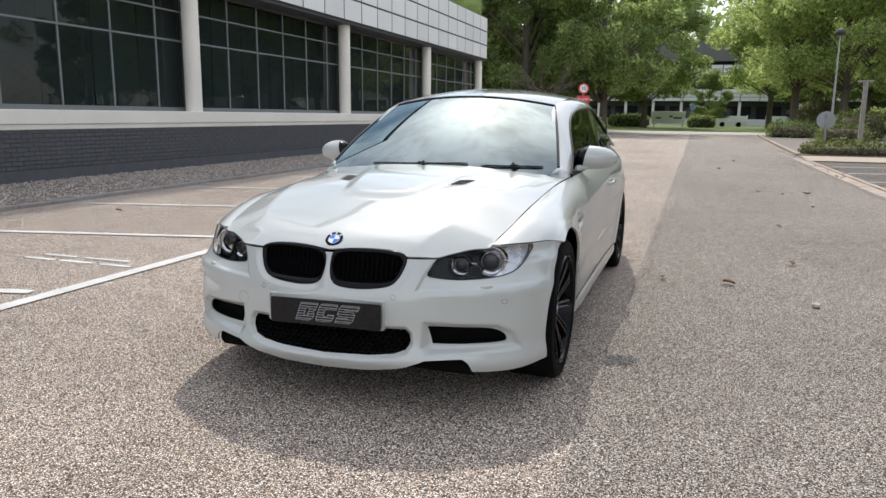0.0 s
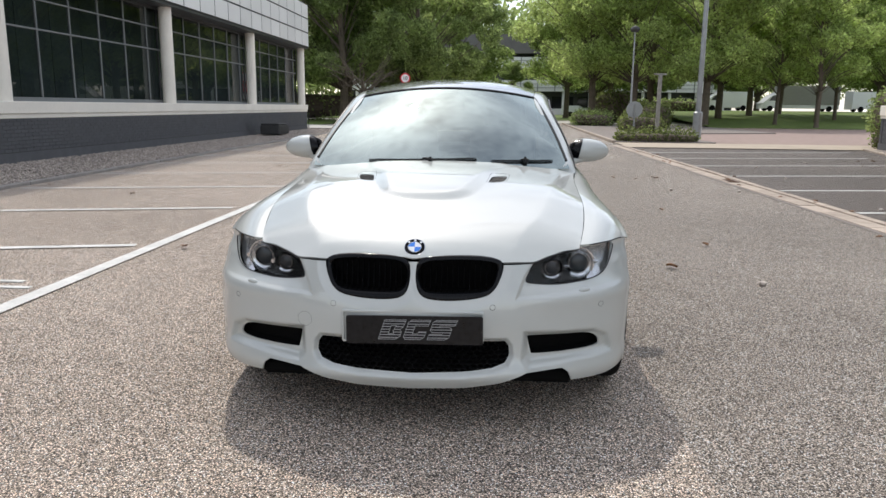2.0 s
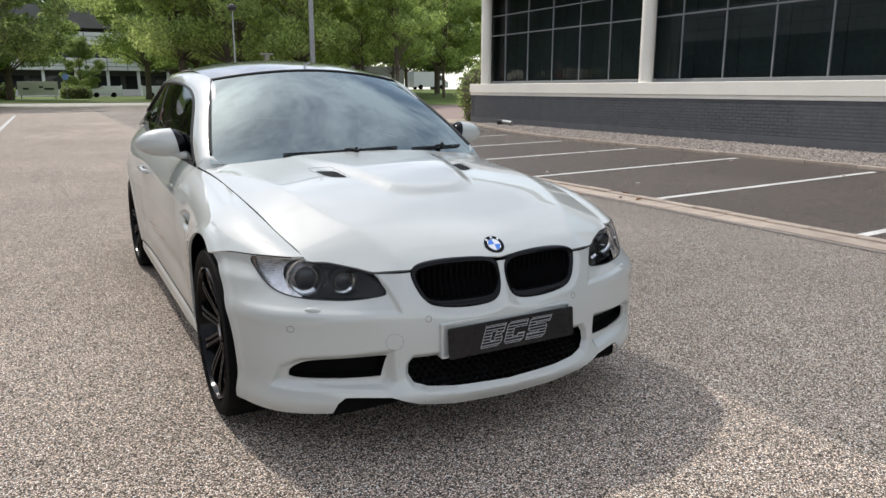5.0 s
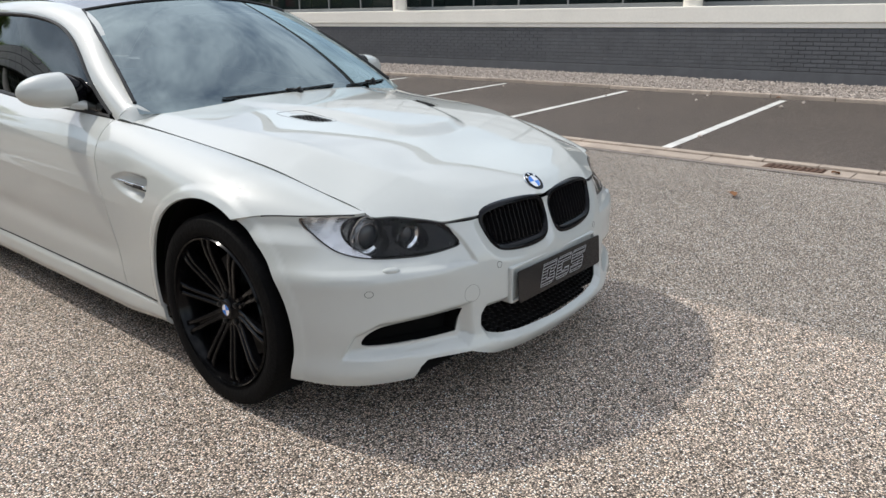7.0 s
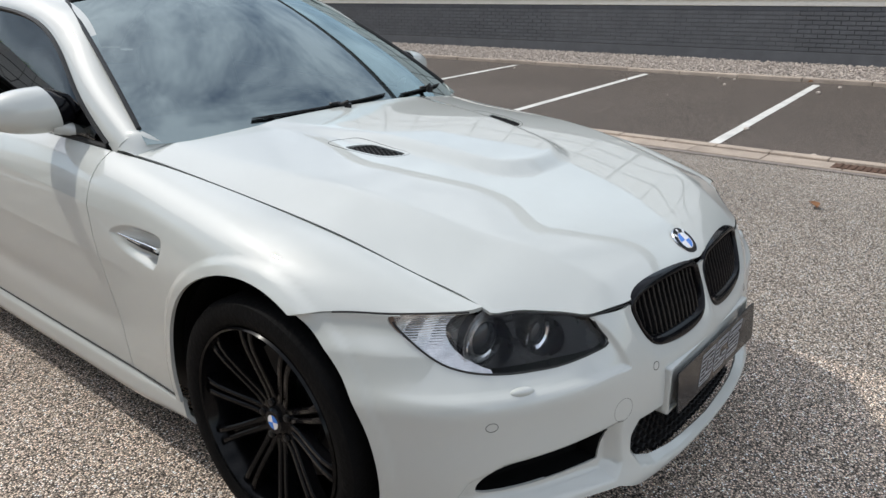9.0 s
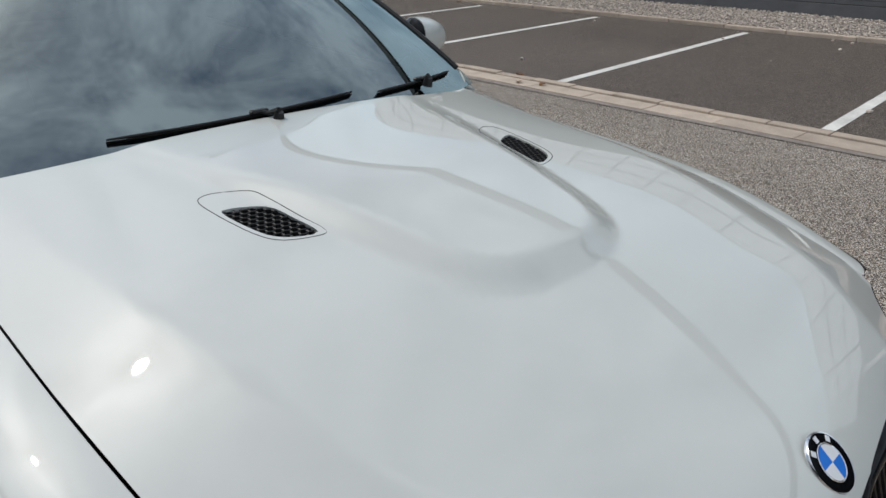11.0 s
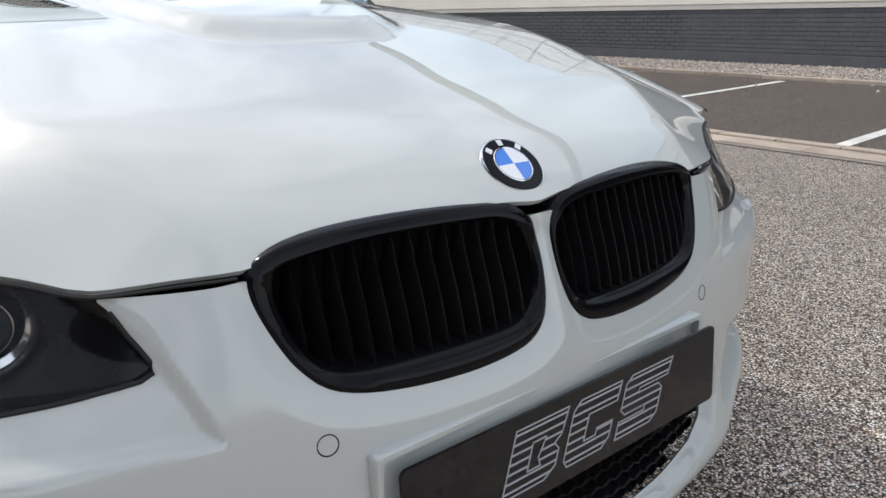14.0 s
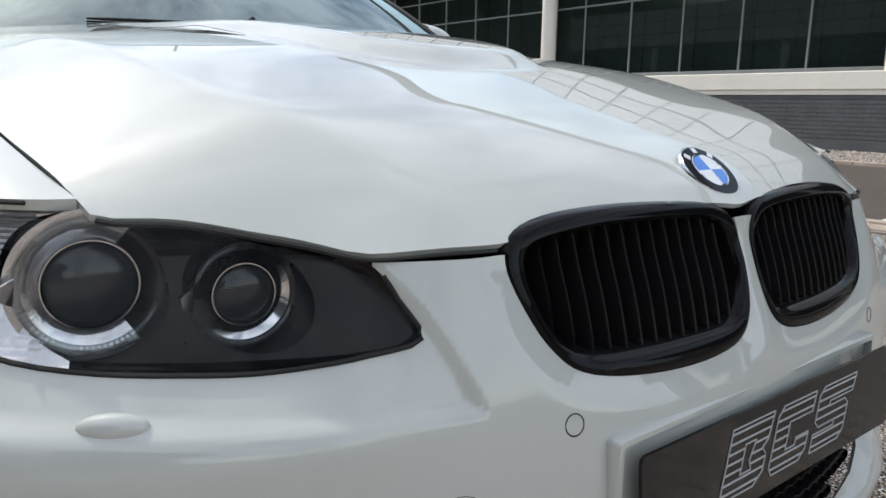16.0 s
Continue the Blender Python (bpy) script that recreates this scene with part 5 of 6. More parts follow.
for s in (-1, 1):
    grid = part("bonnet_vent", bmesh.new(), M_VOID, car, "black mesh vent in the bonnet")
    grid.data = mesh_from("bonnet_vent", sheet(lambda x, y: (s * x, y, bonnet_z(x, y) - 0.010), lin(0.255, 0.385, 9), lin(0.04, 0.22, 11), [lambda u, v, p: -sd_poly(u, v, VENT) + 0.004], thick=0), M_VOID)
    pitch = 0.0145
    bm = bmesh.new()
    for i in range(-1, 11):
        for j in range(0, 14):
            cx, cy = 0.26 + i * pitch + (pitch / 2 if j % 2 else 0), 0.05 + j * pitch * 0.866
            if sd_poly(cx, cy, VENT) > 0.004:
                continue
            ring = [[bm.verts.new((s * (cx + r * math.cos(k * math.pi / 3 + 0.5236)), cy + r * math.sin(k * math.pi / 3 + 0.5236), bonnet_z(cx, cy) - d)) for k in range(6)] for r, d in ((pitch * 0.57, 0.004), (pitch * 0.44, 0.003), (pitch * 0.44, 0.010))]
            for a, b in ((0, 1), (1, 2)):
                for k in range(6):
                    bm.faces.new((ring[a][k], ring[a][(k + 1) % 6], ring[b][(k + 1) % 6], ring[b][k]))
    bmesh.ops.recalc_face_normals(bm, faces=bm.faces)
    part("mesh", bm, M_PLASTIC, grid)
    ring = [(s * x, y, bonnet_z(x, y) - 0.003) for x, y in rounded_outline([(0.366, 0.268), (0.33, 0.274), (0.288, 0.237), (0.277, 0.19), (0.267, 0.103), (0.261, 0.059), (0.272, 0.046), (0.329, 0.066), (0.354, 0.11), (0.368, 0.205)], 4)]
    part("trim_line", tube([(x, y, z + 0.0026) for x, y, z in ring], 0.0011, 5, closed=True), M_GAP, grid)

# wings, doors, rear quarters
DOOR_Y = Spline((0.20, 0.27, 0.50, 0.70, 0.87), (0.650, 0.655, 0.700, 0.742, 0.772))
SIDE_VENT = [(0.440, 0.717), (0.396, 0.712), (0.388, 0.704), (0.398, 0.672), (0.412, 0.653), (0.424, 0.652), (0.418, 0.680), (0.424, 0.700)]
VENT_PRESS = rounded_outline([(0.640, 0.690), (0.56, 0.722), (0.44, 0.726), (0.388, 0.722), (0.375, 0.708), (0.385, 0.672), (0.403, 0.646), (0.43, 0.640), (0.56, 0.652)], 4)
out_side = lambda p: (1, 0, 0.3)  # noqa: E731


def door_skin(y, v):
    """The side with its two pressed creases."""
    x, y, z = side(y, v)
    for line, height, reach in ((0.746 + 0.0625 * (y - 0.66), 0.015, 0.10), (0.603 + 0.036 * (y - 0.66), 0.0022, 0.02)):
        x += height * math.exp((0.003 - math.hypot(z - line, 0.003)) / reach) * smooth(0.50, 0.78, y) * (1 - smooth(2.9, 3.3, y))
    r = math.hypot(y - ARCH_Y[0 if y < 1.4 else 1], z - ARCH_Z)
    x += 0.006 * (1 - smooth(0.402, 0.424, r))
    if 0.36 < y < 0.70 and 0.58 < z < 0.76:
        x -= (0.006 + 0.024 * smooth(0.62, 0.41, y)) * smooth(0.006, -0.017, sd_poly(y, z, VENT_PRESS))
    low = 0.36 + 0.03 * (y - 0.6)
    x -= 0.007 * math.exp(-(((z - low - 0.03) / 0.05) ** 2)) * smooth(0.5, 0.9, y) * (1 - smooth(2.0, 2.4, y))
    return (x, y, z)


panel("wing", car, M_PAINT, door_skin, np.concatenate([lin(-0.56, 0.34, 74), lin(0.346, 0.66, 60), lin(0.67, 0.80, 10)]), np.concatenate([lin(0, 2.4, 22), lin(2.45, 4.2, 44), lin(4.26, 7, 24)]),
      [lambda u, v, p: (p[2] - WING_FOOT(u) - 0.002) if u < -0.1 else 1, lambda u, v, p: DOOR_Y(p[2]) - 0.002 - u, clear_of_arches,
       lambda u, v, p: sd_poly(u, p[2], SIDE_VENT)], out=out_side, both=True, thick=0.010)
panel("door", car, M_PAINT, door_skin, lin(0.62, 2.12, 70), np.concatenate([lin(0, 1.9, 14), lin(1.95, 4.6, 54), lin(4.7, 7, 20)]),
      [lambda u, v, p: u - DOOR_Y(p[2]) - 0.002, lambda u, v, p: 2.07 + 0.10 * (p[2] - 0.6) - 0.002 - u], out=out_side, both=True)
panel("rear_quarter", car, M_PAINT, door_skin, lin(2.0, 3.72, 90), np.concatenate([lin(0, 1.9, 14), lin(1.95, 4.6, 44), lin(4.7, 7, 20)]),
      [lambda u, v, p: u - (2.07 + 0.10 * (p[2] - 0.6)) - 0.002, clear_of_arches], out=out_side, both=True, thick=0.02)


def skirt(y, a):
    k = [(0.846, 0.258), (0.856, 0.238), (0.857, 0.19), (0.842, 0.158), (0.79, 0.142)]
    f = min(max(a, 0), 3.999)
    i = int(f)
    f -= i
    x = k[i][0] * (1 - f) + k[i + 1][0] * f
    z = k[i][1] * (1 - f) + k[i + 1][1] * f
    return (x, y, z + 0.03 * a / 4 * smooth(0.7, 0.36, y))


panel("side_skirt", car, M_PAINT, skirt, lin(0.30, 2.46, 40), lin(0, 4, 17), [clear_of_arches], out=lambda p: (1, 0, -0.2), both=True)
for s in (-1, 1):
    part("sill_gap", tube([(s * (side(y, 7)[0] + 0.002), y, 0.2595) for y in lin(0.40, 2.4, 30)], 0.0026, 5), M_GAP, car, "dark gap above the skirt", True)

# roof, screens, pillars
def windscreen(u, v):
    b, t = (0.695 * u, 0.560 + 0.155 * u * u, 0.941 + 0.004 * u * u), (0.54 * u, 1.27 + 0.10 * u * u, 1.345 - 0.055 * u * u)
    k = 0.02 * 4 * v * (1 - v)
    return tuple(p + (q - p) * v + k * n for p, q, n in zip(b, t, (0.25 * u, -0.45, 0.85)))


ROOF_Z = Spline((0, 0.12, 0.4, 0.7, 1.0), (1.345, 1.372, 1.412, 1.415, 1.385))
ROOF_W = Spline((0, 0.35, 0.7, 1.0), (0.54, 0.572, 0.565, 0.535))


def roof(u, v):
    w = ROOF_W(v)
    return (w * u, (1.27 + 0.10 * u * u) * (1 - v) + 2.60 * v, ROOF_Z(v) - (0.055 + 0.02 * v) * u * u)


RAIL_T = (0, 0.18, 0.38, 0.50, 0.64, 0.78, 0.90, 1.0)
RAIL_IN = [Spline(RAIL_T, c) for c in ((0.692, 0.616, 0.537, 0.573, 0.572, 0.540, 0.57, 0.61), (0.722, 0.995, 1.36, 1.72, 2.18, 2.60, 3.0, 3.3), (0.943, 1.103, 1.291, 1.335, 1.342, 1.310, 1.14, 1.0))]
RAIL_OUT = [Spline(RAIL_T, c) for c in ((0.748, 0.712, 0.640, 0.655, 0.652, 0.635, 0.69, 0.735), (0.768, 1.02, 1.385, 1.72, 2.18, 2.60, 2.95, 3.2), (0.884, 1.035, 1.228, 1.275, 1.280, 1.240, 1.09, 0.985))]


def rail(t, w):
    a, b = [f(t) for f in RAIL_IN], [f(t) for f in RAIL_OUT]
    k = 0.016 * 4 * w * (1 - w)
    return tuple(p + (q - p) * w + k * n for p, q, n in zip(a, b, (0.75, -0.15 if t < 0.4 else 0, 0.62)))


panel("windscreen", car, M_SCREEN, windscreen, lin(-0.995, 0.995, 34), lin(-0.09, 0.99, 22), out=(0, -0.5, 0.8), thick=0, label="windscreen reflecting a cloudy sky")
edge = [windscreen(-0.992, v) for v in lin(0, 0.99, 14)] + [windscreen(u, 0.99) for u in lin(-0.985, 0.985, 24)] + [windscreen(0.992, v) for v in lin(0.99, 0, 14)]
part("screen_seal", tube(edge, 0.008, 6), M_PLASTIC, car, "black rubber seal", True)
panel("roof", car, M_CARBON, roof, lin(-0.985, 0.985, 40), lin(0.008, 1, 40), out=(0, 0, 1), label="dark carbon fibre roof")
panel("pillar", car, M_PAINT, rail, lin(-0.012, 1, 84), lin(0, 1, 10), out=(0.7, 0, 0.7), both=True, thick=0.02)


def pillar_foot(u, v):
    """White panel between the pillar's base, the bonnet's rear corner and the wing."""
    a, c = rail(0.0, 0.0), rail(0.0, 1.0)
    d, b = (0.655, 0.640, bonnet_z(0.655, 0.640) + 0.003), (SEAM_X(0.672) + 0.001, 0.672, SEAM_Z(0.672) + 0.003)
    k = 0.010 * 4 * v * (1 - v) + 0.016 * 4 * u * (1 - u) * (1 - v)
    return tuple((p + (q - p) * u) * (1 - v) + (r + (t - r) * u) * v + k * n for p, q, r, t, n in zip(a, c, d, b, (0.5, -0.25, 0.8)))


panel("pillar_foot", car, M_PAINT, pillar_foot, lin(0, 1, 10), lin(-0.03, 1, 10), out=(0.4, -0.3, 0.8), both=True)


def out_rail_at(y):
    lo, hi = 0.0, 1.0
    for _ in range(24):
        mid = (lo + hi) / 2
        lo, hi = (mid, hi) if RAIL_OUT[1](mid) < y else (lo, mid)
    return [f(lo) for f in RAIL_OUT]


def side_glass(y, w):
    b, t = side(y, 0), out_rail_at(y)
    k = 0.012 * 4 * w * (1 - w)
    return (b[0] + (t[0] - b[0]) * w + k - 0.006, y, b[2] + (t[2] - b[2]) * w)


panel("side_window", car, M_TINT, side_glass, lin(0.86, 2.02, 24), lin(0.02, 0.98, 8), out=(1, 0, 0.3), both=True, thick=0, label="dark tinted side glass")
panel("rear_side_window", car, M_TINT, side_glass, lin(2.09, 3.05, 20), lin(0.02, 0.98, 8), out=(1, 0, 0.3), both=True, thick=0, label="dark tinted side glass")
panel("middle_pillar", car, M_PLASTIC, side_glass, lin(2.02, 2.09, 4), lin(0, 1, 8), out=(1, 0, 0.3), both=True)
for s in (-1, 1):
    belt = [(s * (side(y, 0)[0] - 0.002), y, side(y, 0)[2] + 0.006) for y in lin(0.80, 3.1, 30)]
    part("belt_trim", tube(belt, 0.009, 6), M_PLASTIC, car, "black window trim", True)
    part("mirror_sail", slab([(0.79, 0.872), (0.96, 0.882), (0.94, 0.975)], 0.02, Matrix(((0, 0, 1, s * 0.722 - 0.01), (1, 0, 0, 0), (0, 1, 0, 0), (0, 0, 0, 1)))), M_GLOSS, car)
    gutter = [(s * (p[0] + 0.002), p[1], p[2]) for p in ([f(t) for f in RAIL_OUT] for t in lin(0.02, 0.9, 40))]
    part("window_seal", tube(gutter, 0.008, 6), M_PLASTIC, car, "black window seal", True)


def rear_glass(u, v):
    return ((0.535 + 0.07 * v) * u, 2.61 + 0.66 * v - 0.05 * u * u * (1 - v), 1.38 - 0.37 * v + 0.03 * 4 * v * (1 - v) - (0.06 - 0.04 * v) * u * u)


def boot(u, v):
    return ((0.61 + 0.05 * v) * u, 3.27 + 0.50 * v - 0.10 * u * u * v, 1.01 + 0.012 * v - 0.03 * v * v - 0.02 * u * u)


def tail(a, z):
    return ((0.78 - 0.16 * smooth(0.70, 0.985, z)) * math.copysign(abs(math.sin(a)) ** 0.7, a), 3.42 + 0.40 * abs(math.cos(a)) ** 0.7 - 0.06 * smooth(0.7, 1.0, z) - 0.08 * smooth(0.5, 0.3, z), z)


panel("rear_window", car, M_TINT, rear_glass, lin(-1, 1, 16), lin(0.02, 0.98, 10), thick=0)
panel("boot_lid", car, M_PAINT, boot, lin(-1, 1, 16), lin(0, 1, 10))
panel("rear_bumper", car, M_PAINT, tail, lin(-1.5, 1.5, 50), lin(0.30, 0.985, 20), out=lambda p: (p[0], 1, 0))
# solid near-black fillers whose colour supplies the shade inside the body
part("core", boxed(-0.56, 0.56, -0.38, 0.46, 0.22, 0.66, 0.02), M_VOID, car, "near-black block as engine bay shade")
part("nose_core", boxed(-0.40, 0.40, -0.63, -0.50, 0.22, 0.60, 0.01), M_VOID, car, "near-black block as shade behind the grilles")
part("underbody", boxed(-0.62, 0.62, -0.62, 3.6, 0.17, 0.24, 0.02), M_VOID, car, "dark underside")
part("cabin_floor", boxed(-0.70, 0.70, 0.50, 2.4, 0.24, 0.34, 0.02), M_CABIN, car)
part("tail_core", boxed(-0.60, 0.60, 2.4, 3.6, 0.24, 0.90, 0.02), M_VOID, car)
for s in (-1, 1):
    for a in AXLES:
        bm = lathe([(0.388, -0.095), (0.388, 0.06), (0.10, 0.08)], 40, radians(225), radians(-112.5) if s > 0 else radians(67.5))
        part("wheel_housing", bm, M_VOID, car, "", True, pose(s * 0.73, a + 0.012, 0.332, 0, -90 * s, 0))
    part("inner_side", boxed(s * 0.70, s * 0.73, 0.40, 2.38, 0.16, 0.84), M_CABIN, car)

# cowl, wipers
panel("cowl", car, M_PLASTIC, lambda x, v: (x, BONNET_REAR(abs(x)) - 0.03 + 0.075 * v, bonnet_z(x, BONNET_REAR(abs(x))) - 0.050 + 0.006 * v), lin(-0.74, 0.74, 40), lin(0, 1, 4), label="black plastic scuttle")


def wiper(pivot_u, tip_u, v0, v1, lift=0.012):
    t = part("wiper", tube([Vector(windscreen(pivot_u, -0.02)) + Vector((0, -0.02, 0.006)), Vector(windscreen(pivot_u, -0.02)) + Vector((0, -0.025, 0.028))], [0.014, 0.010], 10), M_PLASTIC, car, "black windscreen wiper", True)
    n = Vector((0, -0.45, 0.88))
    run = [Vector(windscreen(tip_u[0] + (tip_u[1] - tip_u[0]) * k, v0 + (v1 - v0) * k)) for k in lin(0, 1, 14)]
    part("blade", tube([p + n * 0.010 for p in run], [0.0022] + [0.0036] * 12 + [0.0022], 6), M_PLASTIC, t)
    part("rubber", tube([p + n * 0.003 for p in run], 0.0022, 5), M_TYRE, t)
    mid = run[7] + n * 0.017
    part("arm", tube([Vector(windscreen(pivot_u, -0.02)) + Vector((0, -0.025, 0.032)), Vector(windscreen(pivot_u, -0.02)).lerp(mid, 0.5) + n * 0.010, mid], [0.0075, 0.0055, 0.0042], 8), M_PLASTIC, t, "", True)
    part("clip", boxed(-0.022, 0.022, -0.008, 0.008, 0, 0.009, 0.003), M_PLASTIC, t, "", False, Matrix.Translation(mid - n * 0.006))


wiper(-0.06, (-0.55, 0.29), -0.012, 0.022)
wiper(0.66, (0.40, 0.88), 0.0, -0.008)

# cabin seen through the glass
part("dashboard", boxed(-0.68, 0.68, 0.86, 1.20, 0.62, 0.90, 0.06, 3), M_CABIN, car, "dark dashboard", True)
part("steering_wheel", lathe([(0.185 + 0.016 * math.cos(k), 0.016 * math.sin(k)) for k in lin(0, 2 * math.pi, 9)], 36), M_CABIN, car, "black steering wheel", True, pose(-0.36, 1.34, 0.84, 68))
for s in (-0.36, 0.36):
    seat = part("seat", boxed(s - 0.25, s + 0.25, 1.45, 1.95, 0.36, 0.56, 0.06, 3), M_SEAT, car, "black leather seat", True)
    part("backrest", boxed(-0.24, 0.24, -0.07, 0.07, 0, 0.66, 0.06, 3), M_SEAT, seat, "", True, pose(s, 1.95, 0.46, -18))
    part("headrest", boxed(-0.13, 0.13, -0.05, 0.05, 0, 0.19, 0.045, 3), M_SEAT, seat, "", True, pose(s, 2.19, 1.08, -12))
part("rear_bench", boxed(-0.6, 0.6, 2.45, 2.75, 0.4, 0.95, 0.08, 3), M_SEAT, car, "", True)
part("inside_mirror", boxed(-0.11, 0.11, -0.015, 0.015, -0.03, 0.03, 0.012, 2), M_PLASTIC, car, "", True, pose(0, 1.17, 1.24, 12))

# wheels
def wheel_meshes():
    tyre = lathe([(0.247, -0.105), (0.258, -0.115), (0.292, -0.122), (0.316, -0.116), (0.3255, -0.098), (0.327, -0.05), (0.327, 0.05), (0.3255, 0.098), (0.316, 0.116), (0.292, 0.122), (0.266, 0.116), (0.257, 0.108)], 72)
    rim = lathe([(0.258, 0.113), (0.254, 0.1195), (0.249, 0.116), (0.245, 0.100), (0.228, 0.06), (0.222, -0.09), (0.24, -0.105)], 72)
    spoke = bmesh.new()
    for side_ in (-1, 1):
        path = [(0.045, 0.011 * side_, 0.070), (0.085, 0.0105 * side_, 0.076), (0.14, 0.0112 * side_, 0.090), (0.195, 0.0128 * side_, 0.103), (0.225, 0.0145 * side_, 0.106), (0.246, 0.018 * side_, 0.104)]
        width = [0.0100, 0.0085, 0.0078, 0.0082, 0.0090, 0.0115]
        rows = []
        for (r, y, z), w in zip(path, width):
            rows.append([spoke.verts.new(c) for c in ((r, y - w, z - 0.028), (r, y - w * 0.9, z - 0.003), (r, y - w * 0.5, z), (r, y + w * 0.5, z), (r, y + w * 0.9, z - 0.003), (r, y + w, z - 0.028))])
        for a, b in zip(rows, rows[1:]):
            for j in range(5):
                spoke.faces.new((a[j], b[j], b[j + 1], a[j + 1]))
    web = [[spoke.verts.new(c) for c in ((r, -0.014, z - 0.016), (r, 0.014, z - 0.016))] for r, z in ((0.045, 0.066), (0.09, 0.072), (0.15, 0.084), (0.20, 0.098), (0.246, 0.100))]
    for a, b in zip(web, web[1:]):
        spoke.faces.new((a[0], b[0], b[1], a[1]))
    bmesh.ops.recalc_face_normals(spoke, faces=spoke.faces)
    hub = lathe([(0, 0.078), (0.034, 0.078), (0.038, 0.074), (0.058, 0.070), (0.066, 0.060), (0.068, 0.03), (0, 0.03)], 36)
    disc_ = lathe([(0, 0.02), (0.10, 0.02), (0.105, 0.005), (0.18, 0.005), (0.18, -0.02), (0, -0.02)], 48)
    return tyre, rim, spoke, hub, disc_


def badge(parent, r, m, label="round blue and white enamel badge with a black ring"):
    b = part("badge", lathe([(0, 0.0), (r, 0.0), (r, 0.003), (r * 0.97, 0.0052), (r * 0.93, 0.0045), (0, 0.0045)], 48), M_CHROME, parent, label, True, m)
    part("ring", lathe([(0, 0.001), (r * 0.93, 0.001), (r * 0.93, 0.0052), (r * 0.62, 0.0058), (0, 0.0058)], 48), M_GLOSS, b, "black ring", True)
    part("inner_ring", lathe([(r * 0.57, 0.0056), (r * 0.60, 0.0066), (r * 0.63, 0.0056)], 48), M_CHROME, b, "", True)
    for k in range(4):
        part("quadrant", lathe([(0, 0.0064), (r * 0.57, 0.0060)], 12, math.pi / 2, k * math.pi / 2), M_BLUE if k % 2 == 1 else M_WHITEE, b, "blue enamel" if k % 2 == 1 else "white enamel")
    for k in (135, 90, 45):
        a = radians(k)
        part("ring_mark", boxed(-r * 0.09, r * 0.09, -r * 0.10, r * 0.10, 0, 0.0008), M_WHITEE, b, "pale raised mark", False, pose(r * 0.78 * math.cos(a), r * 0.78 * math.sin(a), 0.0055, 0, 0, k - 90))
    return b


for s in (-1, 1):
    for a in AXLES:
        turn = pose(s * (0.752 if a < 1 else 0.748), a if a > 1 else 0.0, 0.327, 0, 90 * s, 0)
        w = new("wheel")
        w.parent, w.matrix_basis = car, turn @ pose(0, 0, 0, 0, 0, 11)
        w["label"] = "black twin-spoke alloy wheel with a low tyre"
        tyre, rim, spoke, hub, disc_ = wheel_meshes()
        part("tyre", tyre, M_TYRE, w, "black low-profile tyre", True)
        part("rim", rim, M_RIM, w, "gloss black rim", True)
        me = bpy.data.meshes.new("spoke")
        spoke.to_mesh(me)
        spoke.free()
        me.materials.append(M_RIM)
        for k in range(10):
            hang("spoke", me, w, "", pose(0, 0, 0, 0, 0, 36 * k))
        part("hub", hub, M_RIM, w, "", True)
        part("brake_disc", disc_, M_DISC, w, "grey brake disc", True)
        for k in range(5):
            part("wheel_bolt", lathe([(0, 0.012), (0.009, 0.01), (0.010, 0), (0, 0)], 8), M_PLASTIC, w, "", False, pose(0.05 * math.cos(k * 1.2566), 0.05 * math.sin(k * 1.2566), 0.068))
        part("centre_cap", lathe([(0, 0.003), (0.030, 0.004), (0.034, 0)], 32), M_GLOSS, w, "black ringed centre cap", True, pose(0, 0, 0.0785))
        for k in range(4):
            part("cap_quadrant", lathe([(0, 0.0046), (0.019, 0.0044)], 8, math.pi / 2, k * math.pi / 2), M_BLUE if k % 2 else M_WHITEE, w, "blue enamel" if k % 2 else "white enamel", False, pose(0, 0, 0.0785))

# headlamps
def lamp_sheet(s, depth, us, zs, cuts, material, name, thick=0.0, flat=1.0):
    """A sheet inside a lamp, following its cover at a depth."""
    def fn(a, z):
        p = bumper(a, z)
        return (s * p[0], p[1] * flat + (depth(p[0], z) if callable(depth) else depth), p[2])

    return mesh_from(name, sheet(fn, us, zs, cuts, out=outward, thick=thick), material)


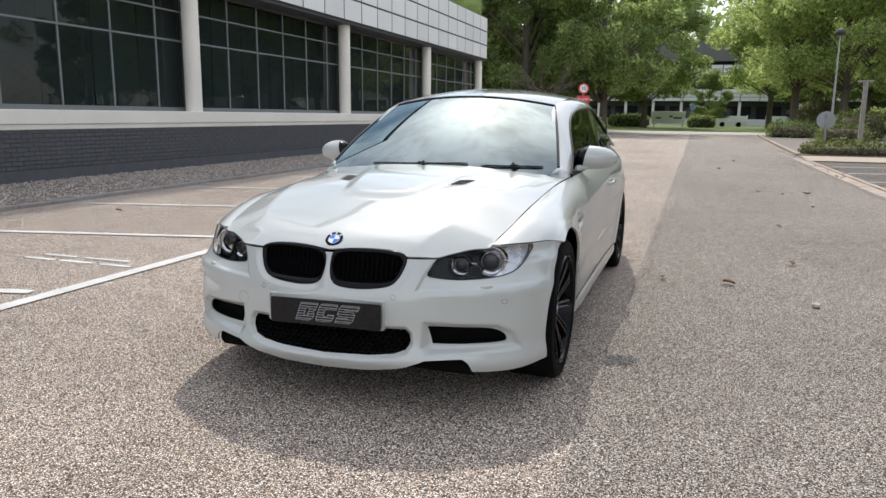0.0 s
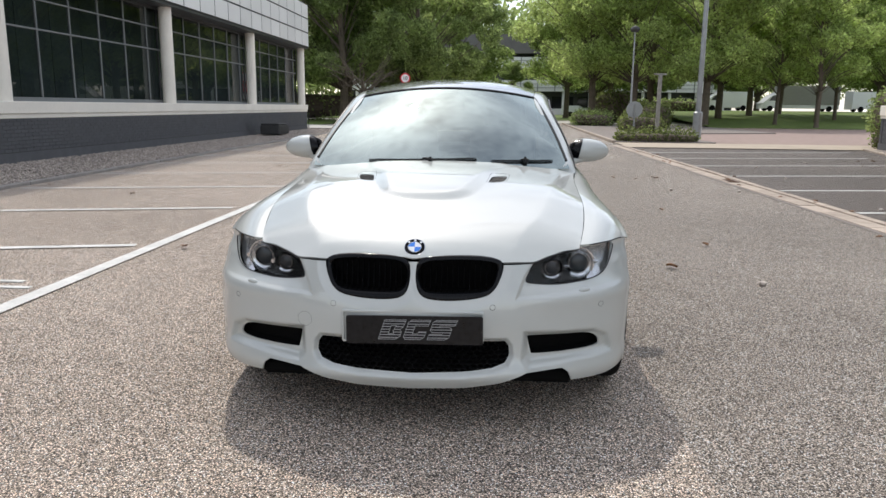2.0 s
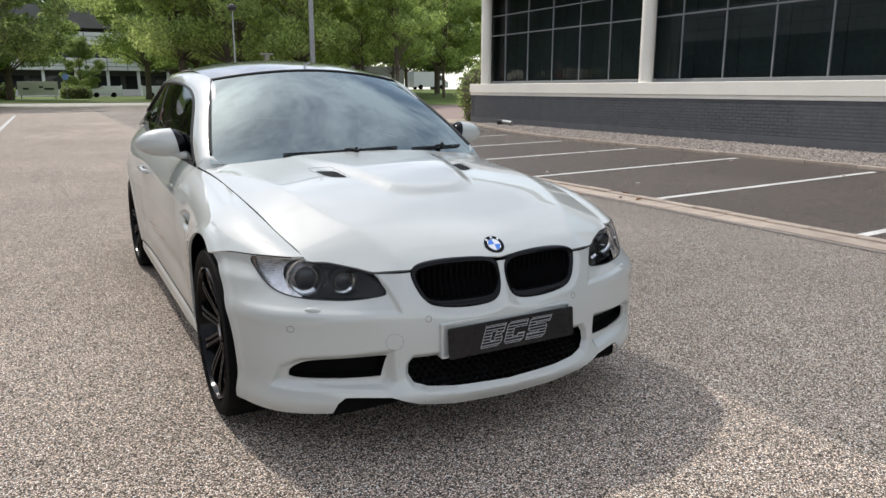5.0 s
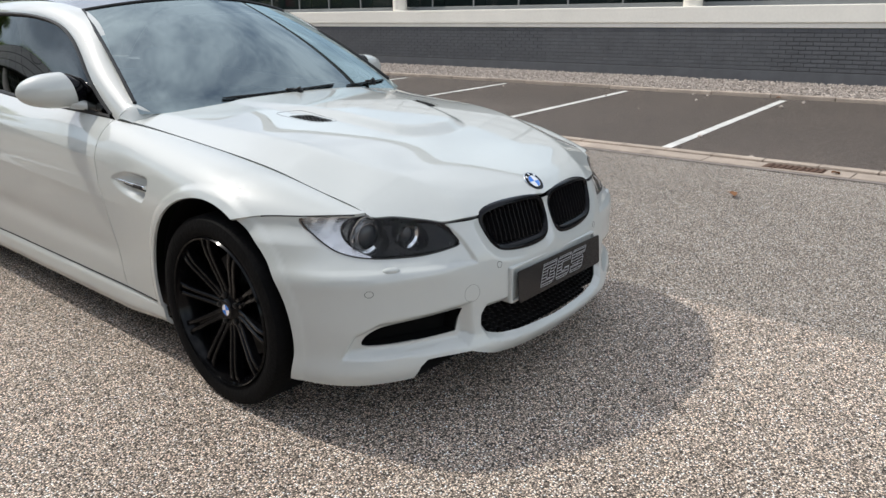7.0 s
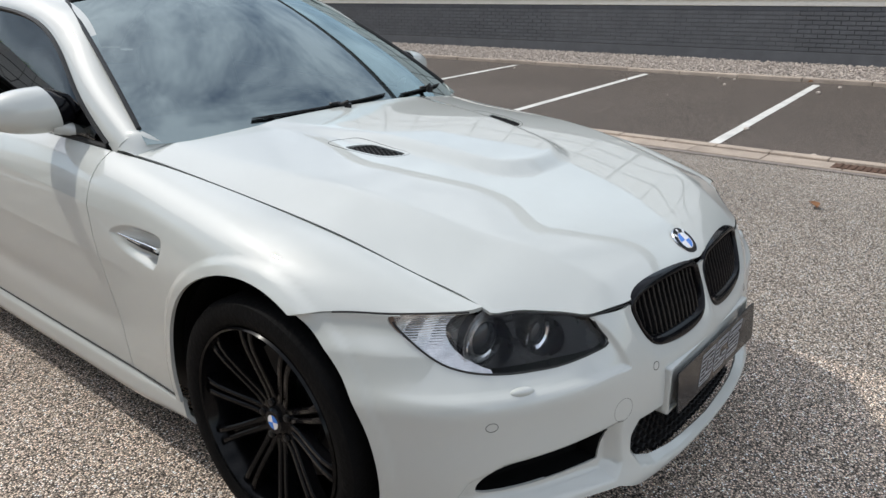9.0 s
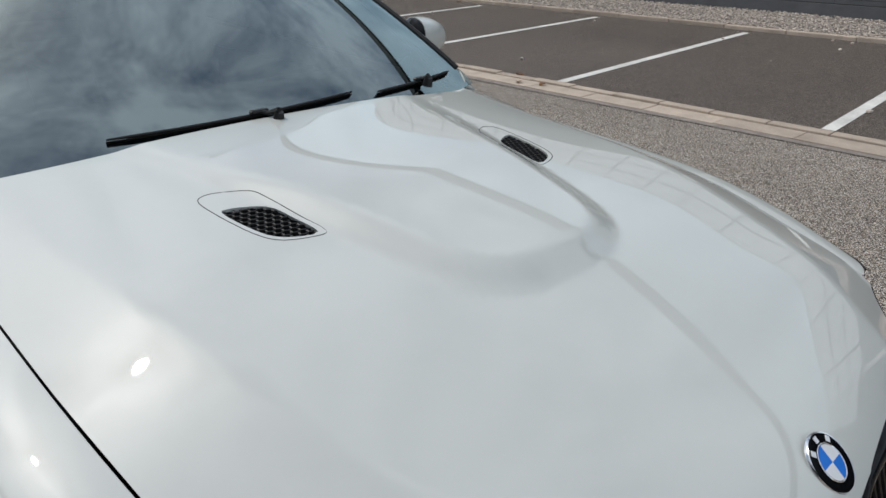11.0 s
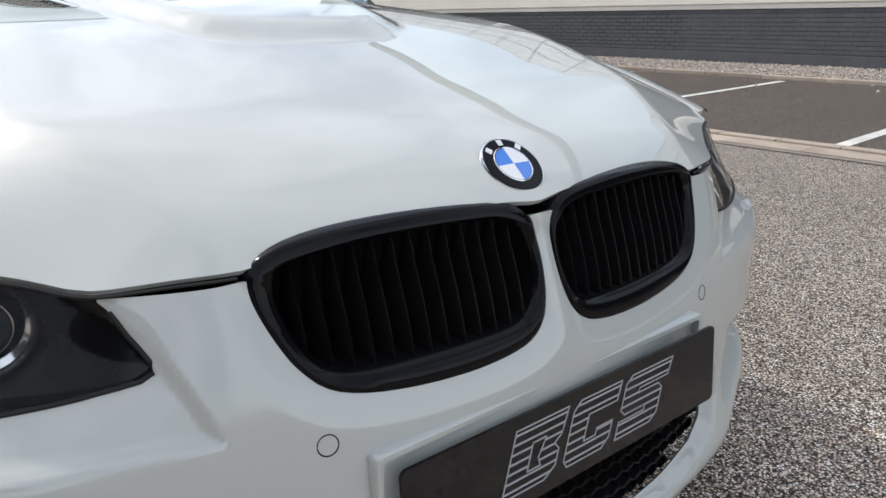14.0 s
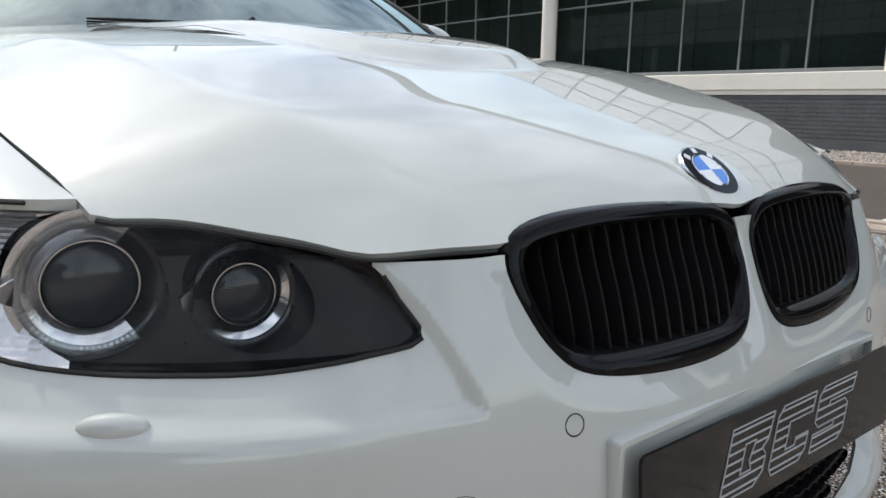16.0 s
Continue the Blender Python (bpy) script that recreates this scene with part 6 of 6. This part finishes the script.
for s in (-1, 1):
    lamp = part("headlamp", bmesh.new(), M_VOID, car, "clear headlamp with two round projectors in a dark housing")
    lamp.data = lamp_sheet(s, 0.105, lin(0.40, 1.02, 50), lin(0.55, 0.715, 22), [lambda u, v, p: 0.022 - sd_poly(abs(p[0]), v, LAMP)], M_LAMPDARK, "headlamp", 0.02)
    pane = hang("lens", lamp_sheet(s, -0.001, lin(0.40, 1.02, 150), lin(0.56, 0.705, 60), [lambda u, v, p: -sd_poly(abs(p[0]), v, LAMP) - 0.002], M_LENS, "lens", 0.006), lamp, "clear polished cover")
    pane.visible_shadow = False
    holes = [lambda u, v, p: math.hypot(abs(p[0]) - 0.637, v - 0.630) - 0.057, lambda u, v, p: math.hypot(abs(p[0]) - 0.526, v - 0.618) - 0.045]
    # smoked bezel, sunk further towards the projectors, with a step along its upper part
    dip = lambda x, z: 0.020 + 0.030 * smooth(0.43, 0.56, x) - 0.010 * smooth(0.650, 0.657, z)  # noqa: E731
    hang("bezel", lamp_sheet(s, dip, lin(0.40, 0.88, 70), lin(0.556, 0.71, 46), [lambda u, v, p: 0.004 - sd_poly(abs(p[0]), v, LAMP), lambda u, v, p: 0.655 + 0.5 * (0.60 - v) - abs(p[0]), *holes], M_LAMPDARK, "bezel", 0.012), lamp, "smoked dark bezel")
    # outer reflector in stepped facets with fine ribs
    facet = lambda x, z: 0.050 + 0.007 * abs(((x * 22 + z * 16) % 1.0) - 0.5) + 0.0007 * math.sin(z * 1300) - 6.0 * (z - 0.64) ** 2  # noqa: E731
    hang("reflector", lamp_sheet(s, facet, lin(0.60, 1.02, 110), lin(0.56, 0.71, 90), [lambda u, v, p: 0.006 - sd_poly(abs(p[0]), v, LAMP), lambda u, v, p: abs(p[0]) - 0.650 - 0.5 * (0.60 - v), holes[0]], M_SILVER, "reflector"), lamp, "silver ribbed reflector")
    hang("indicator", lamp_sheet(s, 0.036, lin(0.84, 1.02, 20), lin(0.60, 0.70, 14), [lambda u, v, p: -0.006 - sd_poly(abs(p[0]), v, LAMP), lambda u, v, p: abs(p[0]) - 0.766], M_AMBER, "indicator"), lamp, "amber indicator")
    for (x, y, z), r, title in (((0.633, -0.482, 0.628), 0.037, "main_projector"), ((0.526, -0.546, 0.618), 0.0265, "inner_projector")):
        way = look((s * x, y, z), (s * (x + 0.10), y - 1, z - 0.02)) @ pose(0, 0, 0, 180)
        big = title[0] == "m"
        ro = r + (0.018 if big else 0.0165)
        pj = part(title, lathe([(r * 1.02, -0.012), (r * 1.06, 0.004), (r * 1.06, -0.05), (ro + 0.004, -0.06), (ro + 0.004, -0.02)], 48), M_SILVER if big else M_LAMPDARK, lamp, "silver projector collar" if big else "dark projector collar", True, way)
        part("bowl", lathe([(r, -0.004)] + [(r * math.cos(k), -0.004 + r * 0.42 * math.sin(k)) for k in lin(0.1, math.pi / 2, 9)], 44), M_VANGLASS, pj, "dark glass lens", True)
        part("bright_edge", lathe([(r * 1.0, -0.004), (r * 1.015, 0.0045), (r * 1.045, 0.0045), (r * 1.06, -0.004)], 48), M_CHROME, pj, "bright ring", True)
        # chrome cone round the lens, and the clear ring before it
        mid = (0 if s < 0 else 180) if big else (130 if s < 0 else 50)
        reach = 250 if big else 170
        part("cone", lathe([(r * 1.06, -0.006), (r * 1.12, -0.004), (ro - 0.002, 0.003)] + ([(ro + 0.010, 0.004)] if big else []), 40, radians(reach), radians(mid - reach / 2)), M_SILVER if big else M_CHROME, pj, "bright cone", True)
        part("clear_ring", lathe([(ro + 0.0034 * math.cos(k), 0.006 + 0.0034 * math.sin(k)) for k in lin(0, 2 * math.pi, 9)], 56), M_CLEAR, pj, "clear light ring", True)
        for k in range(24):
            a = radians(15 + 5 * k) if s < 0 else radians(165 - 5 * k)
            part("rib", boxed(-0.0006, 0.0006, -0.004, 0.004, 0, 0.003), M_CLEAR, pj, "", False, pose(ro * math.cos(a), ro * math.sin(a), 0.008, 0, 0, math.degrees(a) - 90))
        part("glint_plate", slab([(0, 0), (0.016, 0.006), (0.014, 0.016), (0.004, 0.022)], 0.003), M_CHROME, pj, "small chrome facet", False, pose(-s * (ro + 0.001), -0.014, 0.010, 0, s * 30, 90 if s > 0 else 0))

# kidney grilles
for s in (-1, 1):
    def on_nose(x, z, back=0.0):
        lo, hi = 0.0, 0.6
        for _ in range(22):
            mid = (lo + hi) / 2
            lo, hi = (mid, hi) if bumper(mid, z)[0] < x else (lo, mid)
        p = bumper(lo, z)
        return Vector((s * p[0], p[1] + back + 0.0078 * smooth(0.676, 0.63, z) + 0.004 * smooth(0.645, 0.684, z), p[2]))

    def deep(z):
        return 0.012 + 0.044 * min(max((0.664 - z) / 0.07, 0), 1)

    inner = KIDNEY_IN
    n = len(inner)
    # the outer edge walked in step with the inner one, from the same centre
    outer = []
    for x, z in inner:
        dx, dz, lo, hi = x - 0.175, z - 0.61, 1.0, 2.0
        for _ in range(18):
            mid = (lo + hi) / 2
            lo, hi = (mid, hi) if sd_poly(0.175 + dx * mid, 0.61 + dz * mid, KIDNEY) < 0.0008 else (lo, mid)
        outer.append((0.175 + dx * lo, 0.61 + dz * lo))
    between = lambda f: [(a[0] + (b[0] - a[0]) * f, a[1] + (b[1] - a[1]) * f) for a, b in zip(outer, inner)]  # noqa: E731
    bm = bmesh.new()
    rings = [[bm.verts.new(on_nose(x, z, b)) for x, z in path] for path, b in ((outer, 0.022), (outer, 0.003), (between(0.1), -0.001), (between(0.3), -0.003), (between(0.7), -0.001), (between(0.93), 0.004), (inner, 0.010))]
    for a, b in zip(rings, rings[1:]):
        for k in range(n):
            bm.faces.new((a[k], a[(k + 1) % n], b[(k + 1) % n], b[k]))
    bmesh.ops.recalc_face_normals(bm, faces=bm.faces)
    grille = part("kidney_grille", bm, M_GLOSS, car, "gloss black kidney grille", True)
    # near-black sheets carry the grille's inner shade in their colour
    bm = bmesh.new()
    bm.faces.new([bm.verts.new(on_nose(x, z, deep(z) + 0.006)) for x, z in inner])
    part("backing", bm, M_VOID, grille, "near-black sheet as the void's shade")
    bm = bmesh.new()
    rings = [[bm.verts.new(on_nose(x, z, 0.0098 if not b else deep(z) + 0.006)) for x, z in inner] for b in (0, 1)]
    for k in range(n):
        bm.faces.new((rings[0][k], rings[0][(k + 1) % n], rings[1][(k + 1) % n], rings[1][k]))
    part("throat", bm, M_VOID, grille, "inner wall coloured as shade", True)
    for k in range(13):
        x = 0.044 + k * 0.0208
        zs = [z for z in lin(0.53, 0.69, 81) if sd_poly(x, z, inner) < 0]
        if len(zs) < 8:
            continue
        bm, rows = bmesh.new(), []
        for z in lin(zs[0] - 0.003, zs[-1] + 0.003, 9):
            bow = 0.003 * math.sin(math.pi * (z - zs[0]) / (zs[-1] - zs[0]))
            rows.append([bm.verts.new(on_nose(x, z) + Vector((s * dx, dy - bow, 0))) for dx, dy in ((-0.0017, deep(z) + 0.006), (-0.0013, 0.010), (0.0, 0.0075), (0.0013, 0.010), (0.0017, deep(z) + 0.006))])
        for a, b in zip(rows, rows[1:]):
            for j in range(4):
                bm.faces.new((a[j], a[j + 1], b[j + 1], b[j]))
        bmesh.ops.recalc_face_normals(bm, faces=bm.faces)
        part("slat", bm, M_SLAT, grille, "", True)

# lower intake mesh and side ducts
def bumper_y(x, z):
    lo, hi = 0.0, 1.0
    for _ in range(20):
        mid = (lo + hi) / 2
        lo, hi = (mid, hi) if bumper(mid, z)[0] < abs(x) else (lo, mid)
    return bumper(lo, z)[1]


# near-black sheets take the place of shade deep in intake and ducts
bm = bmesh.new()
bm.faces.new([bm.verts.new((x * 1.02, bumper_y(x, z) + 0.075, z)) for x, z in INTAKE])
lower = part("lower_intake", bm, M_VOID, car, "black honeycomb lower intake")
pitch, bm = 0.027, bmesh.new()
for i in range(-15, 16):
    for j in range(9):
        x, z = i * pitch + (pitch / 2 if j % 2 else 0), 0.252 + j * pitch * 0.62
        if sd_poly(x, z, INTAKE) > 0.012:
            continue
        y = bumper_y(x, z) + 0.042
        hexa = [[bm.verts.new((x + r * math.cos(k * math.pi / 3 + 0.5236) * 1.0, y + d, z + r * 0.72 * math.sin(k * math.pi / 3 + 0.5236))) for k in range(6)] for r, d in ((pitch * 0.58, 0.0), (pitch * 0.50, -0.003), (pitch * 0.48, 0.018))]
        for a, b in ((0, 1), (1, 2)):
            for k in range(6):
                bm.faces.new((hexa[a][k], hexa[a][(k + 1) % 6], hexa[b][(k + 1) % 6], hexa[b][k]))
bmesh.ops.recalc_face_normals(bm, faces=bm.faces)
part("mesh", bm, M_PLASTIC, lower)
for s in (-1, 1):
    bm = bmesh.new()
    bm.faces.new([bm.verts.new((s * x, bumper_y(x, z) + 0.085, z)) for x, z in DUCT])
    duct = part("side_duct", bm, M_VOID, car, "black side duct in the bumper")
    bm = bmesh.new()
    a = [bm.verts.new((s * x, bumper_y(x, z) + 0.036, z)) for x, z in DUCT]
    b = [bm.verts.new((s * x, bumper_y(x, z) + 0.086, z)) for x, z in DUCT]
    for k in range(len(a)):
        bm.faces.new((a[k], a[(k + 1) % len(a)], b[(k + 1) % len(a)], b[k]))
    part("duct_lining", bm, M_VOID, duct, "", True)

# small fittings on the bumper
def ring_on(x, z, r, name, label, thick=0.0022, fill=None):
    pts = []
    for k in lin(0, 2 * math.pi, 33)[:-1]:
        px, pz = x + r * math.cos(k), z + r * math.sin(k)
        pts.append((px, bumper_y(px, pz) + 0.0002, pz))
    return part(name, tube(pts, thick, 5, closed=True), M_GAP, car, label, True)


for x, z in ((0.298, 0.502), (-0.298, 0.502), (0.717, 0.486), (-0.717, 0.486)):
    sensor = ring_on(x, z, 0.0100, "parking_sensor", "flush round parking sensor with a dark ring", 0.0008)
ring_on(-0.413, 0.434, 0.028, "tow_cover", "round tow eye cover outlined by a fine gap", 0.0005)
for s in (-1, 1):
    bm = bmesh.new()
    bmesh.ops.create_uvsphere(bm, u_segments=20, v_segments=12, radius=1)
    bm.transform(pose(s * 0.648, bumper_y(0.648, 0.545) + 0.003, 0.545, 0, 0, s * 32) @ Matrix.Diagonal((0.027, 0.010, 0.011, 1)))
    part("washer_cap", bm, M_PAINT, car, "raised white headlamp washer cap", True)

for s in (-1, 1):
    seam = [(s * x, BONNET_FRONT(x) - 0.0005, bonnet_z(x, BONNET_FRONT(x)) - 0.0035) for x in lin(0.343, 0.630, 30)]
    part("shut_line", tube(seam, [0.0016 + 0.0010 * smooth(0.42, 0.48, abs(float(p[0]))) for p in seam], 6), M_GAP, car, "dark gap under the bonnet edge", True)
    seam = [(s * (side_at(y, WING_FOOT(y))[0] - 0.0015), y, WING_FOOT(y)) for y in lin(-0.478, -0.245, 26)]
    part("shut_line", tube(seam, 0.0022, 6), M_GAP, car, "dark gap under the wing", True)
    rim_ = [(x, z) for x, z in LAMP if np.interp(x, [a for a, _ in LAMP_TOP], [b for _, b in LAMP_TOP]) - z > 0.004 or x < 0.445]
    cut = max(range(len(rim_)), key=lambda i: math.dist(rim_[i], rim_[i - 1]))
    rim_ = rim_[cut:] + rim_[:cut]
    part("lamp_gasket", tube([(s * x, bumper_y(x, z) - 0.0005, z) for x, z in rim_], 0.0023, 6), M_GAP, car, "black gasket round the headlamp", True)
badge(car, 0.041, look((0, -0.650, bonnet_z(0, -0.648) - 0.004), (0, -0.650 - 0.62, bonnet_z(0, -0.648) - 0.004 + 0.74)) @ pose(0, 0, 0, 180) @ pose(0, 0, 0, 0, 0, 180))

# plate with its holder
def rounded_box(w, h, r, n=5):
    """A flat outline with round corners, about the middle."""
    out = []
    for cx, cz, a0 in ((w / 2 - r, h / 2 - r, 0), (r - w / 2, h / 2 - r, 90), (r - w / 2, r - h / 2, 180), (w / 2 - r, r - h / 2, 270)):
        out += [(cx + r * math.cos(radians(a0 + 90 * k / n)), cz + r * math.sin(radians(a0 + 90 * k / n))) for k in range(n + 1)]
    return out


UPRIGHT = Matrix(((1, 0, 0, 0), (0, 0, 1, 0), (0, 1, 0, 0), (0, 0, 0, 1)))
holder = part("plate_holder", slab(rounded_box(0.530, 0.124, 0.008), 0.03, pose(0.002, -0.743, 0.4245, 0, -0.4) @ UPRIGHT), M_PAINT, car, "white plate holder panel", True)
bm, rings = bmesh.new(), []
for w, h, r, y in ((0.530, 0.124, 0.008, -0.735), (0.530, 0.124, 0.008, -0.749), (0.526, 0.120, 0.007, -0.752), (0.514, 0.108, 0.005, -0.752), (0.511, 0.105, 0.004, -0.743)):
    rings.append([bm.verts.new((0.002 + x, y, 0.4245 + z + 0.007 * x)) for x, z in rounded_box(w, h, r)])
for a, b in zip(rings, rings[1:]):
    for k in range(len(a)):
        bm.faces.new((a[k], a[(k + 1) % len(a)], b[(k + 1) % len(a)], b[k]))
bmesh.ops.recalc_face_normals(bm, faces=bm.faces)
part("rim", bm, M_PAINT, holder, "raised white rim", True)
plate_ = part("number_plate", slab(rounded_box(0.508, 0.106, 0.008), 0.004, UPRIGHT), M_PLATE, car, "black show plate with pale striped shapes", False, pose(0.011, -0.771, 0.4195, -4, -1.1, -1.0))
MARKS = (
    ([(0, 0), (0.82, 0), (1, 0.15), (1, 0.40), (0.88, 0.52), (1, 0.62), (1.04, 1), (0, 1)], [(0.40, 0.28), (0.66, 0.28), (0.58, 0.42), (0.66, 0.70), (0.40, 0.70)]),
    ([(0, 0.12), (0.10, 0), (0.86, 0), (1, 0.14), (1, 0.40), (0.64, 0.40), (0.64, 0.29), (0.38, 0.29), (0.38, 0.70), (1.02, 0.70), (1.04, 1), (0.12, 1), (0, 0.86)], None),
    ([(0, 0), (0.86, 0), (1, 0.12), (1, 0.54), (0.88, 0.64), (0.38, 0.64), (0.38, 0.72), (1.1, 0.72), (1.14, 1), (0.12, 1), (0, 0.88), (0, 0.47), (0.12, 0.37), (0.62, 0.37), (0.62, 0.28), (0, 0.28)], None),
)
for x0, (edge_, hole) in zip((-0.134, -0.043, 0.048), MARKS):
    at = lambda u, v, x0=x0: (x0 + 0.077 * u + 0.026 * v, -0.035 + 0.073 * v)  # noqa: E731
    bm = bmesh.new()

    def bar(p, q, w):
        d = Vector((q[0] - p[0], q[1] - p[1])).normalized()
        nx, nz, ex, ez = -d.y * w, d.x * w, d.x * w, d.y * w
        pts = [(p[0] - ex + nx, p[1] - ez + nz), (p[0] - ex - nx, p[1] - ez - nz), (q[0] + ex - nx, q[1] + ez - nz), (q[0] + ex + nx, q[1] + ez + nz)]
        lo, hi = [bm.verts.new((x, -0.0001, z)) for x, z in pts], [bm.verts.new((x, -0.0012, z)) for x, z in pts]
        bm.faces.new(hi)
        for k in range(4):
            bm.faces.new((lo[k], lo[(k + 1) % 4], hi[(k + 1) % 4], hi[k]))

    for path in (edge_, hole):
        for a, b in zip(path or (), (path or ())[1:] + (path or ())[:1]):
            bar(at(*a), at(*b), 0.0007)
    for v in lin(0.09, 0.93, 7):
        us, run = [u for u in lin(0, 1.15, 116) if sd_poly(u, v, edge_) < 0 and (hole is None or sd_poly(u, v, hole) > 0)], []
        for u in us + [9]:
            if run and u - run[-1] > 0.02:
                if run[-1] - run[0] > 0.05:
                    bar(at(run[0], v), at(run[-1], v), 0.0010)
                run = []
            run.append(u)
    bmesh.ops.recalc_face_normals(bm, faces=bm.faces)
    part("striped_mark", bm, M_PRINT, plate_, "pale striped shape")

# side vents, handles, mirrors
for s in (-1, 1):
    def on_side(y, z, off=0.0):
        p = side_at(y, z)
        return Vector((s * (p[0] + off), p[1], p[2]))

    bm = bmesh.new()
    f = bm.faces.new([bm.verts.new(on_side(y, z, -0.040)) for y, z in SIDE_VENT])
    sv = part("side_vent", bm, M_VOID, car, "wing vent with a chrome blade")
    blade = tube([on_side(0.632, 0.691, -0.005), on_side(0.57, 0.690, -0.006), on_side(0.50, 0.688, -0.008), on_side(0.398, 0.687, -0.010)], [0.002, 0.0045, 0.0065, 0.0075], 10)
    part("blade", blade, M_CHROME, sv, "chrome blade", True)
    bm = boxed(-0.006, 0.003, -0.028, 0.028, -0.006, 0.006, 0.002)
    part("repeater", bm, M_PLASTIC, sv, "dark repeater window", False, Matrix.Translation(on_side(0.445, 0.686, -0.004)))
    part("blade_edge", tube([on_side(0.58, 0.681, -0.010), on_side(0.50, 0.678, -0.010), on_side(0.402, 0.676, -0.012)], [0.0015, 0.003, 0.0035], 8), M_GLOSS, sv, "dark underside of the blade", True)
    handle = part("door_handle", tube([on_side(1.72, 0.775, 0.006), on_side(1.74, 0.777, 0.032), on_side(1.90, 0.785, 0.034), on_side(1.925, 0.787, 0.006)], [0.010, 0.013, 0.013, 0.010], 8), M_PAINT, car, "white door handle", True)
    # mirror: a teardrop shell, cut at a slant where the black inner part begins
    def mirror_ring(bm, t, scale=1.0):
        f = max(1 - max(t, 0.0) ** 2.6, 0.0) ** 0.5 * scale
        x, cz, cy = 0.795 + 0.178 * t, 0.985 - 0.006 * t, 1.045 + 0.030 * t
        h, d = 0.070 * f, 0.082 * f
        ring = []
        for a in lin(0, 2 * math.pi, 29)[:-1]:
            c, e = math.cos(a), math.sin(a)
            ring.append(bm.verts.new((s * (x + 0.018 * e * (1 - t)), cy - d * (c if c > 0 else 0.6 * c), cz + h * math.copysign(abs(e) ** 0.85, e))))
        return ring

    def shell(ts, scales, material, name, label, parent):
        bm = bmesh.new()
        rings = [mirror_ring(bm, t, k) for t, k in zip(ts, scales)]
        for a, b in zip(rings, rings[1:]):
            for j in range(28):
                bm.faces.new((a[j], a[(j + 1) % 28], b[(j + 1) % 28], b[j]))
        bm.faces.new(rings[0])
        bm.faces.new(rings[-1])
        bmesh.ops.recalc_face_normals(bm, faces=bm.faces)
        return part(name, bm, material, parent, label, True)

    ts = [math.sin(k * math.pi / 2) for k in lin(0, 0.985, 16)]
    mirror = shell(ts, [1] * 16, M_PAINT, "mirror", "white door mirror with a black stalk", car)
    shell((-0.26, -0.24, -0.10, -0.004), (0.66, 0.74, 0.90, 0.965), M_GLOSS, "inner_housing", "gloss black inner housing", mirror)
    part("mirror_glass", boxed(s * 0.80, s * 0.905, 1.088, 1.094, 0.955, 1.02, 0.003), M_CHROME, mirror, "mirror glass")
    part("stalk", tube([(s * 0.725, 0.985, 0.905), (s * 0.755, 0.995, 0.922), (s * 0.80, 1.01, 0.938)], [0.026, 0.021, 0.024], 10), M_PAINT, mirror, "white lower stalk", True)
    part("stalk_arm", tube([(s * 0.722, 0.985, 0.965), (s * 0.75, 1.01, 1.018), (s * 0.80, 1.03, 1.035)], [0.016, 0.012, 0.016], 8), M_GLOSS, mirror, "gloss black upper stalk", True)

# ---- brickwork last ----
brick_face(wall_right, 12.5 - 0.006, -1, -9, 20.6, 0.98, (2.2, 7.3))
brick_face(wall_left, -9.2 + 0.006, 1, -6, 33.6, 0.90, (-100, -100))
